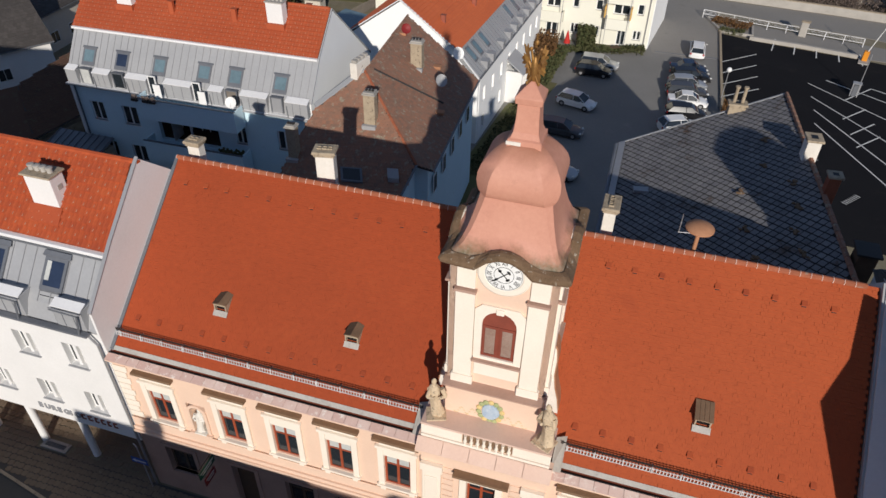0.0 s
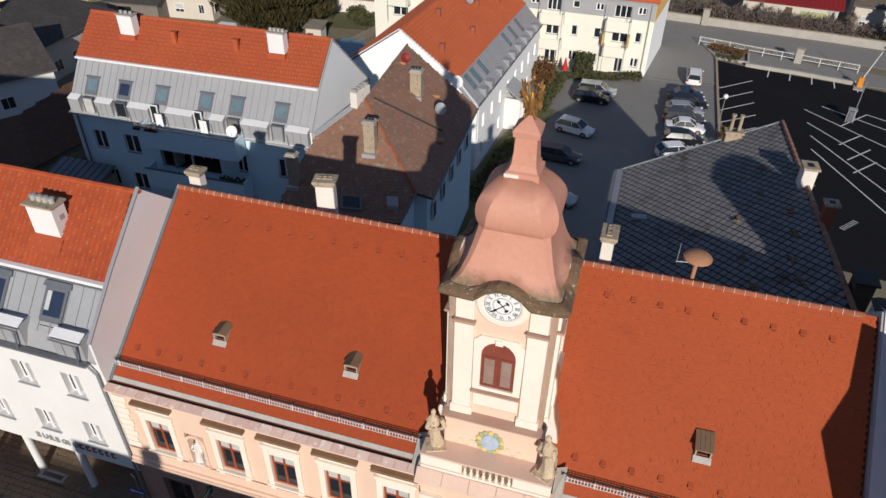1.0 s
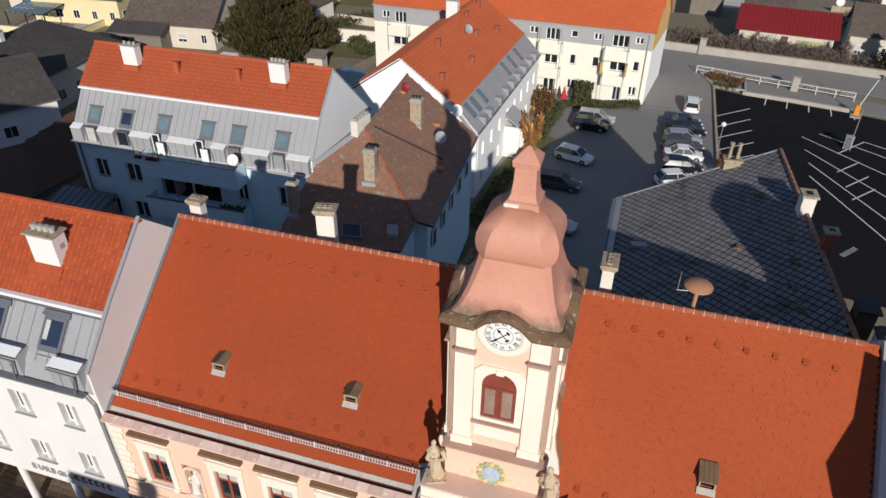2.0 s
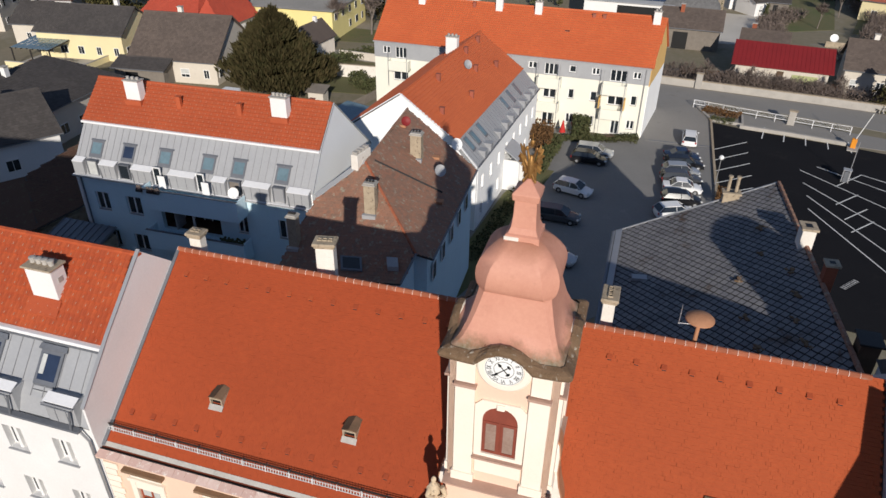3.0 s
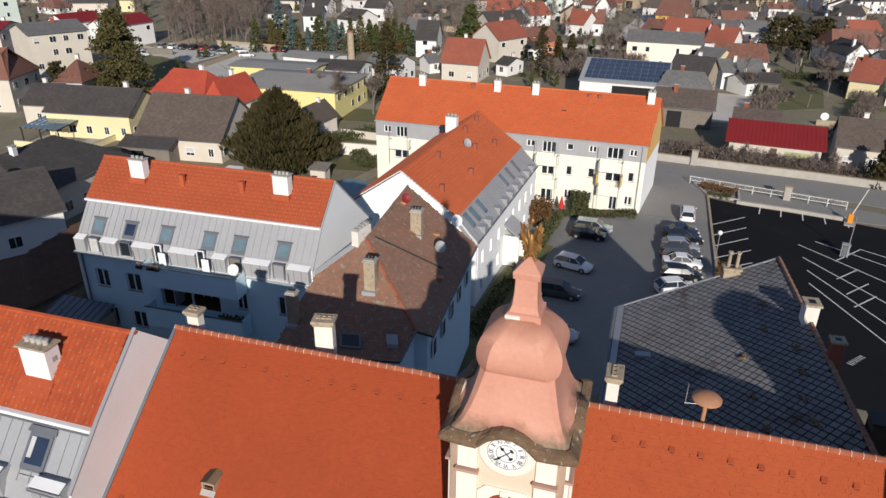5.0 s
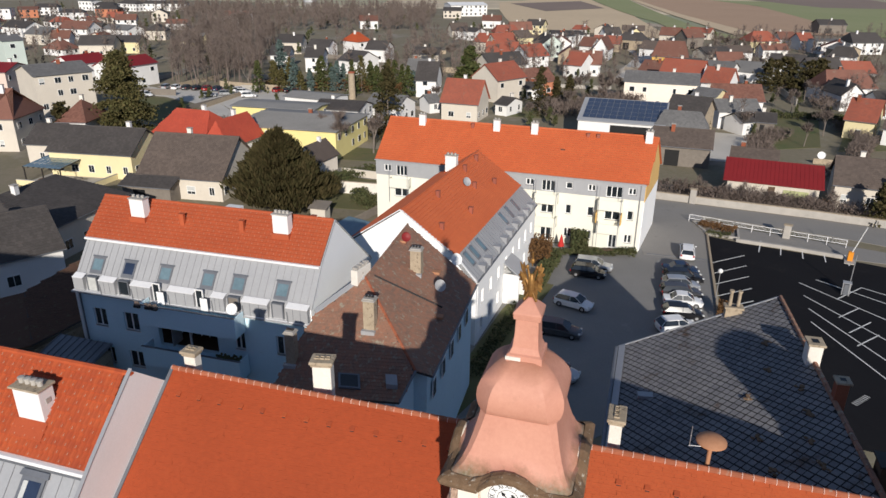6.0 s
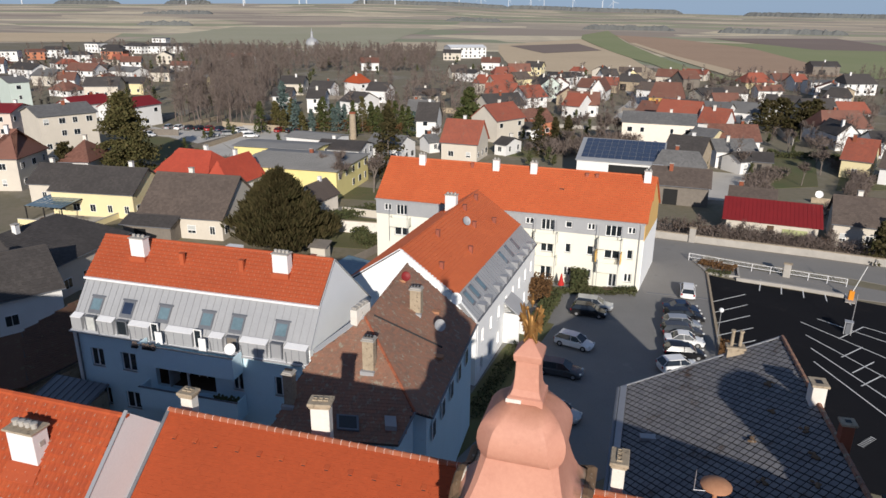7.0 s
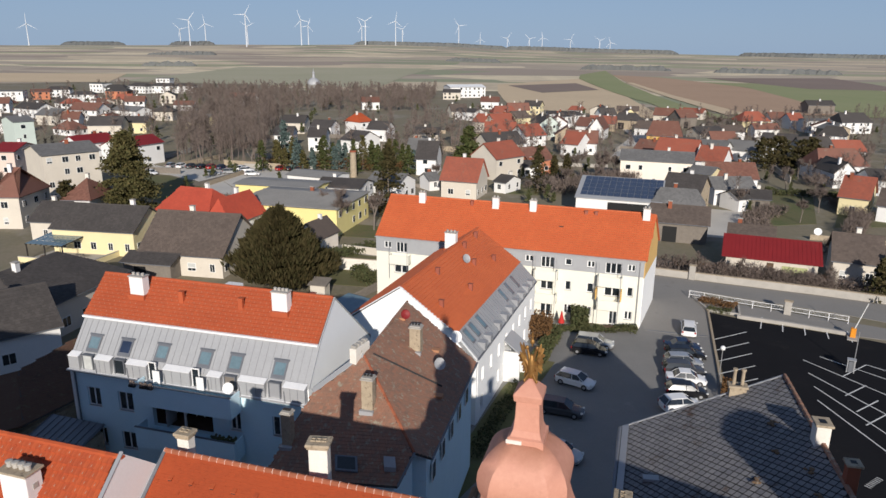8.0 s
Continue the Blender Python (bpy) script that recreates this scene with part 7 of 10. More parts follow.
slate_chimney(19.95, 32.4, 14.0, 0.7, 0.85, 1.35, "white_old")
slate_chimney(19.5, 28.75, 14.1, 0.55, 0.55, 1.2, "brick")
slate_chimney(18.6, 39.55, 13.2, 1.0, 0.6, 0.6, "stone_old", pots=2)
mrnd = random.Random(44)
for x, y in ((17.9, 32.6), (18.6, 30.4), (18.0, 28.3), (17.2, 26.4), (16.9, 24.6), (18.9, 35.2), (16.2, 30.8), (15.4, 27.6), (15.1, 25.2)):
    bm = bmesh.new()
    for _ in range(9):
        ball(bm, (x + mrnd.gauss(0, 0.14), y + mrnd.gauss(0, 0.16), on_slate(x, y) + 0.06), 0.11, 0.12, 0.05, 6)
    part("moss_clump", bm, "moss", slate, "dark moss clump on the slates")
x, y = 11.75, 33.75
part("roof_hatch", box(bmesh.new(), -0.45, 0.45, -0.25, 0.25, on_slate(x, y), on_slate(x, y) + 0.2, 0.02, Matrix.Translation((x, y, 0)) @ spin(-8)), "zinc", slate)


# ---------------------------------------------------------------- yard, car park and road
def sheet(name, pts, z, material, label, category, thick=0.05):
    ob = part(name, solid([(x, y, z) for x, y in pts], (0, 0, -thick)), material, None, label)
    return tagged(ob, category=category, kind="structure")


square = sheet("pavement", [(-45, 40), (-60, -40), (60, -40), (38, 5), (-15.3, 20.9), (-30.6, 25.4)], 0.03, "asphalt_square", "tarmac square with cobbled footway in front of the town hall", "pavement")
sheet("yard", [(-1.5, 36), (12.5, 44.5), (28.5, 62), (33.3, 79), (37.6, 91), (38.0, 96.5), (26.5, 99.5), (24.5, 81.5), (9.0, 87), (2.0, 60)], 0.03, "asphalt", "worn grey tarmac yard between the houses", "yard")
sheet("lawn", [(-0.5, 44.0), (4.0, 51.0), (8.2, 62.0), (12.8, 72.0), (10.5, 73.0), (6.5, 66.0), (2.5, 56.0), (-1.0, 48.0)], 0.06, "grass", "narrow shaded grass strip along the wing", "lawn", 0.05)
sheet("car_park", [(28.9, 62), (29.6, 55), (30, 44), (62, 30), (64, 72), (50.6, 80.2), (39.8, 85.5), (36.2, 88), (33.4, 79)], 0.05, "asphalt_new", "fresh black asphalt car park with white lines", "car park", 0.08)
sheet("road", [(26, 103.5), (26.5, 99.5), (38.2, 96.4), (54.6, 87.5), (66, 79.5), (130, 40), (134, 46), (64, 91.0), (54.2, 95.4), (44.3, 99.5), (33.6, 104.1), (-8, 118), (-60, 130), (-60, 125), (-10, 113)], 0.04, "road", "pale grey asphalt street", "road", 0.06)
sheet("driveway", [(25.6, 81.5), (33.5, 79.5), (37.6, 92.5), (37.9, 96.5), (27.5, 99.8)], 0.055, "road", "pale asphalt driveway", "driveway", 0.05)
for a, b in (((26.0, 81.5), (33.2, 79.6)),):
    part("drain_channel", solid([(a[0], a[1], 0.062), (b[0], b[1], 0.062), (b[0], b[1] + 0.25, 0.062), (a[0], a[1] + 0.25, 0.062)], (0, 0, -0.02)), "zinc_dark", None, "dark drain channel across the drive")["kind"] = "structure"


def strip(a, b, w, z, material, name="bay_line", label="white painted parking line"):
    a, b = Vector((*a, z)), Vector((*b, z))
    s = (b - a).normalized().cross(Vector((0, 0, 1))) * w / 2
    ob = part(name, solid([(a - s)[:], (a + s)[:], (b + s)[:], (b - s)[:]], (0, 0, 0.004)), material, None, label)
    return tagged(ob, category="road marking", group="parking bay lines", kind="structure")


LINES = [((33.3, 78.8), (38.4, 81.3)), ((32.3, 75.6), (37.3, 78.0)), ((31.3, 72.5), (36.3, 74.8)), ((30.2, 69.3), (35.3, 71.5)), ((29.4, 66.3), (34.2, 68.3))]
for a, b in LINES:
    strip(a, b, 0.13, 0.053, "paint_white")
for i in range(5):
    strip((42.6 + 2.2 * i, 86.4 - 1.15 * i), (40.7 + 2.35 * i, 82.5 - 1.05 * i), 0.13, 0.053, "paint_white")
for a, b in (((43.9, 74.1), (56.0, 58.0)), ((41.5, 73.2), (52.8, 52.0)), ((40.4, 69.8), (47.9, 48.0)), ((39.4, 66.6), (43.6, 46.0)), ((38.2, 63.6), (40.5, 47.0))):
    strip(a, b, 0.13, 0.053, "paint_white")
for a, b in (((48.1, 72.0), (43.6, 68.9)), ((45.1, 66.9), (41.6, 64.6)), ((44.4, 63.6), (40.9, 61.3)), ((43.7, 60.9), (40.3, 58.7)), ((46.4, 60.0), (43.5, 57.6)), ((48.1, 72.0), (56.5, 62.5)), ((51.5, 63.6), (47.9, 61.0))):
    strip(a, b, 0.13, 0.053, "paint_white")
for k in range(8):
    strip((33.6 + 0.22 * k, 55.4 + 0.16 * k), (33.9 + 0.22 * k, 55.0 + 0.16 * k), 0.08, 0.053, "paint_white", "hatch_line")
    strip((34.6 + 0.24 * k, 49.2 + 0.16 * k), (34.9 + 0.24 * k, 48.8 + 0.16 * k), 0.08, 0.053, "paint_white", "hatch_line")


def run_wall(name, pts, h, w, material, label, category, cap=None):
    """A low wall along a line of points."""
    e = thing(name, pts[0][0], pts[0][1], 0, 0, label, category)
    o = Vector((*pts[0], 0))
    for a, b in zip(pts, pts[1:]):
        a, b = Vector((*a, 0)) - o, Vector((*b, 0)) - o
        s = (b - a).normalized().cross(Vector((0, 0, 1))) * w / 2
        part("wall_section", solid([(a - s)[:], (a + s)[:], (b + s)[:], (b - s)[:]], (0, 0, h)), material, e)
        if cap:
            c = s * 1.2
            up_ = Vector((0, 0, h))
            part("coping", solid([(a - c + up_)[:], (a + c + up_)[:], (b + c + up_)[:], (b - c + up_)[:]], (0, 0, 0.08)), cap, e)
    return e


run_wall("street_wall", [(-9, 118.6), (33.6, 104.6), (44.3, 100.1), (54.2, 96.0), (64, 91.4), (134, 46.6)], 1.1, 0.4, "concrete", "long low rendered wall along the street", "wall", "stone_old")
run_wall("kerb_wall", [(39.2, 86.2), (44.9, 83.7), (50.6, 80.7)], 0.45, 0.4, "concrete", "concrete upstand between car park and street", "kerb")
run_wall("yard_wall", [(36.4, 90.5), (36.0, 88.0), (33.2, 78.7), (28.8, 64.0), (27.6, 58)], 0.3, 0.25, "stone_old", "low stone edging between yard and car park", "kerb")
run_wall("planter", [(35.8, 93.6), (41.0, 90.3), (39.8, 86.9), (36.2, 88.6), (35.8, 93.6)], 0.35, 0.25, "concrete", "concrete-edged planting bed by the drive", "planter")

sheet("footpath", [(35.6, 94.2), (41.4, 91.2), (53.4, 84.9), (66, 77.6), (64.6, 75.4), (51.2, 80.4), (44.9, 83.9), (39.6, 86.6), (36.4, 88.8)], 0.045, "road", "narrow asphalt footpath along the railing", "footpath", 0.05)
fence = thing("street_fence", 35.4, 93.9, 0, 0, "galvanised railing along the street edge", "fence")
fp = [(35.4, 93.9), (40.6, 90.8), (46.8, 87.4), (52.8, 84.2)]
for a, b in zip(fp, fp[1:]):
    a, b = Vector((a[0] - 35.4, a[1] - 93.9, 0)), Vector((b[0] - 35.4, b[1] - 93.9, 0))
    n = 3
    for i in range(n + 1):
        p = a.lerp(b, i / n)
        part("post", tube(bmesh.new(), p, p + Vector((0, 0, 1.15)), 0.045, 0.045, 6), "zinc_white", fence)
    for h in (0.55, 1.12):
        part("rail", tube(bmesh.new(), a + Vector((0, 0, h)), b + Vector((0, 0, h)), 0.035, 0.035, 6), "zinc_white", fence)
    n = int((b - a).length / 0.16)
    bm = bmesh.new()
    for i in range(n):
        p = a.lerp(b, (i + 0.5) / n)
        tube(bm, p + Vector((0, 0, 0.55)), p + Vector((0, 0, 1.1)), 0.012, 0.012, 4)
    part("bar_infill", bm, "zinc_white", fence)["kind"] = "stuff"
for x, y, h, nm in ((46.5, 87.6, 1.9, "advertising_pillar"), (38.6, 102.2, 2.3, "gate_pier")):
    e = thing(nm, x, y, 0, -30, "pale stone pier beside the street", "pillar")
    part("shaft", box(bmesh.new(), -0.45, 0.45, -0.3, 0.3, 0, h, 0.05), "concrete", e)
    part("cap", box(bmesh.new(), -0.55, 0.55, -0.4, 0.4, h, h + 0.12, 0.03), "stone_old", e)
bar = thing("car_park_barrier", 50.9, 79.8, 0, -28, "orange car-park barrier with a raised white boom", "barrier")
part("housing", box(bmesh.new(), -0.3, 0.3, -0.3, 0.3, 0, 1.3, 0.05), "orange", bar)
part("base", box(bmesh.new(), -0.6, 0.6, -1.2, 0.6, 0, 0.16, 0.03), "concrete", bar)
part("boom", tube(bmesh.new(), (0.05, 0, 1.1), (1.1, 0.4, 4.6), 0.06, 0.05), "paint_white", bar)
tk = thing("ticket_machine_shelter", 45.2, 70.2, 0, -28, "small metal ticket shelter on the car park", "shelter")
for x, y in ((-0.35, -0.3), (0.35, -0.3), (-0.35, 0.3), (0.35, 0.3)):
    part("post", boxes((x - 0.04, x + 0.04, y - 0.04, y + 0.04, 0, 1.5)), "zinc", tk)
part("roof", box(bmesh.new(), -0.45, 0.45, -0.4, 0.4, 1.5, 1.56, 0.02), "zinc", tk)
part("machine", box(bmesh.new(), -0.25, 0.25, -0.2, 0.2, 0, 1.3, 0.03), "zinc_dark", tk)
part("mast", tube(bmesh.new(), (0.3, 0.7, 0), (0.3, 0.7, 4.6), 0.05), "metal_grey", tk)


def lamp_post(x, y, h, arm=False):
    e = thing("street_lamp", x, y, 0, 0, "slim grey lamp post with a white globe", "street lamp", "street lamps")
    part("post", tube(bmesh.new(), (0, 0, 0), (0, 0, h), 0.06, 0.04), "metal_grey", e)
    part("globe", ball(bmesh.new(), (0, 0, h + 0.2), 0.26, n=14), "frame_white", e, smooth=True)
    return e


lamp_post(29.2, 66.5, 4.2)


# ---------------------------------------------------------------- cars
def car(x, y, deg, paint, kind="hatch", label="", z=0.05, group="parked cars"):
    """A parked car: nose along +x of its own frame."""
    e = thing("car", x, y, z, deg, label, "car", group)
    L, Wd = (4.55, 1.78) if kind == "estate" else (4.2, 1.74)
    Hh = 1.44 if kind != "suv" else 1.62
    h = L / 2
    low, belt = 0.24, 0.9 if kind != "suv" else 0.98
    tail = {"hatch": (-h + 0.10, -h + 0.55), "estate": (-h + 0.08, -h + 0.38), "suv": (-h + 0.06, -h + 0.36), "saloon": (-h + 0.75, -h + 1.35)}[kind]
    body = [(-h + 0.05, low), (-h, 0.5), (-h + 0.05, belt - 0.02), (tail[0] + 0.04, belt), (0.75, belt), (h - 0.55, belt - 0.14), (h - 0.12, belt - 0.28), (h, 0.5), (h - 0.06, low)]
    nseg = 9
    loops = []
    for i in range(nseg):
        t = -1 + 2 * i / (nseg - 1)
        k = 1 - 0.085 * abs(t) ** 3
        loops.append([(px_ * k, (1.25 * t - 0.25 * t ** 3) * Wd / 2, pz - 0.10 * abs(t) ** 5 if pz > 0.58 else pz + 0.02) for px_, pz in body])
    bm = rings(bmesh.new(), loops)
    part("body", bm, paint, e, smooth=True)
    roof = [(tail[1] + 0.05, Hh - 0.03), (-0.4, Hh), (0.35, Hh - 0.03)]
    inset = 0.24
    glass_pts = [(tail[0], belt)] + roof + [(1.12, belt)]
    bm = rings(bmesh.new(), [[(px_, s * (Wd / 2 - 0.08 - (inset if pz > belt + 0.1 else 0)), pz) for px_, pz in glass_pts] for s in (-1, -0.5, 0.5, 1)])
    part("glasshouse", bm, "glass", e, "dark car glass", smooth=True)
    bm = bmesh.new()
    prism(bm, [(tail[1] - 0.02, -(Wd / 2 - 0.27), Hh - 0.03), (-0.4, -(Wd / 2 - 0.27), Hh + 0.012), (0.4, -(Wd / 2 - 0.27), Hh - 0.025), (0.38, -(Wd / 2 - 0.27), Hh - 0.06), (tail[1], -(Wd / 2 - 0.27), Hh - 0.07)], (0, Wd - 0.54, 0))
    part("roof_panel", bm, paint, e)
    for s in (-1, 1):
        y0, y1 = s * (Wd / 2 - 0.1), s * (Wd / 2 - 0.29)
        for (xa, za), (xb, zb) in (((1.12, belt), (0.35, Hh - 0.03)), ((-0.15, belt), (-0.2, Hh - 0.01)), ((tail[0], belt), (tail[1] + 0.05, Hh - 0.03))):
            part("pillar", tube(bmesh.new(), (xa, y0, za), (xb, y1 + s * 0.02, zb), 0.032, 0.026, 5), paint, e)
        part("mirror", ball(bmesh.new(), (0.8, s * (Wd / 2 + 0.08), belt + 0.1), 0.09, 0.1, 0.07, 8), paint, e)
        for xw in (-h + 0.78, h - 0.82):
            w = part("wheel", tube(bmesh.new(), (xw, s * (Wd / 2 - 0.2), 0.31), (xw, s * (Wd / 2 + 0.01), 0.31), 0.31, 0.31, 16), "tyre", e)
            part("rim", tube(bmesh.new(), (xw, s * (Wd / 2 - 0.1), 0.31), (xw, s * (Wd / 2 + 0.02), 0.31), 0.2, 0.17, 10), "metal_grey", w)
        part("headlight", ball(bmesh.new(), (h - 0.16, s * (Wd / 2 - 0.26), 0.62), 0.14, 0.2, 0.09, 8), "lamp_clear", e)
        part("tail_light", ball(bmesh.new(), (-h + 0.07, s * (Wd / 2 - 0.16), 0.74), 0.07, 0.13, 0.14, 8), "lamp_red", e)
    part("number_plate", boxes((h - 0.03, h + 0.012, -0.26, 0.26, 0.38, 0.49)), "paint_white", e)
    part("number_plate", boxes((-h - 0.012, -h + 0.03, -0.26, 0.26, 0.52, 0.63)), "paint_white", e)
    part("sill_trim", boxes((-h + 0.1, h - 0.1, -Wd / 2 + 0.03, Wd / 2 - 0.03, 0.2, 0.28)), "tyre", e)
    return e


car(14.1, 66.6, -32, "car_white", "hatch", "white hatchback parked in the yard")
car(17.2, 74.6, -18, "car_black", "hatch", "black hatchback parked beside a silver estate")
car(18.2, 76.6, -18, "car_silver", "estate", "silver estate car parked by the hedge")
car(11.6, 60.6, -20, "car_grey", "estate", "dark grey car parked in the shade")
car(10.2, 53.0, -30, "car_silver", "hatch", "pale car parked near the old house")
car(31.0, 81.2, 72, "car_white", "estate", "white car parked on the drive")
car(28.4, 75.6, -4, "car_blue", "saloon", "dark blue saloon in the row of parked cars")
car(28.0, 73.4, -4, "car_black", "estate", "black estate in the row of parked cars")
car(27.1, 71.4, -6, "car_silver", "hatch", "silver hatchback in the row of parked cars")
car(26.5, 69.4, -6, "car_grey", "estate", "dark estate in the row of parked cars")
car(26.0, 67.2, -10, "car_white", "saloon", "white saloon in the row of parked cars")
car(25.1, 64.4, -8, "car_black", "hatch", "black hatchback in the shade")
car(23.6, 61.6, 8, "car_white", "hatch", "pale hatchback half hidden by the slate roof")
# front garden furniture of the block
fx = Matrix.Translation((-9.3, 93.3, 0)) @ spin(-18)
p = fx @ Vector((26.6, -2.6, 0))
par = thing("parasol", p.x, p.y, 0, 0, "folded red garden parasol on a terrace", "parasol")
part("pole", tube(bmesh.new(), (0, 0, 0), (0, 0, 2.2), 0.03), "wood_grey", par)
part("cloth", tube(bmesh.new(), (0, 0, 0.6), (0, 0, 2.1), 0.42, 0.06, 10), "fabric_red", par)
for u, v in ((24.0, -2.4), (32.4, -2.2), (22.6, -2.8)):
    p = fx @ Vector((u, v, 0))
    t = thing("garden_table", p.x, p.y, 0, 20, "dark garden table on a terrace", "table")
    part("tabletop", box(bmesh.new(), -0.6, 0.6, -0.4, 0.4, 0.7, 0.75, 0.01), "wood_dark", t)
    for a, b in ((-0.5, -0.3), (0.5, -0.3), (-0.5, 0.3), (0.5, 0.3)):
        part("leg", boxes((a - 0.03, a + 0.03, b - 0.03, b + 0.03, 0, 0.7)), "wood_dark", t)


# ---------------------------------------------------------------- signs at the hall's corner
TM = Matrix.Translation((TX, TY, 0)) @ spin(TD)
p = TM @ Vector((-0.19, -0.39, 0))
post = thing("direction_sign", p.x, p.y, 0.05, TD, "blue one-way arrow sign on a grey post", "road sign")
part("pole", tube(bmesh.new(), (0, 0, 0), (0, 0, 3.5), 0.035, 0.035, 8), "metal_grey", post)
part("finial", tube(bmesh.new(), (0, 0, 3.5), (-0.12, 0, 3.75), 0.03, 0.03, 6), "zinc_white", post)
bd = part("board", box(bmesh.new(), -0.62, 0.36, -0.06, -0.035, 2.1, 2.55, 0.01), "sign_blue", post, "blue sign board with a white edge")
part("arrow_shaft", boxes((-0.4, 0.26, -0.066, -0.061, 2.28, 2.37)), "paint_white", bd)
part("arrow_head", solid([(-0.56, -0.061, 2.325), (-0.34, -0.061, 2.2), (-0.34, -0.061, 2.45)], (0, -0.005, 0)), "paint_white", bd)
p = TM @ Vector((4.25, 0.0, 0))
shop = thing("shop_sign", p.x, p.y, 0, TD, "green and dark red boards hanging from a wall bracket", "shop sign")
part("bracket", tube(tube(bmesh.new(), (0, -0.04, 4.75), (0, -1.4, 4.75), 0.03, 0.03, 6), (0, -0.04, 4.3), (0, -0.5, 4.75), 0.02, 0.02, 6), "gutter_dark", shop)
part("scroll", ball(bmesh.new(), (0, -0.12, 4.86), 0.1, 0.16, 0.12, 8), "gutter_dark", shop)
gb = part("green_board", box(bmesh.new(), -0.03, 0.03, -1.38, -0.15, 4.05, 4.55, 0.01), "sign_green", shop, "green board with pale lettering bars")
rb = part("red_board", box(bmesh.new(), -0.03, 0.03, -1.15, -0.28, 3.24, 3.75, 0.01), "sign_red", shop, "dark red board with pale lettering bars")
for k, (b_, z_, a_, w_) in enumerate(((gb, 4.36, -1.3, 1.05), (gb, 4.2, -1.2, 0.8), (rb, 3.58, -1.05, 0.66), (rb, 3.42, -0.95, 0.5))):
    for sd in (-1, 1):
        part("lettering_bar", boxes((sd * 0.031 - 0.003, sd * 0.031 + 0.003, a_, a_ + w_, z_, z_ + 0.07)), "paint_white", b_)
for z_, y_ in ((3.75, -0.4), (3.75, -1.0), (4.55, -0.4), (4.55, -1.2)):
    part("chain", tube(bmesh.new(), (0, y_, z_), (0, y_, z_ + 0.3 if z_ < 4 else 4.75), 0.012, 0.012, 5), "gutter_dark", shop)

# ---------------------------------------------------------------- cobbled footway
def kerb_v(u):
    return -2.17 - 0.196 * (u + 8.66)


kb = bmesh.new()
for k in range(26):
    u = -18 + k * 1.0
    prism(kb, [(*(TM @ Vector((u + 0.01, kerb_v(u), 0)))[:2], 0.0), (*(TM @ Vector((u + 0.99, kerb_v(u + 1), 0)))[:2], 0.0), (*(TM @ Vector((u + 0.99, kerb_v(u + 1) + 0.16, 0)))[:2], 0.0), (*(TM @ Vector((u + 0.01, kerb_v(u) + 0.16, 0)))[:2], 0.0)], (0, 0, 0.14))
part("kerb", kb, "stone_old", square, "grey granite kerb")
prnd = random.Random(21)
oct_ = [(-0.5, -0.28), (-0.3, -0.48), (0.3, -0.48), (0.5, -0.28), (0.5, 0.28), (0.3, 0.48), (-0.3, 0.48), (-0.5, 0.28)]


def cobble(w_, d_):
    vs_ = [(x * w_ * 0.94, y * d_ * 0.94, 0.02) for x, y in oct_] + [(x * w_, y * d_, 0.0) for x, y in oct_]
    return vs_, [tuple(range(8))] + [(i, i + 8, (i + 1) % 8 + 8, (i + 1) % 8) for i in range(8)]


stone_mesh = bpy.data.meshes.new("paving_stone")
stone_mesh.from_pydata(*[cobble(0.352, 0.348)[0], [], cobble(0.352, 0.348)[1]])
stone_mesh.materials.append(M["paving"])
rest_v, rest_f, single_n = [], [], 0
for j in range(36):
    for i in range(80):
        u, v = -18 + (i + 0.5 * (j % 2)) * 0.35, -5.6 + j * 0.345
        if u > 9 or v < kerb_v(u) + 0.36 or v > (2.95 if u < -0.3 else -0.3) or (-8.0 < u < -5.92 and -0.3 < v < 0.68):
            continue
        if any(abs(u - q) < 0.38 and abs(v - 0.45) < 0.38 for q in (-4.4, -7.85, -11.2, -14.5)):
            continue
        q = TM @ Vector((u + prnd.gauss(0, 0.008), v + prnd.gauss(0, 0.008), 0))
        turn = TD + prnd.gauss(0, 2.5)
        z_ = 0.031 + prnd.uniform(0, 0.008)
        if single_n < 290 and u > -9.5 and v < 1.6:
            ob = new("paving_stone", stone_mesh)
            ob.parent = square
            ob.matrix_basis = pose(q.x, q.y, z_, 0, 0, turn)
            single_n += 1
            continue
        m = pose(q.x, q.y, z_, 0, 0, turn)
        vs_, fs_ = cobble(0.352, 0.348)
        k = len(rest_v)
        rest_v += [(m @ Vector(a))[:] for a in vs_]
        rest_f += [tuple(k + t for t in f) for f in fs_]
part("paving_field", (rest_v, rest_f), "paving", square)["kind"] = "stuff"


# ---------------------------------------------------------------- the town around
M["tile_taupe"] = mat("tile_taupe", (0.15, 0.115, 0.095), (0.105, 0.082, 0.07), 0.9, 0.3, 4.0, 0.1, vary=0.5, spots=(0.17, 0.14, 0.11), spot_at=0.62)
M["stone"], M["wood"] = M["stone_old"], M["wood_grey"]
WALLS = {"white": "white", "beige": "beige", "mint": "pale mint", "salmon": "pale salmon", "yellow": "pale yellow", "ochre": "ochre", "brickred": "bare brick", "stone": "rough stone", "wood": "grey wooden", "lemon": "lemon yellow", "cream": "cream"}
ROOFS = {"tile_red": "red tiled", "tile_grey": "grey", "sheet_red": "red sheet", "tile_rust": "rust-brown tiled", "tile_dark": "dark tiled", "tile_taupe": "brown tiled", "tile_new": "bright red tiled", "tile_scarlet": "scarlet tiled", "tile_brown": "mottled brown", "solar": "solar-panelled", "frame_white": "white sheet", "zinc": "grey sheet", "roof_pale": "pale grey flat", "tile_bright": "bright orange tiled"}
hrnd = random.Random(77)
placed = []


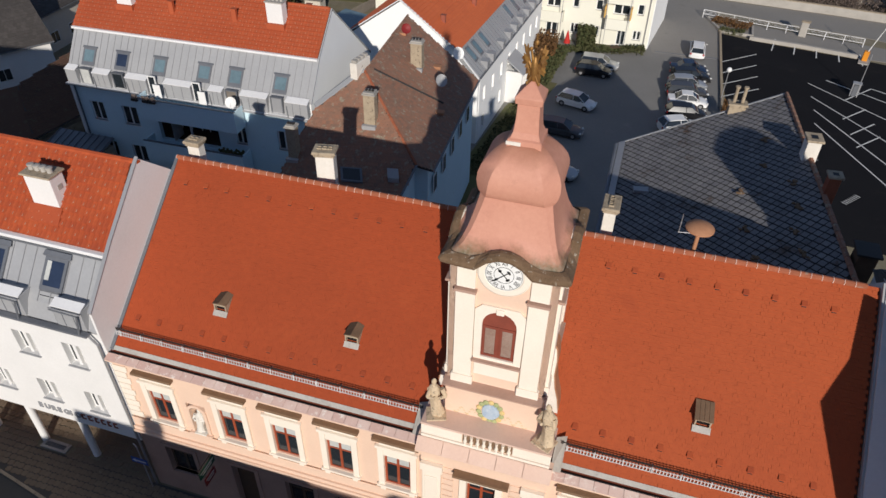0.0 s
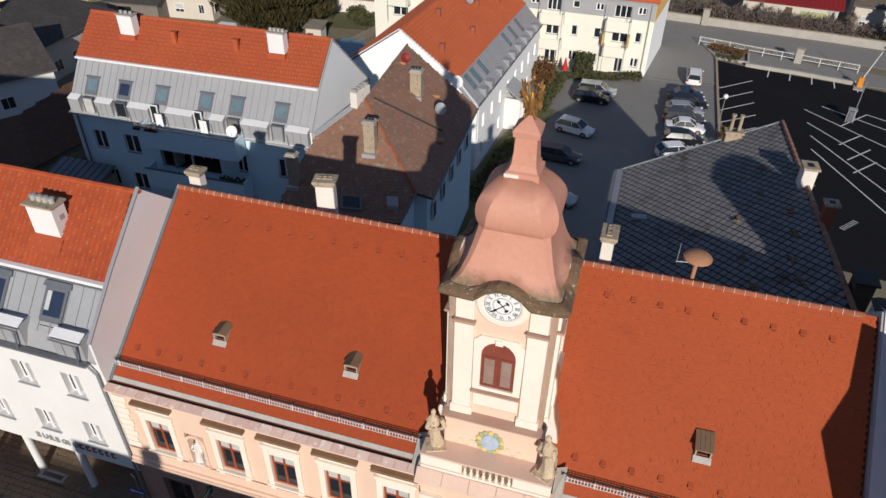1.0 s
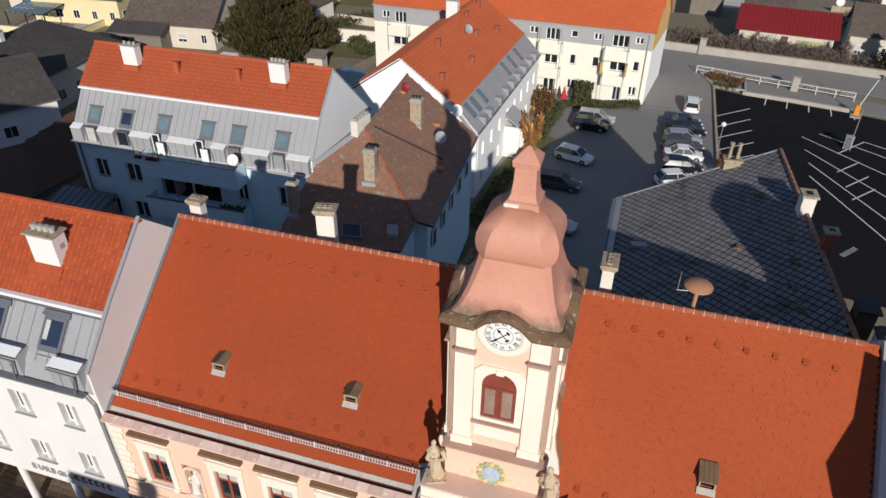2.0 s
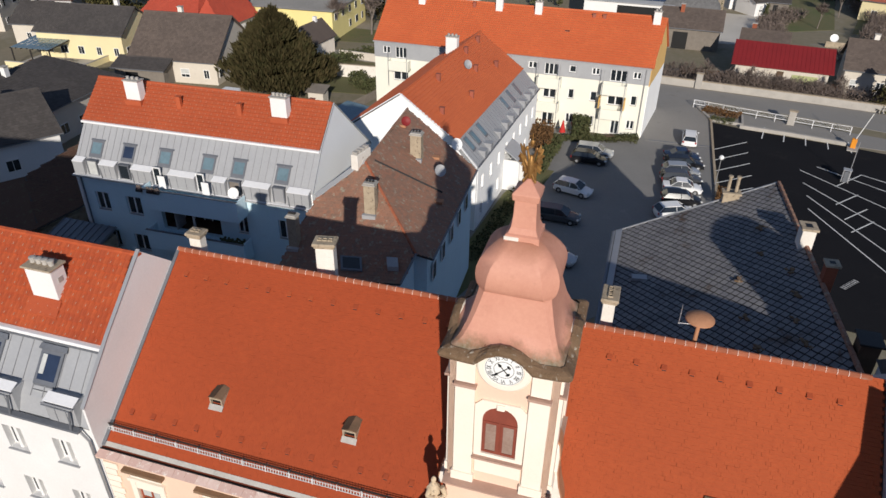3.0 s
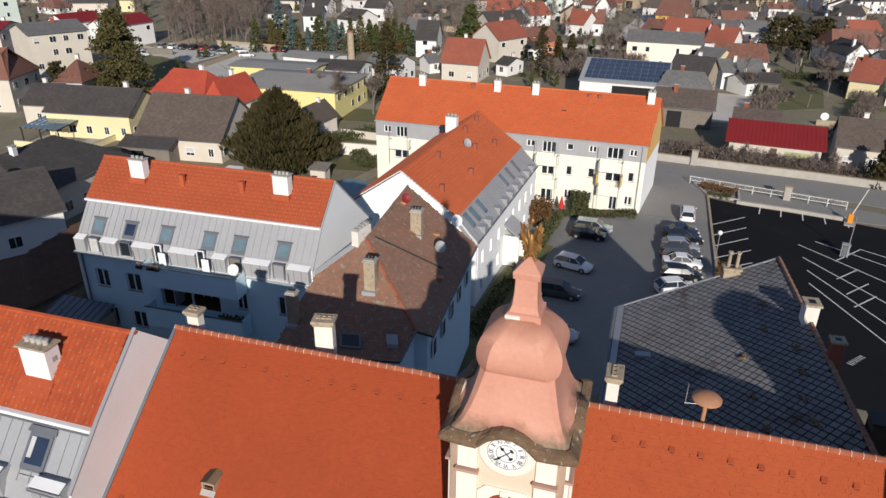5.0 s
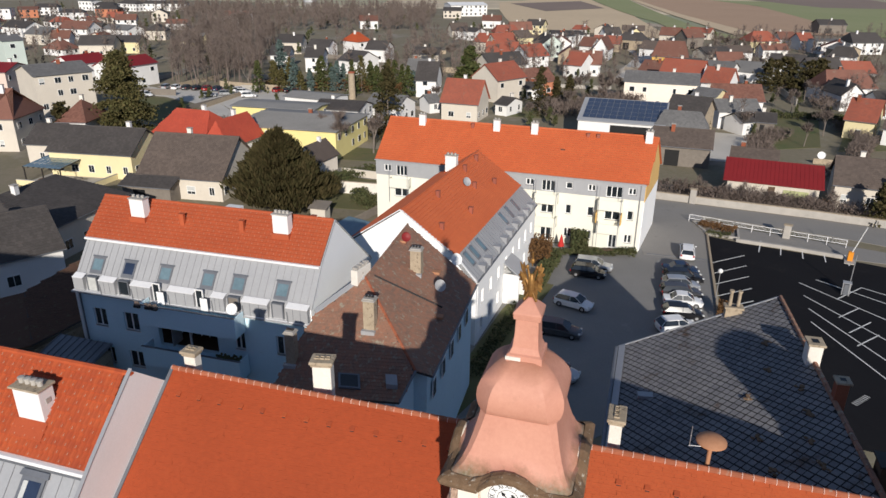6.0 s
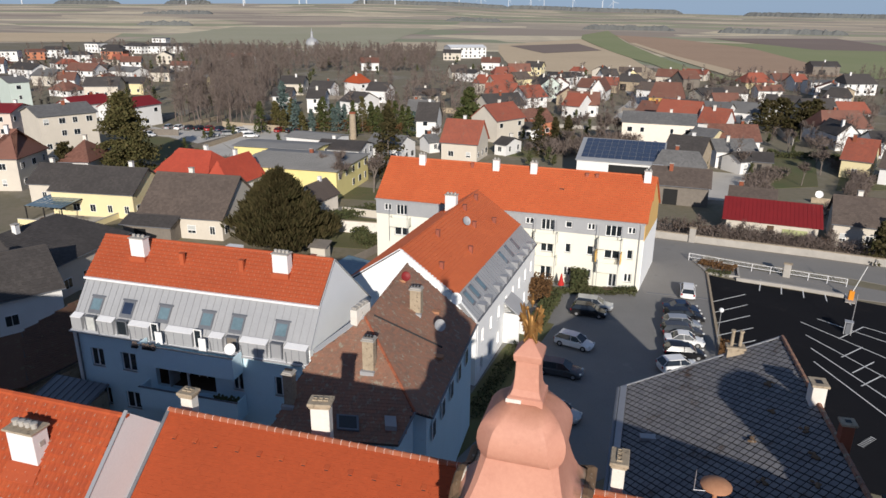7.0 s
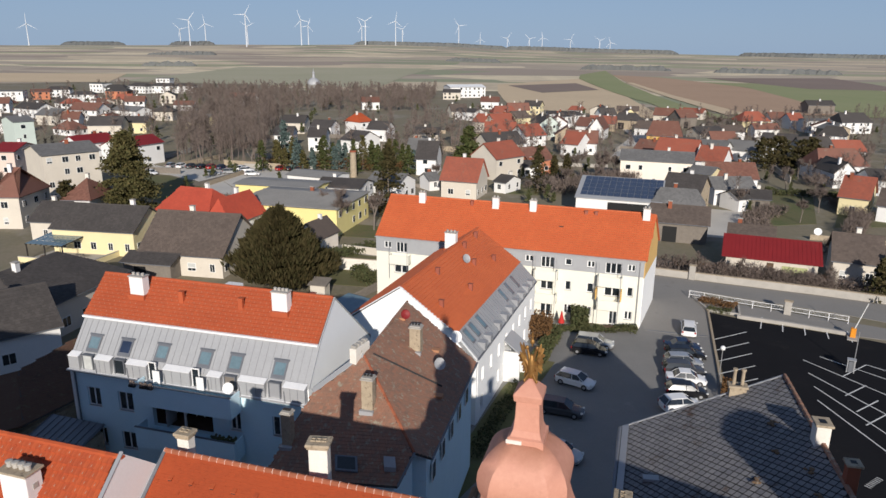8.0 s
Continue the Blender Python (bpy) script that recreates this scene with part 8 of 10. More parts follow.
def house(x, y, w, d, he, hr, deg, roof, wall, axis="u", hip=0.0):
    """A town house: its ridge stands over (x, y); the long side faces the camera's side for axis u, a gable for axis v."""
    far = math.hypot(x, y)
    rise = hr - he
    shape = "flat-roofed" if rise < 0.7 else ("hipped" if hip else "gabled")
    placed.append((x, y, max(w, d)))
    e = thing("house", x, y, land(x, y) - 0.05, deg, f"{WALLS[wall]} {shape} house with a {ROOFS[roof]} roof", "house", "houses of the town")
    if axis == "v":
        d, w = w, d                      # w runs along the ridge
    m = spin(0) if axis == "u" else spin(90)
    a, b = w / 2, d / 2
    cut = hip * b * 0.9

    def put(bm):
        bmesh.ops.transform(bm, matrix=m, verts=bm.verts[:])
        return bm
    if hip:
        part("walls_block", put(boxes((-a, a, -b, b, 0, he))), wall, e)
    else:
        part("walls_block", put(solid([(-a, -b, 0), (-a, -b, he), (-a, 0, hr - 0.12), (-a, b, he), (-a, b, 0)], (w, 0, 0))), wall, e)
    o = 0.4
    k = rise / b
    fz, rz_ = he - k * o, hr
    for s in (-1, 1):
        sl = part("roof_slope", put(solid([(-a - o, s * (b + o), fz), (a + o, s * (b + o), fz), (a + o - cut, 0, rz_), (-a - o + cut, 0, rz_)], (0, 0, 0.16))), roof, e)
        if far < 215 and rise > 0.7 and roof not in ("sheet_red", "solar", "frame_white", "zinc"):
            p = [m @ Vector(q) + Vector((0, 0, 0.16)) for q in ((-a - o, s * (b + o), fz), (a + o, s * (b + o), fz), (a + o - cut, 0, rz_), (-a - o + cut, 0, rz_))]
            if (m @ Vector((0, s, 0))).y < 0.5:
                roof_tris("roof_tiles", p[0], p[1], p[2], p[3], 0.42, 0.4, roof, e, int(far * 10))
    if hip:
        for s in (-1, 1):
            part("roof_hip", put(solid([(s * (a + o), -b - o, fz), (s * (a + o), b + o, fz), (s * (a + o - cut), 0, rz_)], (0, 0, 0.16))), roof, e)
    elif rise > 0.7:
        part("ridge", put(boxes((-a - o, a + o, -0.14, 0.14, hr + 0.06, hr + 0.2), bevel=0.03)), roof, e)
    if rise > 1.0 and far < 480:
        cx = hrnd.uniform(-0.3, 0.3) * w
        cy = hrnd.choice((-0.8, 0.9, 0.5))
        c = part("chimney", put(box(bmesh.new(), cx - 0.35, cx + 0.35, cy - 0.3, cy + 0.3, hr - 1.3, hr + 0.9, 0.02)), hrnd.choice(("white", "white_old", "brick")), e)
        part("cap", put(box(bmesh.new(), cx - 0.42, cx + 0.42, cy - 0.37, cy + 0.37, hr + 0.9, hr + 1.0)), "concrete", c)
    part("eaves_gutter", put(boxes((-a - o, a + o, -b - o - 0.1, -b - o, fz + 0.02, fz + 0.12))), "zinc_dark", e)
    # windows on the side towards the square and on the end turned to it
    floors = 1 if he < 4.7 else (2 if he < 7.5 else (3 if he < 10.4 else 4))
    fh = (he - 0.2) / floors
    if wall in ("stone", "wood"):
        part("barn_opening", put(boxes((-a * 0.55, -a * 0.05, -b - 0.03, -b + 0.02, 0.05, min(3.0, he - 0.6)))), "black", e, "dark open barn doorway")
        return e
    sides = ((0.0, a, b), (90.0, b, a)) if axis == "u" else ((-90.0, b, a), (0.0, a, b))
    for turn, half, out in sides:
        ms = m @ spin(turn)
        n = max(1, int(half * 2 / 3.0))
        for f in range(floors):
            for i in range(n):
                c = -half + (i + 0.5) * 2 * half / n + hrnd.uniform(-0.25, 0.25)
                if hrnd.random() < 0.12:
                    continue
                z0 = 0.95 + f * fh
                z1 = min(z0 + 1.3, he - 0.25)
                hwid = hrnd.choice((0.45, 0.55, 0.7))
                wn_ = box(bmesh.new(), c - hwid, c + hwid, -out - 0.05, -out + 0.02, z0, z1, 0, ms)
                if far > 400:
                    wn_.free()
                    part("window", box(bmesh.new(), c - hwid, c + hwid, -out - 0.04, -out + 0.02, z0, z1, 0, ms), "glass", e)
                    continue
                wob = part("window", wn_, "frame_white", e)
                if far > 190:
                    part("pane", box(bmesh.new(), c - hwid + 0.1, c + hwid - 0.1, -out - 0.06, -out - 0.045, z0 + 0.09, z1 - 0.08, 0, ms), "glass", wob)
                    continue
                if hrnd.random() < 0.22:
                    part("shutter_blind", box(bmesh.new(), c - hwid + 0.06, c + hwid - 0.06, -out - 0.058, -out - 0.051, z0 + 0.06 + (z1 - z0) * 0.4, z1 - 0.06, 0, ms), "curtain", wob)
                    z1 = z0 + (z1 - z0) * 0.4
                part("pane", box(bmesh.new(), c - hwid + 0.08, c - 0.03, -out - 0.06, -out - 0.045, z0 + 0.07, z1 - 0.06, 0, ms), "glass", wob)
                part("pane", box(bmesh.new(), c + 0.03, c + hwid - 0.08, -out - 0.06, -out - 0.045, z0 + 0.07, z1 - 0.06, 0, ms), "glass", wob)
    return e


house(-38.1, 124.2, 5.2, 10.0, 4.5, 8.3, -20, "tile_scarlet", "white", "v", 0.3)
house(-35.2, 149.8, 18.5, 8.0, 5.7, 6, -14, "roof_pale", "lemon", "u", 0)
house(-28.2, 136.3, 21.5, 17.0, 5.4, 6.6, -14, "roof_pale", "lemon", "u", 0.4)
house(-22.2, 153.9, 10.1, 9.0, 4.8, 6, -14, "tile_dark", "white", "u", 0)
house(-12.4, 161.8, 8.2, 9.0, 4, 6, -25, "tile_grey", "white", "u", 0)
house(110.6, 173.1, 8.5, 9.0, 4, 6, -10, "tile_dark", "white", "u", 0)
house(-265.0, 548.2, 12.2, 10.0, 6.6, 7, -18, "tile_grey", "white", "u", 0)
house(-242.4, 525.4, 14.2, 10.0, 5, 7, 1, "tile_dark", "white", "u", 0.6)
house(-231.6, 543.4, 18.1, 10.0, 5.4, 7.5, -26, "tile_dark", "white", "u", 0.6)
house(-215.5, 546.4, 16.5, 10.0, 5.4, 7.5, 1, "tile_dark", "white", "u", 0.6)
house(-200.6, 550.9, 14.9, 10.0, 5.2, 7, 1, "tile_dark", "white", "u", 0.6)
house(-254.8, 650.1, 12.4, 10.0, 6.6, 7, -4, "tile_grey", "white", "u", 0)
house(-269.1, 496.3, 15.0, 10.0, 5, 7, 14, "tile_dark", "white", "u", 0.6)
house(-229.0, 450.0, 14.3, 10.0, 4.8, 6.5, 14, "tile_dark", "white", "u", 0.6)
house(-221.1, 482.0, 14.6, 10.0, 5.2, 7, 1, "tile_dark", "brickred", "u", 0.6)
house(-278.6, 455.1, 16.7, 10.0, 6.1, 6.5, 14, "tile_grey", "white", "u", 0)
house(-267.4, 470.0, 11.2, 9.0, 5, 6.5, 20, "tile_rust", "brickred", "u", 0)
house(-170.5, 339.0, 14.7, 10.0, 5, 8, -12, "tile_rust", "white", "u", 0)
house(-133.2, 277.7, 12.5, 10.0, 4.6, 7.5, 8, "tile_dark", "beige", "u", 0)
house(-126.6, 289.2, 10.2, 9.0, 4.5, 6.5, 1, "tile_dark", "yellow", "u", 0)
house(-202.9, 349.0, 16.8, 10.0, 4.5, 7, -26, "tile_dark", "white", "u", 0)
house(-176.1, 317.6, 11.2, 10.0, 4.5, 7, -18, "tile_grey", "beige", "u", 0)
house(-153.7, 346.1, 16.6, 10.0, 4.2, 6, -26, "tile_grey", "white", "u", 0)
house(14.9, 529.4, 26.9, 18.0, 7.5, 9, 16, "frame_white", "white", "u", 0)
house(5.4, 504.0, 12.0, 10.0, 5, 7, -3, "tile_dark", "beige", "u", 0)
house(-43.2, 412.5, 9.9, 10.0, 4.5, 7, 10, "tile_rust", "white", "u", 0)
house(-124.7, 438.8, 15.4, 10.0, 4.5, 7, -6, "tile_rust", "white", "u", 0)
house(101.6, 271.5, 10.9, 9.0, 4.2, 6.2, 16, "tile_dark", "beige", "u", 0)
house(112.3, 276.5, 9.8, 9.0, 4.2, 6.2, -3, "tile_taupe", "white", "u", 0)
house(-49.1, 73.5, 7.3, 11.0, 4.2, 7.6, 42, "tile_dark", "white", "u", 0)
house(-52.6, 84.0, 17.0, 15.0, 4.5, 7.6, 77, "tile_dark", "beige", "u", 0.6)
house(-88.1, 159.6, 12.1, 12.0, 11.0, 12.6, 46, "tile_grey", "beige", "u", 0)
house(-93.0, 207.5, 14.7, 9.0, 6.2, 8.2, 64, "sheet_red", "white", "u", 0)
house(-107.5, 210.5, 11.9, 9.0, 6.4, 8.4, 60, "sheet_red", "white", "u", 0)
house(-108.4, 175.4, 5.5, 11.0, 9.0, 10.5, -0, "sheet_red", "salmon", "u", 0)
house(-132.0, 216.7, 5.6, 12.0, 12.0, 13.2, 46, "tile_grey", "mint", "u", 0)
house(-83.9, 135.0, 5.5, 11.0, 6.5, 11.0, 1, "tile_rust", "beige", "u", 0.8)
house(-74.4, 142.9, 5.5, 10.0, 4.2, 7.6, -2, "tile_rust", "white", "u", 0.7)
house(-71.2, 125.3, 5.5, 9.0, 3.8, 6.4, -6, "tile_dark", "beige", "u", 0)
house(-58.3, 117.8, 15.2, 10.0, 4.4, 7.6, -10, "tile_dark", "yellow", "u", 0)
house(-39.1, 108.3, 13.8, 13.0, 3.6, 8.6, -11, "tile_taupe", "beige", "u", 0)
house(-46.7, 129.2, 11.9, 10.0, 4.6, 8.4, -20, "tile_scarlet", "white", "u", 0.6)
house(-56.1, 247.6, 6.3, 9.0, 5.0, 7.4, -0, "tile_dark", "white", "u", 0)
house(-43.5, 243.1, 5.8, 10.0, 5.0, 7.6, -1, "tile_dark", "white", "u", 0)
house(-28.7, 239.5, 8.1, 11.0, 4.4, 7.0, -35, "tile_dark", "white", "u", 0)
house(-35.2, 288.8, 6.3, 10.0, 5.6, 8.6, 46, "tile_new", "white", "u", 0.5)
house(-24.4, 271.0, 7.7, 9.0, 4.6, 7.2, -18, "tile_dark", "white", "u", 0)
house(-62.0, 293.4, 9.4, 10.0, 4.6, 7.2, -3, "tile_dark", "beige", "u", 0)
house(-47.9, 282.1, 8.6, 9.0, 4.2, 6.4, -14, "tile_dark", "white", "u", 0)
house(-6.6, 209.2, 7.3, 10.0, 4.6, 8.2, -11, "tile_grey", "white", "u", 0)
house(-31.0, 170.0, 12.8, 8.0, 4.2, 4.8, -23, "roof_pale", "white", "u", 0)
house(5.1, 166.0, 8.8, 9.0, 4.4, 9.0, -20, "tile_red", "beige", "u", 0)
house(14.9, 192.3, 11.2, 9.5, 6.0, 9.6, 44, "tile_red", "beige", "u", 0)
house(30.2, 252.1, 8.7, 10.0, 5.0, 8.4, 30, "tile_red", "white", "u", 0)
house(21.2, 263.5, 11.2, 9.0, 4.6, 8.0, -6, "tile_red", "white", "u", 0)
house(41.8, 291.3, 8.6, 12.0, 5.2, 8.4, 11, "tile_dark", "mint", "v", 0)
house(17.2, 304.0, 5.5, 9.0, 4.4, 7.4, -35, "tile_red", "beige", "u", 0)
house(23.9, 301.3, 10.1, 9.0, 4.6, 7.8, 27, "tile_red", "beige", "u", 0)
house(18.4, 233.3, 14.0, 10.0, 4.2, 7.6, 30, "tile_dark", "beige", "u", 0)
house(34.0, 324.9, 8.0, 9.0, 4.4, 7.0, 31, "tile_taupe", "yellow", "u", 0)
house(55.0, 331.8, 12.4, 10.0, 5.4, 6.6, -2, "tile_dark", "white", "u", 0)
house(-6.4, 262.1, 9.2, 9.0, 4.0, 6.0, -5, "tile_dark", "beige", "u", 0)
house(-4.2, 197.4, 5.5, 10.0, 4.8, 9.0, -9, "tile_dark", "white", "u", 0)
house(12.7, 355.2, 12.3, 9.0, 4.2, 5.6, -38, "tile_dark", "white", "u", 0)
house(27.5, 424.1, 10.6, 9.0, 4.4, 7.0, -7, "tile_rust", "white", "u", 0)
house(-3.5, 173.1, 3.0, 5.0, 2.8, 4.2, 31, "tile_grey", "white", "u", 0)
house(16.0, 171.3, 3.3, 7.0, 2.8, 4.0, -38, "tile_dark", "white", "u", 0)
house(24.7, 193.9, 3.9, 7.0, 3.0, 4.2, -21, "tile_dark", "white", "u", 0)
house(25.5, 200.3, 8.2, 9.0, 4.2, 7.2, 28, "tile_rust", "brickred", "u", 0)
house(44.8, 235.7, 6.1, 10.0, 4.2, 7.6, -38, "tile_red", "white", "u", 0)
house(56.3, 182.8, 17.9, 9.0, 6.8, 8.8, -18, "tile_grey", "cream", "u", 0)
house(70.3, 207.6, 11.5, 10.0, 5.0, 9.0, -34, "tile_red", "white", "u", 0)
house(77.0, 197.2, 7.2, 9.0, 4.6, 8.2, -38, "tile_red", "white", "u", 0)
house(82.9, 262.7, 12.4, 11.0, 4.2, 9.0, -18, "tile_rust", "ochre", "u", 0.4)
house(67.6, 227.9, 6.7, 9.0, 3.6, 6.2, -38, "tile_rust", "yellow", "u", 0)
house(47.6, 240.9, 10.4, 10.0, 4.0, 7.6, -12, "tile_rust", "white", "u", 0)
house(62.3, 281.4, 5.5, 12.0, 4.6, 8.6, -23, "tile_rust", "white", "v", 0)
house(59.0, 291.6, 5.5, 9.0, 4.4, 7.4, -37, "tile_rust", "white", "u", 0)
house(84.6, 286.8, 10.1, 9.0, 4.0, 6.6, -38, "tile_taupe", "white", "u", 0)
house(111.2, 327.3, 8.8, 9.0, 5.0, 8.2, 17, "tile_rust", "wood", "u", 0)
house(87.9, 226.0, 9.0, 9.0, 4.2, 6.4, -38, "tile_grey", "white", "u", 0)
house(65.0, 171.5, 5.5, 8.0, 5.4, 6.6, -38, "tile_grey", "yellow", "u", 0)
house(56.5, 329.4, 17.0, 9.0, 5.0, 6.2, 44, "tile_dark", "white", "u", 0)
house(99.8, 226.8, 13.1, 9.0, 3.6, 6.2, -38, "tile_grey", "white", "u", 0)
house(120.7, 250.9, 10.9, 9.0, 4.0, 6.0, -32, "tile_dark", "white", "u", 0)
house(136.8, 313.6, 12.8, 10.0, 5.0, 8.6, 4, "tile_red", "yellow", "u", 0.8)
house(165.0, 312.6, 10.8, 9.0, 5.2, 5.8, -3, "tile_grey", "white", "u", 0)
house(180.0, 311.9, 13.7, 11.0, 5.0, 8.6, 4, "tile_dark", "white", "u", 0.3)
house(161.5, 326.2, 6.0, 9.0, 4.2, 7.0, 4, "tile_red", "white", "u", 0)
house(217.3, 411.4, 14.7, 11.0, 5.0, 7.4, -4, "tile_dark", "wood", "u", 0)
house(110.1, 195.1, 13.6, 10.0, 4.2, 8.2, 2, "tile_rust", "white", "u", 0.4)
house(104.5, 183.9, 5.8, 11.0, 4.2, 6.8, -2, "tile_dark", "white", "v", 0)
house(91.4, 150.5, 5.6, 10.0, 4.2, 8.0, -38, "tile_red", "yellow", "u", 0)
house(95.1, 144.4, 3.8, 9.0, 3.6, 6.4, -38, "tile_taupe", "white", "u", 0)
house(66.7, 160.2, 9.3, 7.0, 4.0, 6.0, 2, "tile_grey", "white", "u", 0)
house(72.2, 174.5, 11.7, 9.0, 4.0, 7.2, -5, "tile_rust", "white", "u", 0)
house(65.4, 152.8, 3.0, 6.0, 3.0, 4.4, 20, "tile_dark", "white", "u", 0)
house(71.5, 153.9, 3.8, 7.0, 2.8, 4.2, -21, "tile_dark", "wood", "u", 0)
house(52.0, 113.4, 6.8, 5.0, 4.4, 6.0, -23, "tile_taupe", "beige", "u", 0)
house(64.3, 104.0, 6.4, 9.0, 3.8, 7.0, -24, "tile_taupe", "beige", "u", 0)
house(44.6, 127.6, 10.1, 8.0, 3.8, 6.2, -19, "tile_taupe", "wood", "u", 0)
house(53.9, 151.7, 7.9, 9.0, 5.0, 8.0, -34, "tile_dark", "stone", "u", 0)
house(48.6, 141.2, 10.5, 9.0, 3.6, 6.8, -18, "tile_grey", "white", "u", 0.5)
house(-44.4, 102.6, 8.0, 5.0, 2.6, 3.5, -12, "tile_dark", "wood", "u", 0)

# the row across the square, behind the viewpoint
for u, ln, he, hr in ((-2.4, 9.3, 8.2, 12.3), (7.0, 13.0, 10.9, 16.5), (20.2, 12.0, 11.4, 16.0), (32.4, 16.0, 10.2, 16.3), (-34.0, 20.0, 7.0, 11.2)):
    p = Matrix.Translation((TX, TY, 0)) @ spin(TD) @ Vector((u + ln / 2, -30.0, 0))
    e = thing("house", p.x, p.y, 0, TD, "plain rendered house across the square with a tiled roof", "house")
    part("walls_block", solid([(-ln / 2, -5, 0), (-ln / 2, -5, he), (-ln / 2, 0, hr - 0.1), (-ln / 2, 5, he), (-ln / 2, 5, 0)], (ln, 0, 0)), "beige", e)
    for s in (-1, 1):
        part("roof_slope", solid([(-ln / 2, s * 5.3, he - 0.3), (ln / 2, s * 5.3, he - 0.3), (ln / 2, 0, hr), (-ln / 2, 0, hr)], (0, 0, 0.12)), "tile_red", e)
    part("chimney", boxes((-2.0, -1.2, -0.5, 0.5, hr - 1, hr + 1.2)), "white_old", e)

# smaller houses filling the lanes between
ir = random.Random(12)
made = 0
for _ in range(900):
    az = ir.choice((ir.uniform(-34, -18), ir.uniform(-3, 30), ir.uniform(4, 30)))
    r = ir.uniform(225, 400) if az > -8 else ir.uniform(300, 480)
    x, y = r * math.sin(radians(az)), r * math.cos(radians(az))
    if any(math.hypot(x - px_, y - py_) < 0.62 * (s_ + 11) for px_, py_, s_ in placed) or (y < 215 and -70 < x < 60):
        continue
    he = ir.choice((2.6, 3.2, 3.4, 4.4, 5.0))
    house(x, y, ir.uniform(7, 12), ir.uniform(6, 8.5), he, he + ir.uniform(1.8, 3.4), -10 + ir.uniform(-30, 30), ir.choice(("tile_red", "tile_rust", "tile_dark", "tile_taupe", "tile_grey", "tile_rust", "tile_dark")), ir.choice(("white", "white", "beige", "beige", "yellow", "stone")), ir.choice("uuv"), ir.choice((0, 0, 0, 0.6)))
    made += 1
    if made >= 46:
        break
for i in range(60):
    az = ir.uniform(-30, 32)
    r = ir.uniform(120, 300)
    x, y = r * math.sin(radians(az)), r * math.cos(radians(az))
    if any(math.hypot(x - px_, y - py_) < 0.5 * s_ + 5 for px_, py_, s_ in placed) or (y < 160 and -32 < x < 34):
        continue
    dg = radians(ir.choice((-14, 74)) + ir.uniform(-8, 8))
    ln = ir.uniform(5, 12)
    run_wall("garden_wall", [(x - ln * math.cos(dg), y - ln * math.sin(dg)), (x + ln * math.cos(dg), y + ln * math.sin(dg))], ir.uniform(0.9, 1.8), 0.2, ir.choice(("concrete", "wood_grey", "stone_old")), "weathered wall or fence between town gardens", "wall")

M["tile_moss"] = mat("tile_moss", (0.12, 0.062, 0.04), (0.07, 0.04, 0.028), 0.95, 0.6, 6.0, 0.3, vary=0.8, c3=(0.12, 0.062, 0.038), spots=(0.13, 0.105, 0.06), spot_at=0.56, spot_scale=2.0)
# solar panels on the long barn
barn = thing("solar_barn", 38.2, 147.2, 0, -19, "long white barn with a roof of blue solar panels", "barn")
part("walls_block", solid([(-8.6, -6, 0), (-8.6, -6, 4.2), (-8.6, 4, 7.0), (-8.6, 4, 0)], (17.2, 0, 0)), "white", barn)
part("roof_slope", solid([(-8.9, -6.4, 4.15), (8.9, -6.4, 4.15), (8.9, 4.2, 7.1), (-8.9, 4.2, 7.1)], (0, 0, 0.12)), "zinc", barn)
for i in range(12):
    for j in range(5):
        u, t0, t1 = -7.9 + i * 1.38, (j + 0.75) / 5.9, (j + 1.65) / 5.9
        pts = [(u, -6.4 + 10.6 * t0, 4.32 + 2.95 * t0), (u + 1.3, -6.4 + 10.6 * t0, 4.32 + 2.95 * t0), (u + 1.3, -6.4 + 10.6 * t1, 4.32 + 2.95 * t1), (u, -6.4 + 10.6 * t1, 4.32 + 2.95 * t1)]
        part("solar_panel", solid(pts, (0, 0, 0.05)), "solar", barn)
part("open_bay", boxes((-2.0, 6.0, -6.05, -6.0, 0.1, 3.6)), "black", barn)

# terrace with a glazed pergola beside the yellow house
pg = thing("pergola", -64.6, 112.6, 0, -12, "dark-framed garden pergola with a glazed roof", "pergola")
for x in (-3.4, 0.0, 3.4):
    for y in (-3.6, 3.6):
        part("post", boxes((x - 0.08, x + 0.08, y - 0.08, y + 0.08, 0, 2.7 + 0.03 * y)), "gutter_dark", pg)
for k in range(8):
    x = -3.5 + k * 1.0
    part("rafter", solid([(x - 0.05, -3.8, 2.6), (x + 0.05, -3.8, 2.6), (x + 0.05, 3.8, 3.1), (x - 0.05, 3.8, 3.1)], (0, 0, 0.14)), "gutter_dark", pg)
    if k < 7:
        for j in range(4):
            y0, y1 = -3.8 + j * 1.9 + 0.06, -3.8 + (j + 1) * 1.9 - 0.06
            part("pane", solid([(x + 0.06, y0, 2.76 + 0.066 * (y0 + 3.8)), (x + 0.94, y0, 2.76 + 0.066 * (y0 + 3.8)), (x + 0.94, y1, 2.76 + 0.066 * (y1 + 3.8)), (x + 0.06, y1, 2.76 + 0.066 * (y1 + 3.8))], (0, 0, 0.02)), "glass_sky", pg)
sheet("terrace", [(-69, 108.6), (-56.5, 106.0), (-54.8, 112.5), (-66.8, 117.2)], 0.06, "concrete", "paved garden terrace", "terrace", 0.05)
run_wall("terrace_wall", [(-69.4, 108.4), (-56.6, 105.6), (-54.6, 112.4)], 0.9, 0.25, "yellow", "low yellow terrace wall", "wall", "concrete")
tb = thing("garden_table", -60.2, 110.0, 0.06, 10, "small wooden garden table on a terrace", "table")
part("top", boxes((-0.7, 0.7, -0.45, 0.45, 0.7, 0.75)), "wood_grey", tb)
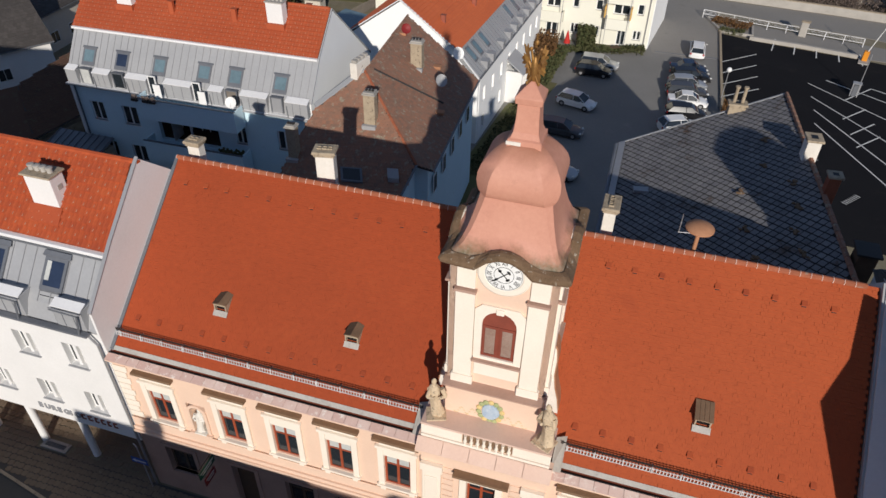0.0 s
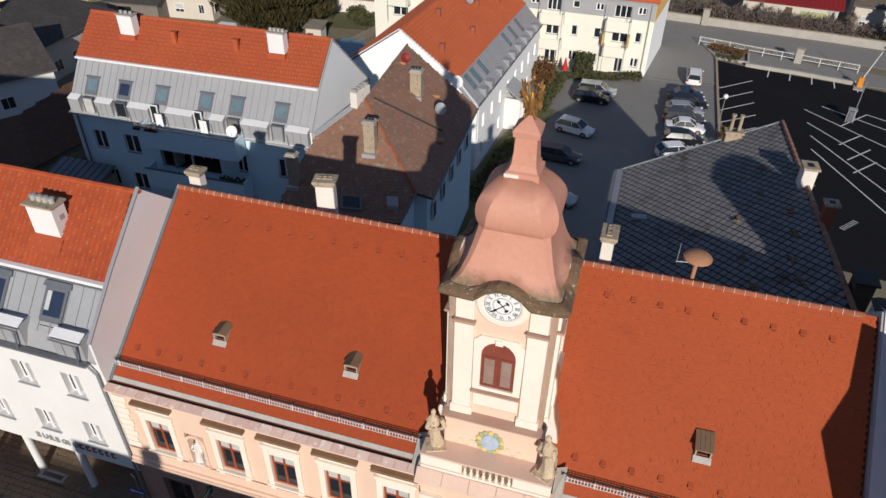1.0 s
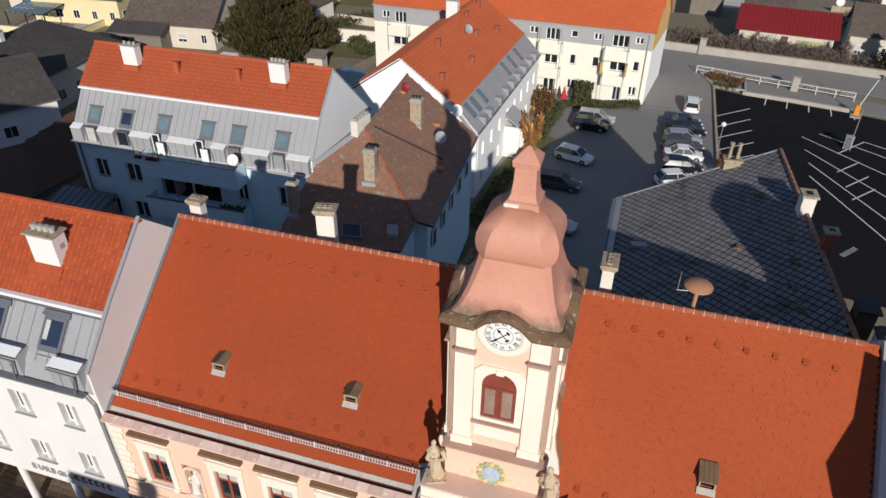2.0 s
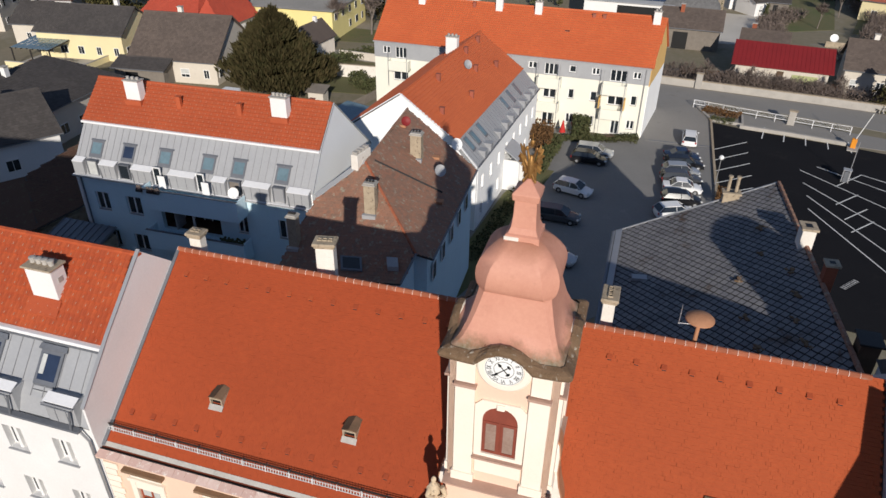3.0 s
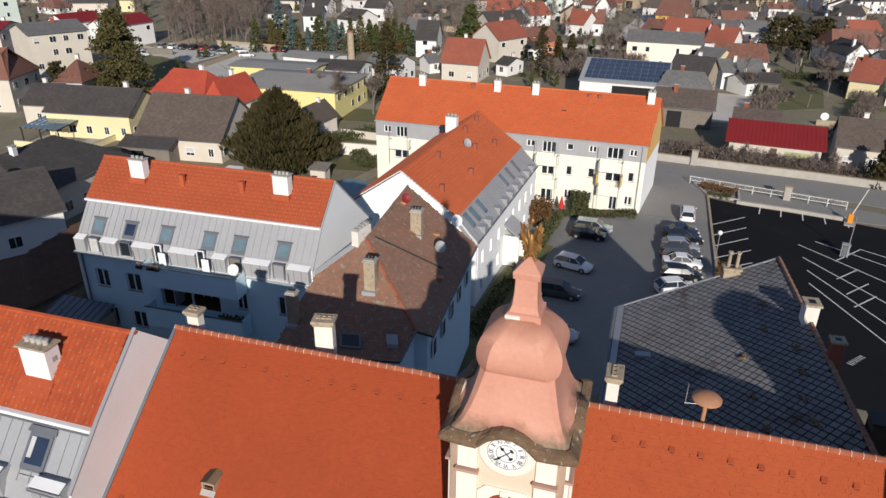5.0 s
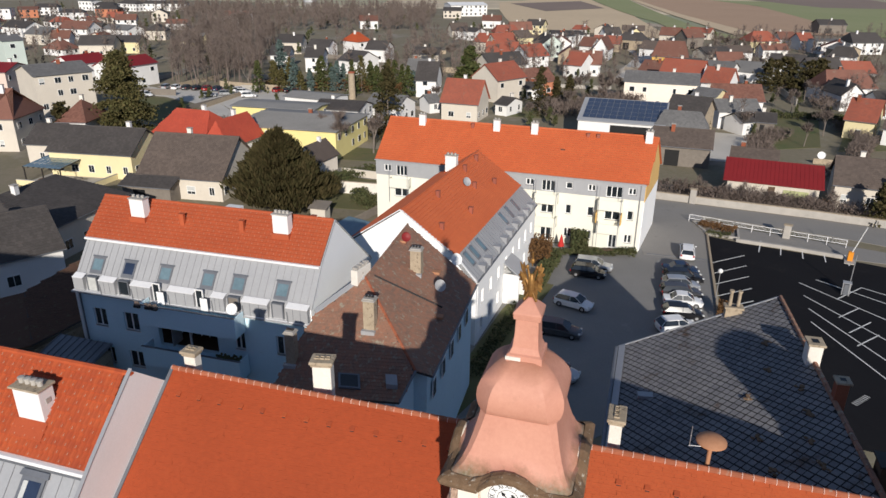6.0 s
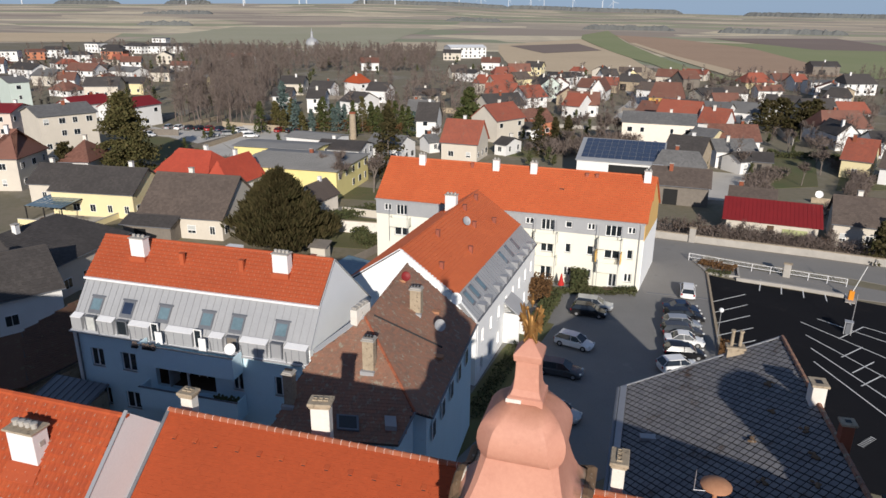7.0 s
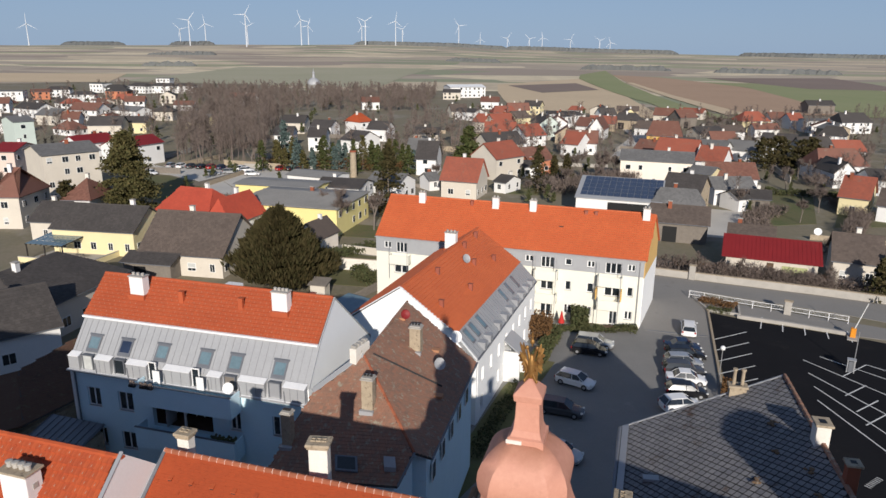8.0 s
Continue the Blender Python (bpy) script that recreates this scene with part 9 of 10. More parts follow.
for x in (-0.6, 0.55):
    for y in (-0.38, 0.33):
        part("leg", boxes((x, x + 0.06, y, y + 0.06, 0, 0.7)), "wood_grey", tb)

# red sheet roof shed and its wall by the street
shed = thing("red_shed", 52.4, 106.3, 0, -22, "long low shed with a dark red sheet roof", "shed")
part("walls_block", solid([(-6.6, -2.3, 0), (-6.6, -2.3, 2.7), (-6.6, 2.5, 4.9), (-6.6, 2.5, 0)], (13.2, 0, 0)), "beige", shed)
part("roof_slope", solid([(-7.3, -2.8, 2.6), (7.2, -2.8, 2.6), (7.2, 2.6, 5.05), (-7.3, 2.6, 5.05)], (0, 0, 0.1)), "sheet_red", shed)
for i in range(24):
    u = -7.2 + i * 0.61
    part("seam", solid([(u, -2.8, 2.7), (u, 2.6, 5.15), (u, 2.6, 5.19), (u, -2.8, 2.74)], (0.04, 0, 0)), "sheet_red", shed)
part("shed_door", boxes((-0.6, 0.4, -2.33, -2.3, 0.05, 2.2)), "wood_dark", shed)
part("bench_front", boxes((1.6, 5.2, -2.34, -2.3, 0.6, 1.9)), "arms_green", shed, "faded green boards")
dish(shed, 6.6, 4.2, 6.4, 0.6, 0)

# garden behind the pale blue house
run_wall("garden_wall", [(-24.5, 107.6), (-9.6, 104.6)], 1.9, 0.3, "white_old", "long whitewashed garden wall", "wall", "stone_old")
sheet("lawn", [(-22, 107), (-9.8, 104.2), (-9.6, 97), (-20, 99)], 0.05, "grass", "green garden lawn below the white wall", "lawn", 0.04)
sheet("lawn", [(-24, 118), (-9.0, 112), (-9.4, 105.4), (-24, 108.4)], 0.05, "grass", "grassy terrace behind the white wall", "lawn", 0.04)
run_wall("garden_wall", [(-17.5, 116.0), (-8.5, 112.6)], 1.3, 0.25, "beige", "pale garden wall panels", "wall")
ct = thing("cottage", -22.2, 117.6, 0, -22, "small cream gabled outbuilding with a dark roof", "house")
part("walls_block", solid([(-2.4, -3.2, 0), (2.4, -3.2, 0), (2.4, -3.2, 3.0), (0, -3.2, 5.2), (-2.4, -3.2, 3.0)], (0, 6.4, 0)), "cream", ct)
for sd in (-1, 1):
    part("roof_slope", solid([(sd * 2.8, -3.5, 2.65), (sd * 2.8, 3.5, 2.65), (0, 3.5, 5.25), (0, -3.5, 5.25)], (0, 0, 0.14)), "tile_taupe", ct)
part("chimney", boxes((-0.3, 0.3, 1.0, 1.6, 4.6, 6.0), bevel=0.02), "white", ct)
fn = thing("picket_fence", -12.6, 90.3, 0, 61, "grey weathered picket fence in a garden", "fence")
for i in range(38):
    part("picket", box(bmesh.new(), i * 0.2, i * 0.2 + 0.11, -0.02, 0.02, 0.05, 1.35), "wood_grey", fn)
part("rail", boxes((0, 7.6, 0.021, 0.06, 0.4, 0.48), (0, 7.6, 0.021, 0.06, 1.0, 1.08)), "wood_grey", fn)
gh = thing("glasshouse", -11.4, 83.6, 0, -35, "low shed with a blue translucent sheet roof", "shed")
part("walls_block", boxes((-2.6, 2.6, -1.9, 1.9, 0, 2.3)), "white_old", gh)
part("roof_sheet", solid([(-2.8, -2.1, 2.32), (2.8, -2.1, 2.32), (2.8, 2.1, 2.75), (-2.8, 2.1, 2.75)], (0, 0, 0.06)), "glass_sky", gh)
sh = thing("garden_shed", -17.4, 93.0, 0, -14, "small pale wooden garden shed", "shed")
part("walls_block", boxes((-1.1, 1.1, -0.9, 0.9, 0, 2.0)), "beige", sh)
part("roof_slope", solid([(-1.4, -1.2, 2.0), (1.4, -1.2, 2.0), (1.4, 1.2, 2.5), (-1.4, 1.2, 2.5)], (0, 0, 0.08)), "wood_grey", sh)

# blue-grey sheet shed beside the pale blue house
e = thing("sheet_shed", -28.1, 46.1, 0, -17, "low shed with a blue-grey ribbed sheet roof", "shed")
part("walls_block", boxes((-2.2, 2.3, -1.1, 1.1, 0, 6.0)), "stone_old", e)
part("roof_slope", solid([(-2.5, -1.5, 5.9), (2.5, -1.5, 5.9), (2.5, 1.2, 6.55), (-2.5, 1.2, 6.55)], (0, 0, 0.08)), "zinc_dark", e)
for i in range(9):
    u = -2.45 + i * 0.6
    part("rib", solid([(u, -1.5, 5.98), (u, 1.2, 6.63), (u, 1.2, 6.69), (u, -1.5, 6.04)], (0.05, 0, 0)), "zinc_dark", e)

# long mossy roof beside the pale blue house
mh = thing("mossy_outbuilding", 0, 0, 0, 0, "old outbuilding with a long mossy brown tile roof", "outbuilding")
P1, P2, P3, P4 = Vector((-36.46, 54.3, 7.6)), Vector((-34.0, 63.2, 7.6)), Vector((-30.0, 55.4, 5.2)), Vector((-33.05, 48.6, 5.2))
pn = (P3 - P4).cross(P2 - P4)
P1.z = P4.z - (pn.x * (P1.x - P4.x) + pn.y * (P1.y - P4.y)) / pn.z
part("roof", solid([P4[:], P3[:], P2[:], P1[:]], (0, 0, -0.15)), "tile_dark", mh)
roof_tris("roof_tiles", P4, P3, P2, P1, 0.28, 0.26, "tile_moss", mh, 71, "brown clay tiles with moss and lichen")
Q1, Q2 = Vector((-41.5, 53.6, 6.0)), Vector((-38.0, 47.2, 4.4))
part("roof", solid([P4[:], P1[:], Q1[:], Q2[:]], (0, 0, -0.15)), "tile_moss", mh)
part("walls_block", solid([(-33.6, 49.6, 0), (-30.8, 55.6, 0), (-34.4, 62.0, 0), (-36.6, 55.0, 0), (-41.0, 53.4, 0), (-38.0, 47.8, 0)], (0, 0, 4.2)), "stone_old", mh)
for q in (0.2, 0.5, 0.8):
    p = P4.lerp(P3, q)
    part("arch", ball(bmesh.new(), (p.x - 0.3, p.y - 0.2, 2.6), 0.9, 0.5, 1.3, 10), "black", mh, "dark round-arched opening")

# white chapel with a domed roof and the tall works chimney
ch = thing("chapel", -102, 556, land(-102, 556), 0, "small pale grey domed chapel among bare trees", "chapel")
part("drum", tube(bmesh.new(), (0, 0, 0), (0, 0, 7), 5, 5, 12), "roof_pale", ch)
bm = rings(bmesh.new(), [[(r * math.cos(k * 0.5236), r * math.sin(k * 0.5236), z) for k in range(12)] for z, r in ((7, 5.2), (9, 4.8), (10.6, 3.6), (11.6, 2.0), (12.2, 1.1), (15.0, 0.9), (15.6, 1.1), (17.0, 0.3), (19.5, 0.05))])
part("dome", bm, "zinc", ch)
st = thing("works_chimney", -24.8, 189.0, 0, 0, "free-standing yellowish brick chimney stack", "chimney")
part("shaft", tube(bmesh.new(), (0, 0, 0), (0, 0, 6.9), 0.95, 0.82, 12), "stone_old", st)
part("rim", tube(bmesh.new(), (0, 0, 6.9), (0, 0, 7.3), 0.95, 0.95, 12), "brick", st)

# far parking place, lawns and lanes
sheet("parking_place", [(-84, 206), (-46, 201), (-39, 182), (-50, 168), (-60, 184), (-72, 194)], 0.05, "gravel_pale", "pale gravelled parking place", "car park", 0.05)
sheet("lane", [(-130, 240), (-88, 194), (-76, 190), (-65, 181), (-55, 165), (-54, 150), (-50, 150), (-50, 167), (-60, 184), (-86, 206), (-126, 246)], 0.04, "gravel_pale", "curving pale lane", "road", 0.05)
sheet("lawn", [(-86, 186), (-80, 189), (-75, 188), (-66, 180), (-57, 166), (-56, 157), (-64, 155), (-76, 164)], 0.06, "grass", "green lawn beside the lane", "lawn", 0.05)
sheet("lawn", [(60, 136), (70, 157), (81, 170), (90, 166), (77, 139)], 0.06, "grass", "garden lawn with worn patches", "lawn", 0.05)
sheet("lawn", [(79, 136), (90, 154), (98, 150), (92, 137)], 0.06, "grass", "green garden lawn", "lawn", 0.05)
sheet("lawn", [(-28, 128), (-8, 124), (-6, 132), (-26, 138)], 0.05, "grass", "narrow lawn behind the block", "lawn", 0.04)
sheet("lawn", [(14, 168), (24, 166), (26, 178), (16, 182)], 0.05, "grass", "small green yard", "lawn", 0.04)
sheet("lane", [(56, 232), (60, 232), (84, 290), (88, 330), (82, 330), (78, 292)], 0.05, "gravel_pale", "pale village street", "road", 0.05)
sheet("courtyard", [(50, 128), (60, 126), (66, 150), (56, 154)], 0.05, "gravel_pale", "bare concrete courtyard", "yard", 0.04)
far_paints = ["car_white", "car_silver", "car_blue", "car_red", "car_black", "car_grey"]
fl = {"car_white": "white", "car_silver": "silver", "car_blue": "dark blue", "car_red": "red", "car_black": "black", "car_grey": "grey"}
for i in range(8):
    pc = far_paints[(i * 5 + 1) % 6]
    car(-80 + 3.1 * i, 202.5 - 0.5 * i, 80, pc, "hatch", f"{fl[pc]} car on the distant parking place", 0.05, "distant parked cars")
for x, y, dg, pc in ((-60, 193, 20, "car_silver"), (-56, 196, 10, "car_white"), (-53, 190, 10, "car_white"), (-64, 190, 15, "car_silver"), (-81, 190, -30, "car_white"), (-47, 199, 70, "car_red"), (-44, 199, 70, "car_black"), (-41, 198, 70, "car_red")):
    car(x, y, dg, pc, "hatch", f"{fl[pc]} car on the distant parking place", 0.05, "distant parked cars")


def drape(name, pts, material, label, lift):
    """A field laid over the land: a strip between two border lines of equal length."""
    left, right = pts
    verts_, faces_ = [], []
    n, k = 24, 6
    for i in range(n + 1):
        def along(line):
            t = i / n * (len(line) - 1)
            j = min(int(t), len(line) - 2)
            return Vector(line[j]).lerp(Vector(line[j + 1]), smooth(t - j) * 0.3 + (t - j) * 0.7)
        p, q = along(left), along(right)
        for j in range(k + 1):
            g = p.lerp(q, j / k)
            verts_.append((g.x, g.y, land(g.x, g.y) + lift))
    for i in range(n):
        for j in range(k):
            a_ = i * (k + 1) + j
            faces_.append((a_, a_ + 1, a_ + k + 2, a_ + k + 1))
    ob = part(name, (verts_, faces_), material, None, label)
    return tagged(ob, category="field", kind="structure")


M["field_green"] = mat("field_green", (0.25, 0.275, 0.12), (0.30, 0.30, 0.15), 0.95, 0.01, 0.2, 0.0)
M["field_brown"] = mat("field_brown", (0.47, 0.315, 0.205), (0.40, 0.265, 0.17), 0.95, 0.01, 0.2, 0.0)
M["field_tan"] = mat("field_tan", (0.66, 0.51, 0.33), (0.56, 0.43, 0.28), 0.95, 0.008, 0.2, 0.0)
M["field_dull"] = mat("field_dull", (0.36, 0.345, 0.225), (0.42, 0.385, 0.27), 0.95, 0.008, 0.15, 0.0)
M["field_dark"] = mat("field_dark", (0.26, 0.195, 0.155), (0.215, 0.16, 0.13), 0.95, 0.01, 0.2, 0.0)
drape("field", (((165, 877), (150, 700), (140, 540), (116, 365)), ((54, 724), (45, 600), (42, 500), (42, 430))), "field_tan", "pale tan stubble field", 0.16)
drape("field", (((141, 763), (139, 637)), ((63, 704), (81, 587))), "field_dark", "dark bare patch in the stubble", 0.26)
drape("field", (((260, 1158), (235, 1001), (198, 786), (170, 585), (152, 432), (156, 370)), ((190, 1000), (165, 877), (143, 604), (139, 520), (139, 476), (127, 376))), "field_green", "curved strip of green winter crop", 0.32)
drape("field", (((284, 930), (300, 760), (292, 650), (262, 520), (225, 395)), ((235, 1001), (204, 800), (188, 640), (172, 500), (166, 392))), "field_brown", "reddish brown ploughed field", 0.22)
drape("field", (((207, 786), (182, 560), (172, 396)), ((200, 786), (171, 540), (157, 392))), "field_tan", "narrow tan stubble strip", 0.36)
drape("field", (((420, 760), (400, 620), (336, 500), (300, 372)), ((293, 815), (298, 700), (268, 560), (228, 385))), "field_green", "broad green field", 0.24)
drape("field", (((520, 960), (480, 800), (435, 660)), ((340, 930), (345, 800), (350, 680))), "field_dark", "dark ploughed field", 0.27)
drape("field", (((-60, 640), (-50, 900), (-20, 1150)), ((-330, 720), (-330, 950), (-330, 1150))), "field_dull", "pale dull green field behind the wood", 0.29)
drape("field", (((-330, 700), (-400, 900)), ((-620, 640), (-700, 860))), "field_tan", "pale tan field strip", 0.26)


# ---------------------------------------------------------------- trees
def leaf_cloud(spots_, size, rnd, flat=0.0):
    """Many small leaf or needle tufts: one folded pair of triangles at each spot."""
    vs_, fs_ = [], []
    for p in spots_:
        a_ = Vector((rnd.gauss(0, 1), rnd.gauss(0, 1), rnd.gauss(0, 1 - flat))).normalized()
        b_ = a_.cross(Vector((rnd.gauss(0, 1), rnd.gauss(0, 1), rnd.gauss(0, 1)))).normalized()
        s = size * rnd.uniform(0.6, 1.4)
        k = len(vs_)
        p = Vector(p)
        vs_ += [(p - a_ * s)[:], (p + b_ * s * 0.55)[:], (p + a_ * s)[:], (p - b_ * s * 0.55 + Vector((0, 0, s * 0.2)))[:]]
        fs_ += [(k, k + 1, k + 2), (k, k + 2, k + 3)]
    return vs_, fs_


def conifer(x, y, h, r, material="needles", seed=1, n=1400, wide=False, label="dark evergreen conifer", size=0.28):
    rnd = random.Random(seed)
    e = thing("conifer", x, y, land(x, y), rnd.uniform(0, 360), label, "tree")
    part("trunk", tube(bmesh.new(), (0, 0, 0), (0, 0, h * 0.92), 0.035 * h * 0.5, 0.03, 8), "bark", e)
    spots_ = []
    nb = 15 if wide else 26
    for i in range(nb * (3 if wide else 4)):
        t = rnd.random() ** 0.85
        ang = rnd.uniform(0, 6.283)
        reach = r * ((1 - t) ** 0.8 * 0.95 + 0.05) * rnd.uniform(0.72, 1.12)
        if wide:
            reach = r * (1.0 - 0.88 * max(0.0, t - 0.1) ** 1.15) * rnd.uniform(0.78, 1.1)
        z = h * (0.06 + 0.92 * t)
        per = n // (nb * (3 if wide else 4))
        for _ in range(max(4, per)):
            q = rnd.random() ** 0.5
            wob = 0.10 * r * (1.2 - 0.5 * t)
            spots_.append((reach * q * math.cos(ang) + rnd.gauss(0, wob), reach * q * math.sin(ang) + rnd.gauss(0, wob), z - (0.0 if wide else 0.16 * reach * q) + (0.25 * reach * q if wide else 0) + rnd.gauss(0, 0.02 * h)))
    part("crown", leaf_cloud(spots_, size, rnd, 0.3), material, e)
    return e


def bare_tree(x, y, h, seed, label="bare deciduous tree with fine twigs", spread=0.42, twig=0.05, blades=420):
    rnd = random.Random(seed)
    e = thing("bare_tree", x, y, land(x, y), 0, label, "tree")
    bm = bmesh.new()
    tips = []

    def limb(p, way, ln, r, depth):
        q = p + way * ln
        tube(bm, p, q, r, r * 0.6, 5)
        if depth == 0:
            tips.append((p, q, way))
            return
        for _ in range(3):
            w_ = (way + Vector((rnd.gauss(0, spread), rnd.gauss(0, spread), rnd.gauss(0.12, 0.2)))).normalized()
            limb(p.lerp(q, rnd.uniform(0.6, 1.0)), w_, ln * rnd.uniform(0.6, 0.8), r * 0.55, depth - 1)
    limb(Vector((0, 0, 0)), Vector((rnd.gauss(0, 0.05), rnd.gauss(0, 0.05), 1)).normalized(), h * 0.3, h * 0.018, 3)
    part("trunk", bm, "bark", e)
    vs_, fs_ = [], []
    for _ in range(blades):
        p, q, way = rnd.choice(tips)
        s = p.lerp(q, rnd.random())
        w_ = (way + Vector((rnd.gauss(0, 0.7), rnd.gauss(0, 0.7), rnd.gauss(0.1, 0.5)))).normalized() * h * rnd.uniform(0.06, 0.16)
        sd = w_.cross(Vector((rnd.gauss(0, 1), rnd.gauss(0, 1), 1))).normalized() * twig
        k = len(vs_)
        vs_ += [(s - sd)[:], (s + sd)[:], (s + w_)[:]]
        fs_.append((k, k + 1, k + 2))
    part("crown", (vs_, fs_), "twigs", e)
    return e


def hedge_row(name, pts, h, w, material, label, per=120, size=0.16, seed=5, category="hedge", twiggy=False):
    """A hedge or thicket along a line of points."""
    rnd = random.Random(seed)
    vs_, fs_, spots_ = [], [], []
    for (x0, y0), (x1, y1) in zip(pts, pts[1:]):
        ln = math.hypot(x1 - x0, y1 - y0)
        side = Vector((-(y1 - y0), x1 - x0, 0)) / max(ln, 0.01)
        for _ in range(int(ln * per)):
            t = rnd.random()
            lump = 0.75 + 0.35 * noise.noise(Vector((x0 + (x1 - x0) * t, y0 + (y1 - y0) * t, seed)) * 0.6)
            c = Vector((x0 + (x1 - x0) * t, y0 + (y1 - y0) * t, 0)) + side * rnd.uniform(-w / 2, w / 2)
            c.z = land(c.x, c.y) + h * lump * rnd.random() ** 0.6
            spots_.append(c)
    if twiggy:
        for s in spots_:
            w_ = Vector((rnd.gauss(0, 0.5), rnd.gauss(0, 0.5), rnd.uniform(0.3, 1.2))) * size * 5
            sd = w_.cross(Vector((rnd.gauss(0, 1), rnd.gauss(0, 1), 0.3))).normalized() * size * 0.35
            k = len(vs_)
            vs_ += [(s - sd)[:], (s + sd)[:], (s + w_)[:]]
            fs_.append((k, k + 1, k + 2))
    else:
        vs_, fs_ = leaf_cloud(spots_, size, rnd)
    ob = part(name, (vs_, fs_), material, None, label)
    return tagged(ob, category=category, kind="stuff")


def yew(x, y, h, r, seed, n):
    """A broad old yew: low wide skirts and tiers of dark sprays that point up and outwards."""
    rnd = random.Random(seed)
    e = thing("yew_tree", x, y, land(x, y), 0, "huge dark spreading yew with dense ascending sprays", "tree")
    part("trunk", tube(bmesh.new(), (0, 0, 0), (0, 0, h * 0.4), 0.4, 0.2, 8), "bark", e)
    vs_, fs_ = [], []
    boughs = [(rnd.uniform(0, 6.283), rnd.random() ** 0.9, rnd.uniform(0.82, 1.12)) for _ in range(150)]
    for _ in range(n):
        ang, t, k = rnd.choice(boughs)
        q = rnd.random() ** 0.45
        reach = r * (1.0 - 0.93 * t ** 1.05) * k
        ang += rnd.gauss(0, 0.13)
        out = Vector((math.cos(ang), math.sin(ang), 0))
        p = out * (reach * q) + Vector((0, 0, h * (0.04 + 0.88 * t) + 0.12 * reach * q + rnd.gauss(0, 0.22)))
        way = (out * rnd.uniform(0.2, 0.8) + Vector((rnd.gauss(0, 0.25), rnd.gauss(0, 0.25), rnd.uniform(0.6, 1.3)))).normalized()
        sd = way.cross(Vector((rnd.gauss(0, 1), rnd.gauss(0, 1), rnd.gauss(0, 0.4)))).normalized()
        ln = rnd.uniform(0.5, 1.5)
        b = len(vs_)
        vs_ += [(p - sd * 0.03)[:], (p + way * ln * 0.5 + sd * 0.15)[:], (p + way * ln)[:], (p + way * ln * 0.45 - sd * 0.15)[:]]
        fs_ += [(b, b + 1, b + 2), (b, b + 2, b + 3)]
    part("crown", (vs_, fs_), "needles", e)
    return e


yew(-24.2, 98.5, 11.6, 8.9, 3, 60000)
conifer(-67.0, 145.0, 17.0, 8.0, "needles_olive", 6, 20000, False, "broad bronze-green old spruce", 0.3)
conifer(7.6, 213.0, 11.5, 5.0, "needles_green", 61, 4200, False, "large dark garden spruce among the houses", 0.55)
conifer(-77.6, 140.5, 7.5, 3.4, "needles", 16, 2200, True, "rounded dark green garden pine", 0.32)
crnd = random.Random(91)
for i in range(27):
    x, y = -51 + 1.62 * i + crnd.uniform(-0.8, 0.8), 200 + crnd.uniform(-6, 8) - 0.12 * i
    h = crnd.uniform(6.0, 10.5)
    mt = crnd.choice(("needles_olive", "needles_green", "needles_green", "needles_olive", "needles_blue"))
    conifer(x, y, h, h * crnd.uniform(0.22, 0.32), mt, 130 + i, 800, False, "slim spruce in a dense belt of garden conifers", 0.36)
conifer(-47.5, 207, 13.5, 3.4, "needles_blue", 171, 1500, False, "tall blue spruce beside white houses", 0.4)
for i, (x, y, h) in enumerate(((23.5, 171, 12), (31, 174, 9), (28.5, 178, 8))):
    conifer(x, y, h, h * 0.28, "needles", 50 + i, 900, False, "green spruce behind the block", 0.4)
conifer(-11.5, 142.0, 15, 4.6, "needles", 60, 1900, False, "loose tall pine behind the block", 0.4)
for i in range(4):
    conifer(95 + 5.0 * i, 205 + 3 * (i % 2), 9.5, 5.5, "needles", 70 + i, 1300, True, "dark spreading pine in a garden group", 0.45)
conifer(62.6, 93.8, 6.2, 2.4, "needles", 90, 1100, False, "dark conifer beside the street wall", 0.32)
conifer(66.2, 95.0, 6.6, 2.6, "needles", 91, 900, False, "dark conifer beside the street wall", 0.32)
for i, (x, y, h) in enumerate(((-19.5, 128, 12), (-13.5, 131, 11), (-22, 133, 10), (36, 181, 12), (41, 178, 12), (46, 186, 11), (38, 172, 9), (33, 186, 10), (52, 240, 9), (-102, 156, 9), (118, 300, 12), (-5, 250, 11), (3, 262, 10), (-57, 205, 12))):
    bare_tree(x, y, h, 200 + i, twig=0.05 if y < 150 else 0.08, blades=700)
# hedges in the yard and thickets by the street
hedge_row("hedge", [(15.2, 81.3), (24.4, 80.9)], 1.0, 1.2, "hedge", "low clipped green hedge in front of the block", 260, 0.13, 5)
hedge_row("bush", [(17.3, 81.2), (17.8, 84.8)], 3.0, 2.2, "hedge", "tall rounded evergreen bush beside a terrace", 700, 0.16, 6, "bush")
hedge_row("shrubs", [(2.6, 52.5), (5.6, 60.0), (8.4, 66.5)], 0.6, 1.6, "hedge", "low dark shrubs in the grass strip by the wing", 90, 0.13, 81, "shrubs")
hedge_row("hedge", [(10.8, 71.5), (14.4, 80.5)], 1.6, 1.8, "hedge", "green hedge between wing and yard", 300, 0.15, 7)
hedge_row("bush", [(11.6, 77.5), (12.6, 80.8)], 3.6, 2.6, "hedge_rust", "rust-brown winter bush by the wing", 620, 0.15, 8, "bush")
hedge_row("bush", [(29.4, 64.6), (28.6, 62.8)], 2.6, 1.2, "hedge_rust", "russet columnar bush by the car park", 520, 0.12, 9, "bush")
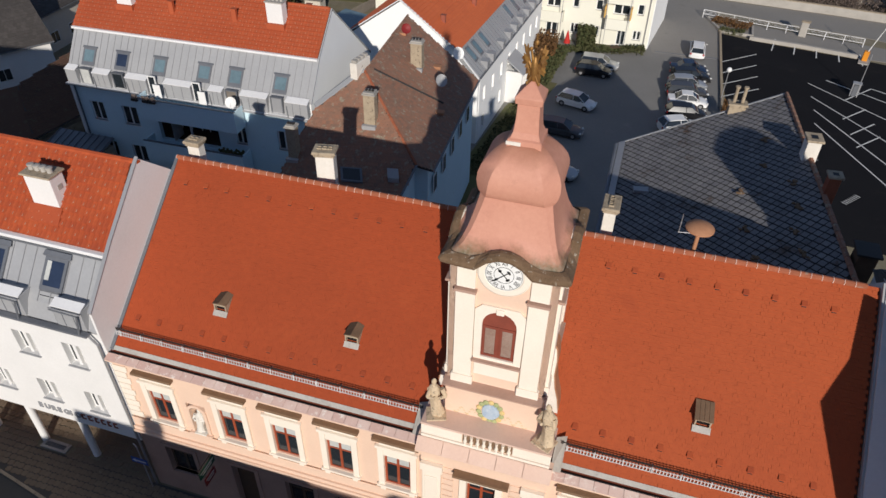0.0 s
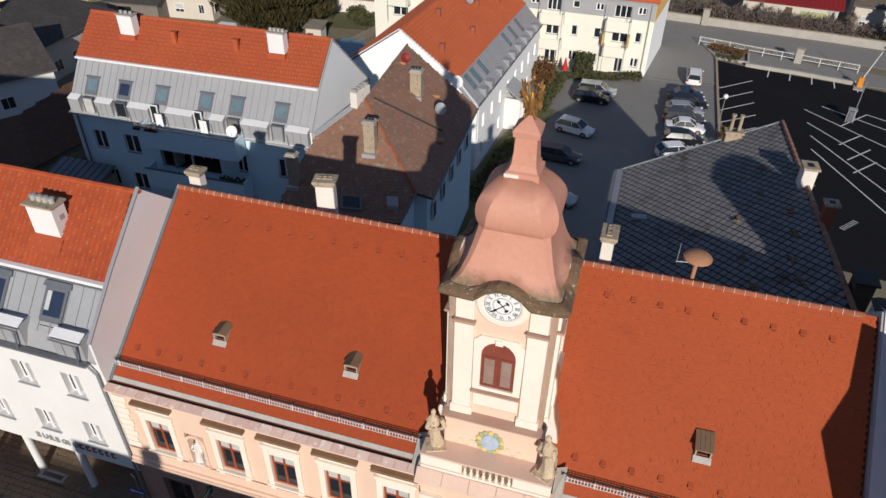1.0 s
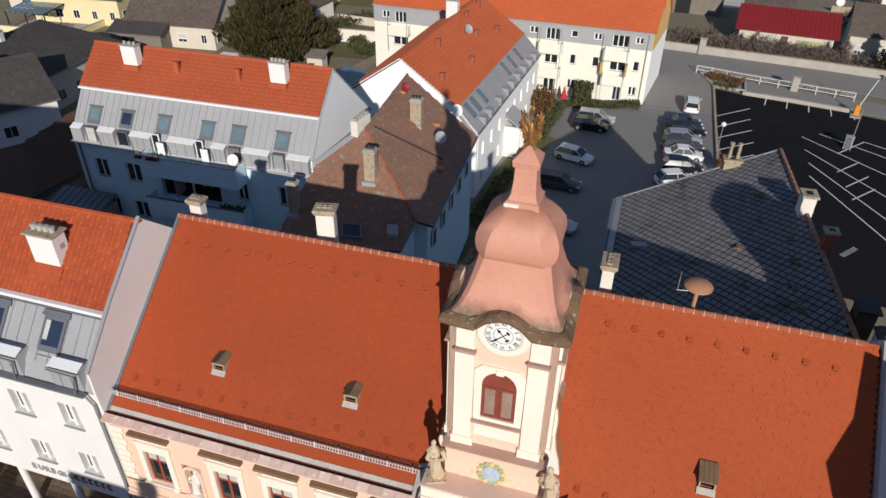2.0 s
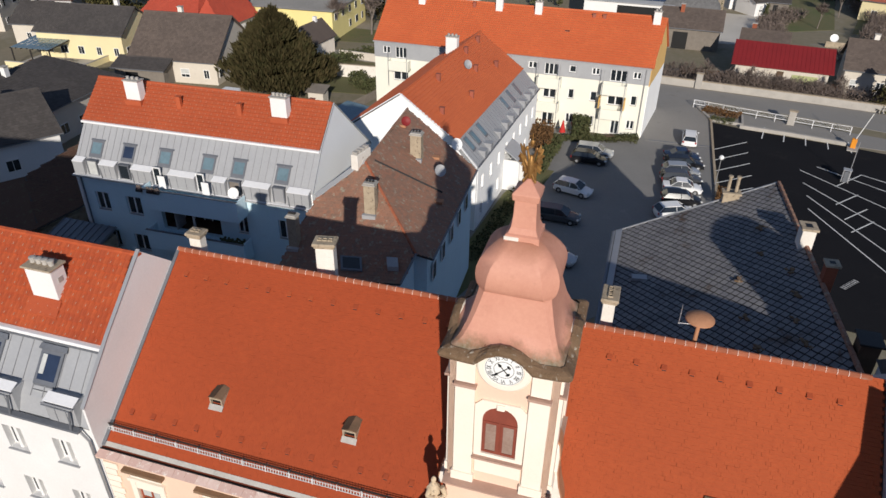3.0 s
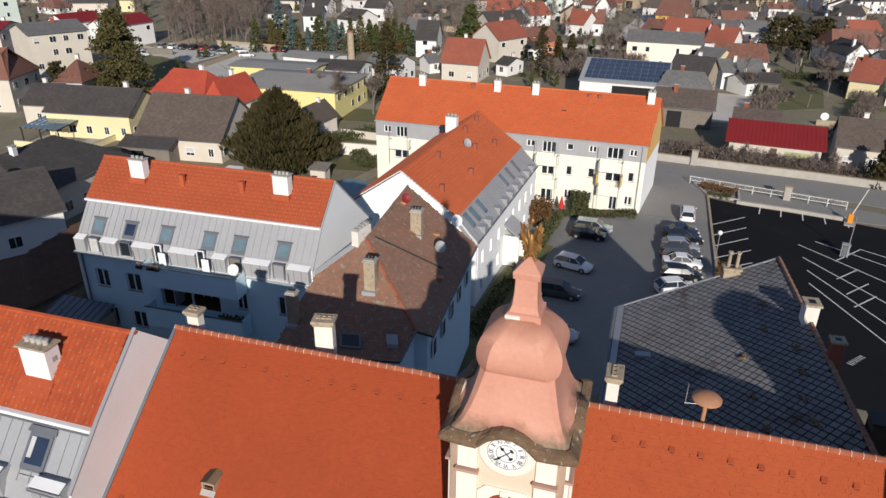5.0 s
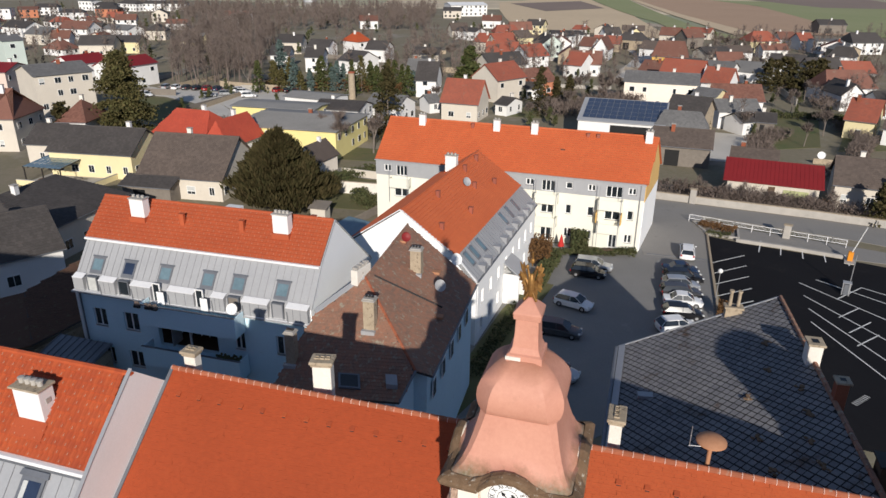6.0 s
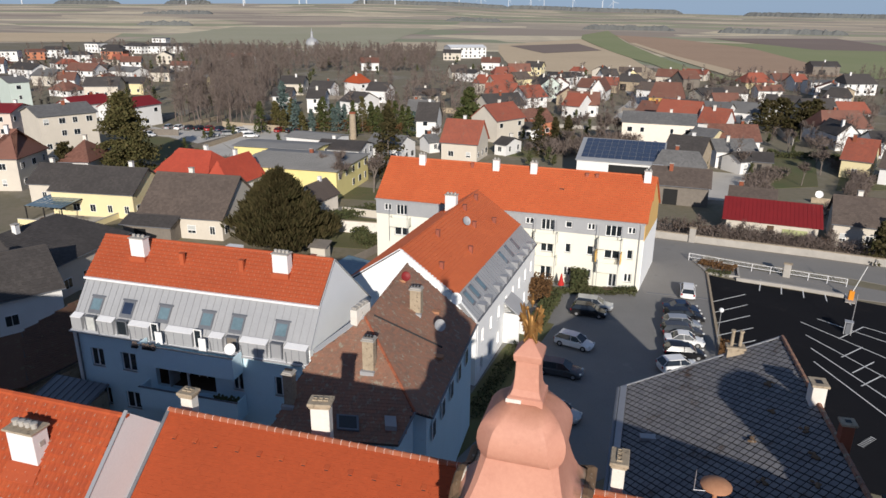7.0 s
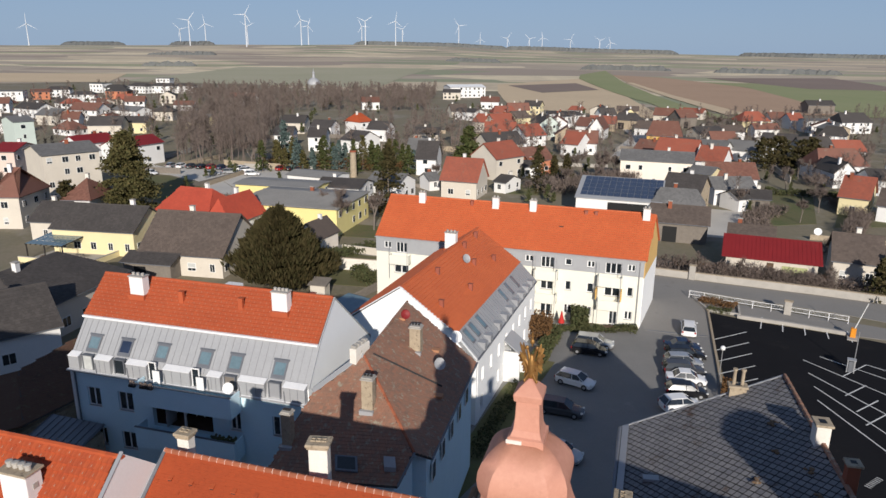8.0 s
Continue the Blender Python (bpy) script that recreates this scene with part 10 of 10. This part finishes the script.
hedge_row("shrubs", [(36.4, 92.5), (40.4, 89.6)], 0.9, 2.4, "hedge_rust", "low winter shrubs in a planting bed", 260, 0.12, 10, "shrubs")
hedge_row("shrubs", [(36.3, 89.2), (38.9, 87.6)], 0.7, 1.6, "hedge", "low winter shrubs in a planting bed", 200, 0.12, 12, "shrubs")
hedge_row("thicket", [(34, 107.5), (46, 103.2), (56, 99.4), (68, 93.5), (88, 82)], 2.5, 3.6, "twigs", "dense leafless brown thicket behind the street wall", 120, 0.13, 11, "thicket", True)
hedge_row("thicket", [(43.5, 103.0), (57.5, 97.0)], 2.7, 2.2, "twigs", "tall leafless brown shrubs behind the street wall", 250, 0.12, 47, "thicket", True)
hedge_row("thicket", [(38, 110), (50, 106), (60, 101)], 1.2, 2.2, "hedge_rust", "leafless brown undergrowth", 90, 0.15, 14, "thicket")
hedge_row("bush", [(-13.5, 102.2), (-10.2, 98.0)], 2.6, 2.4, "hedge", "dark green garden bushes by the lawn", 420, 0.17, 23, "bush")
hedge_row("thicket", [(-20, 112), (-11, 118)], 1.6, 4.0, "hedge", "green garden shrubs beyond the wall", 190, 0.2, 15, "thicket")
hedge_row("bush", [(-66, 109.4), (-58, 107.6)], 1.1, 1.2, "hedge_rust", "winter-brown potted terrace shrubs", 160, 0.13, 44, "bush")
hedge_row("thicket", [(-62, 158), (-44, 150)], 2.2, 4.0, "twigs", "bare garden shrubs", 120, 0.2, 16, "thicket", True)
hedge_row("thicket", [(-54, 206), (-8, 199)], 3.6, 7.0, "hedge_rust", "winter-brown garden belt", 90, 0.24, 17, "thicket")
hedge_row("thicket", [(24, 168), (44, 176), (50, 184)], 4.5, 8.0, "twigs", "bare grey-brown trees and scrub", 130, 0.26, 18, "thicket", True)
for i, (x, y) in enumerate(((37.5, 105.2), (40.5, 104.4), (43.0, 102.6), (46.0, 101.8), (49.5, 100.0), (53.5, 98.6), (58.0, 96.8), (62.5, 95.6), (67, 92.4), (71, 96), (36, 108.5), (65.5, 99.5))):
    bare_tree(x, y, 4.4 + 1.1 * math.sin(i * 2.3), 400 + i, "small leafless shrub tree behind the street wall", 0.5, 0.028, 420)
sheet("garden_bed", [(27, 106.5), (34, 105.2), (44.5, 100.8), (54.4, 96.6), (64.2, 92.0), (76, 84.5), (80, 92), (60, 103), (42, 110), (30, 112)], 0.05, "earth", "dark bare earth under leafless shrubs", "garden bed", 0.04)
hedge_row("thicket", [(60, 126), (64, 140), (74, 150)], 2.2, 5.0, "twigs", "bare brown garden shrubs", 120, 0.17, 52, "thicket", True)
hedge_row("thicket", [(78, 128), (88, 142), (90, 158)], 2.6, 4.0, "twigs", "bare brown garden shrubs", 120, 0.17, 53, "thicket", True)
hedge_row("hedge", [(80, 170), (98, 164)], 2.2, 2.0, "hedge", "dark evergreen garden hedge", 130, 0.22, 54)
hedge_row("thicket", [(96, 182), (120, 178), (140, 190)], 3.2, 8.0, "twigs", "bare brown orchard scrub", 90, 0.24, 55, "thicket", True)
hedge_row("thicket", [(100, 210), (130, 222), (150, 250)], 3.6, 9.0, "twigs", "bare brown orchard scrub", 90, 0.26, 56, "thicket", True)
for i, (x, y, h) in enumerate(((74, 140, 7), (83, 150, 8), (66, 150, 7), (88, 176, 8), (98, 190, 9), (112, 210, 9), (124, 205, 8), (30, 168, 9), (20, 160, 7), (-2, 178, 8), (8, 182, 8), (-14, 150, 9))):
    bare_tree(x, y, h, 500 + i, twig=0.05, blades=600)
hedge_row("hedge", [(118, 380), (140, 372)], 5.0, 6.0, "hedge", "dark evergreen hedge at the field edge", 80, 0.5, 19)
hedge_row("thicket", [(66, 116), (90, 112), (100, 106)], 2.6, 5.0, "twigs", "bare garden shrubs", 110, 0.2, 21, "thicket", True)


def wood(name, label, outline, count, hmin, hmax, seed, twig=0.12, blades=90, material="twigs", low=0.22, stem=0.011):
    """Far bare woodland: many thin trees joined."""
    rnd = random.Random(seed)
    xs, ys = [p[0] for p in outline], [p[1] for p in outline]
    vs_, fs_ = [], []

    def inside(x, y):
        c = False
        for (x0, y0), (x1, y1) in zip(outline, outline[1:] + outline[:1]):
            if (y0 > y) != (y1 > y) and x < (x1 - x0) * (y - y0) / (y1 - y0) + x0:
                c = not c
        return c
    made = 0
    while made < count:
        x, y = rnd.uniform(min(xs), max(xs)), rnd.uniform(min(ys), max(ys))
        if not inside(x, y):
            continue
        made += 1
        h = rnd.uniform(hmin, hmax)
        z = land(x, y)
        base = Vector((x, y, z))
        k = len(vs_)
        r = stem * h
        top = base + Vector((rnd.gauss(0, 0.06 * h), rnd.gauss(0, 0.06 * h), 0.8 * h))
        for c_, rr in ((base, r), (top, 0.3 * r)):
            for q in range(3):
                vs_.append((c_.x + rr * math.cos(q * 2.094), c_.y + rr * math.sin(q * 2.094), c_.z))
        fs_ += [(k + q, k + (q + 1) % 3, k + 3 + (q + 1) % 3, k + 3 + q) for q in range(3)]
        for _ in range(blades):
            t = rnd.uniform(low, 1.0)
            s = base.lerp(top, t) + Vector((rnd.gauss(0, 0.1), rnd.gauss(0, 0.1), 0)) * h * (1.15 - t)
            w_ = Vector((rnd.gauss(0, 0.6), rnd.gauss(0, 0.6), rnd.uniform(0.2, 1.2))) * h * 0.14
            sd = w_.cross(Vector((rnd.gauss(0, 1), rnd.gauss(0, 1), 0.2))).normalized() * twig
            k = len(vs_)
            vs_ += [(s - sd)[:], (s + sd)[:], (s + w_)[:]]
            fs_.append((k, k + 1, k + 2))
    ob = part(name, (vs_, fs_), material, None, label)
    return tagged(ob, category="woodland", kind="stuff")


wood("woodland", "leafless grey-brown wood", [(-112, 290), (-78, 202), (-54, 202), (-66, 262), (-70, 330), (-120, 400)], 230, 9, 15, 1, 0.045, 170, low=0.45, stem=0.017)
wood("woodland", "leafless grey-brown wood", [(-120, 400), (-70, 380), (-10, 395), (-6, 560), (-130, 560), (-200, 520)], 560, 8, 13, 2, 0.09, 110)
wood("scrub", "scattered bare garden trees across the town", [(-200, 230), (-100, 215), (-95, 400), (-140, 500), (-250, 480), (-300, 400)], 260, 6, 11, 3, 0.1, 70)
wood("scrub", "scattered bare garden trees at the town edge", [(-140, 500), (-60, 560), (-100, 640), (-330, 660), (-330, 560)], 70, 6, 10, 37, 0.16, 50)
wood("scrub", "scattered bare garden trees across the town", [(-20, 220), (60, 220), (130, 260), (190, 340), (120, 380), (-10, 380)], 240, 5, 10, 4, 0.08, 80)
wood("scrub", "scattered bare garden trees across the town", [(60, 150), (130, 170), (230, 330), (300, 400), (170, 390), (90, 260)], 190, 5, 10, 5, 0.07, 80)
wood("scrub", "scattered bare garden trees across the town", [(-60, 215), (20, 200), (60, 240), (40, 330), (-50, 380)], 70, 7, 12, 31, 0.11, 70)
wood("evergreens", "dark evergreen garden shrubs across the town", [(-180, 300), (-60, 230), (60, 190), (170, 260), (240, 380), (60, 390), (-100, 620), (-300, 560)], 150, 3, 7, 33, 0.35, 60, "hedge")
wood("evergreens", "dark evergreen garden shrubs across the town", [(-120, 200), (-60, 150), (-40, 120), (40, 150), (110, 130), (180, 220), (60, 240), (-20, 200)], 60, 2.5, 5, 34, 0.22, 90, "hedge")


def canopy(label, centre, along, across, deg, seed, step=9.0, tall=17.0):
    """A far forest seen as one lumpy roof of crowns with steep ragged edges."""
    rnd = random.Random(seed)
    m = pose(centre[0], centre[1], 0, 0, 0, deg)
    nx, ny = int(along / step), int(across / step)
    vs_, fs_ = [], []
    for j in range(ny + 1):
        for i in range(nx + 1):
            q = m @ Vector(((i - nx / 2) * step + rnd.uniform(-0.33, 0.33) * step, (j - ny / 2) * step * (0.7 + 0.5 * math.sin(i * 0.11 + seed)) + rnd.uniform(-0.33, 0.33) * step, 0))
            edge = i in (0, nx) or j in (0, ny)
            hh = -1.0 if edge else rnd.uniform(0.5 * tall, tall) * min(1.0, 0.35 + 0.2 * min(i, nx - i))
            vs_.append((q.x, q.y, land(q.x, q.y) + hh))
    for j in range(ny):
        for i in range(nx):
            a_ = j * (nx + 1) + i
            fs_ += [(a_, a_ + 1, a_ + nx + 2), (a_, a_ + nx + 2, a_ + nx + 1)]
    ob = part("forest", (vs_, fs_), "far_forest_hazed", None, label)
    return tagged(ob, category="woodland", kind="stuff")


# distance haze is put into this grey, paler than bare woodland close by
M["far_forest_hazed"] = mat("far_forest_hazed", (0.155, 0.16, 0.155), (0.115, 0.12, 0.12), 0.95, 0.02, 0.2, 0.0, vary=0.3)
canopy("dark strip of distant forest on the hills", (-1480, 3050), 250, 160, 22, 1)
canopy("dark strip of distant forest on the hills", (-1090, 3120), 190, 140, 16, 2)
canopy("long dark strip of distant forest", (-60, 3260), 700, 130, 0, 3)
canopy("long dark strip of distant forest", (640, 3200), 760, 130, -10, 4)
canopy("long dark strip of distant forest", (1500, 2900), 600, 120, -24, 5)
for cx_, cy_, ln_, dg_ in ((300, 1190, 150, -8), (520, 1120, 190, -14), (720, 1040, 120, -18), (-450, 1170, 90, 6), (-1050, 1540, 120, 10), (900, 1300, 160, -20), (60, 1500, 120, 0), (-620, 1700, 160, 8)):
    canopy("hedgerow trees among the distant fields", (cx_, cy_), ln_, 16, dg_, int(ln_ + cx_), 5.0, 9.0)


M["turbine"] = mat("turbine", (0.60, 0.62, 0.65), (0.55, 0.57, 0.60), 0.6, 0.01, 0.1, 0.0)


def turbine(x, y, hub, spin_deg):
    """A far wind turbine facing the viewer."""
    g = land(x, y)
    base = min(g, hub - 70)
    e = thing("wind_turbine", x, y, base, -math.degrees(math.atan2(x, y)), "white three-bladed wind turbine on the horizon", "wind turbine", "wind farm")
    h = hub - base
    part("tower", tube(bmesh.new(), (0, 0, -2), (0, 0, h), 2.2, 1.3, 10), "turbine", e)
    part("nacelle", box(bmesh.new(), -2, 2, -5, 6, h - 2, h + 2, 0.5), "turbine", e)
    part("hub", ball(bmesh.new(), (0, -6, h), 2.2, n=8), "turbine", e)
    for k in range(3):
        a_ = radians(spin_deg + 120 * k)
        way = Vector((math.sin(a_), 0, math.cos(a_)))
        sd = Vector((way.z, 0, -way.x))
        c = Vector((0, -6, h))
        loops = [[(c + way * t - sd * w_)[:], (c + way * t + sd * w_ * 0.6)[:], (c + way * t + Vector((0, 0.5, 0)))[:]] for t, w_ in ((1.5, 0.8), (9, 1.3), (24, 0.8), (40, 0.25))]
        part("blade", rings(bmesh.new(), loops), "turbine", e)
    return e


turbine(-1597, 2773, 115, 0)
turbine(-997, 2830, 135, 37)
turbine(-1235, 3382, 114, 74)
turbine(-1035, 3134, 132, 111)
turbine(-714, 2604, 148, 28)
turbine(-972, 3570, 135, 65)
turbine(-583, 2943, 143, 102)
turbine(-648, 3440, 136, 19)
turbine(-338, 3082, 145, 56)
turbine(-421, 3676, 142, 93)
turbine(-210, 3093, 147, 10)
turbine(-228, 3893, 136, 47)
turbine(65, 3399, 140, 84)
turbine(210, 4295, 93, 1)
turbine(370, 4284, 101, 38)
turbine(499, 4271, 98, 75)
turbine(574, 4262, 105, 112)
turbine(736, 4237, 97, 29)
turbine(901, 4204, 91, 66)
turbine(981, 4289, 80, 103)
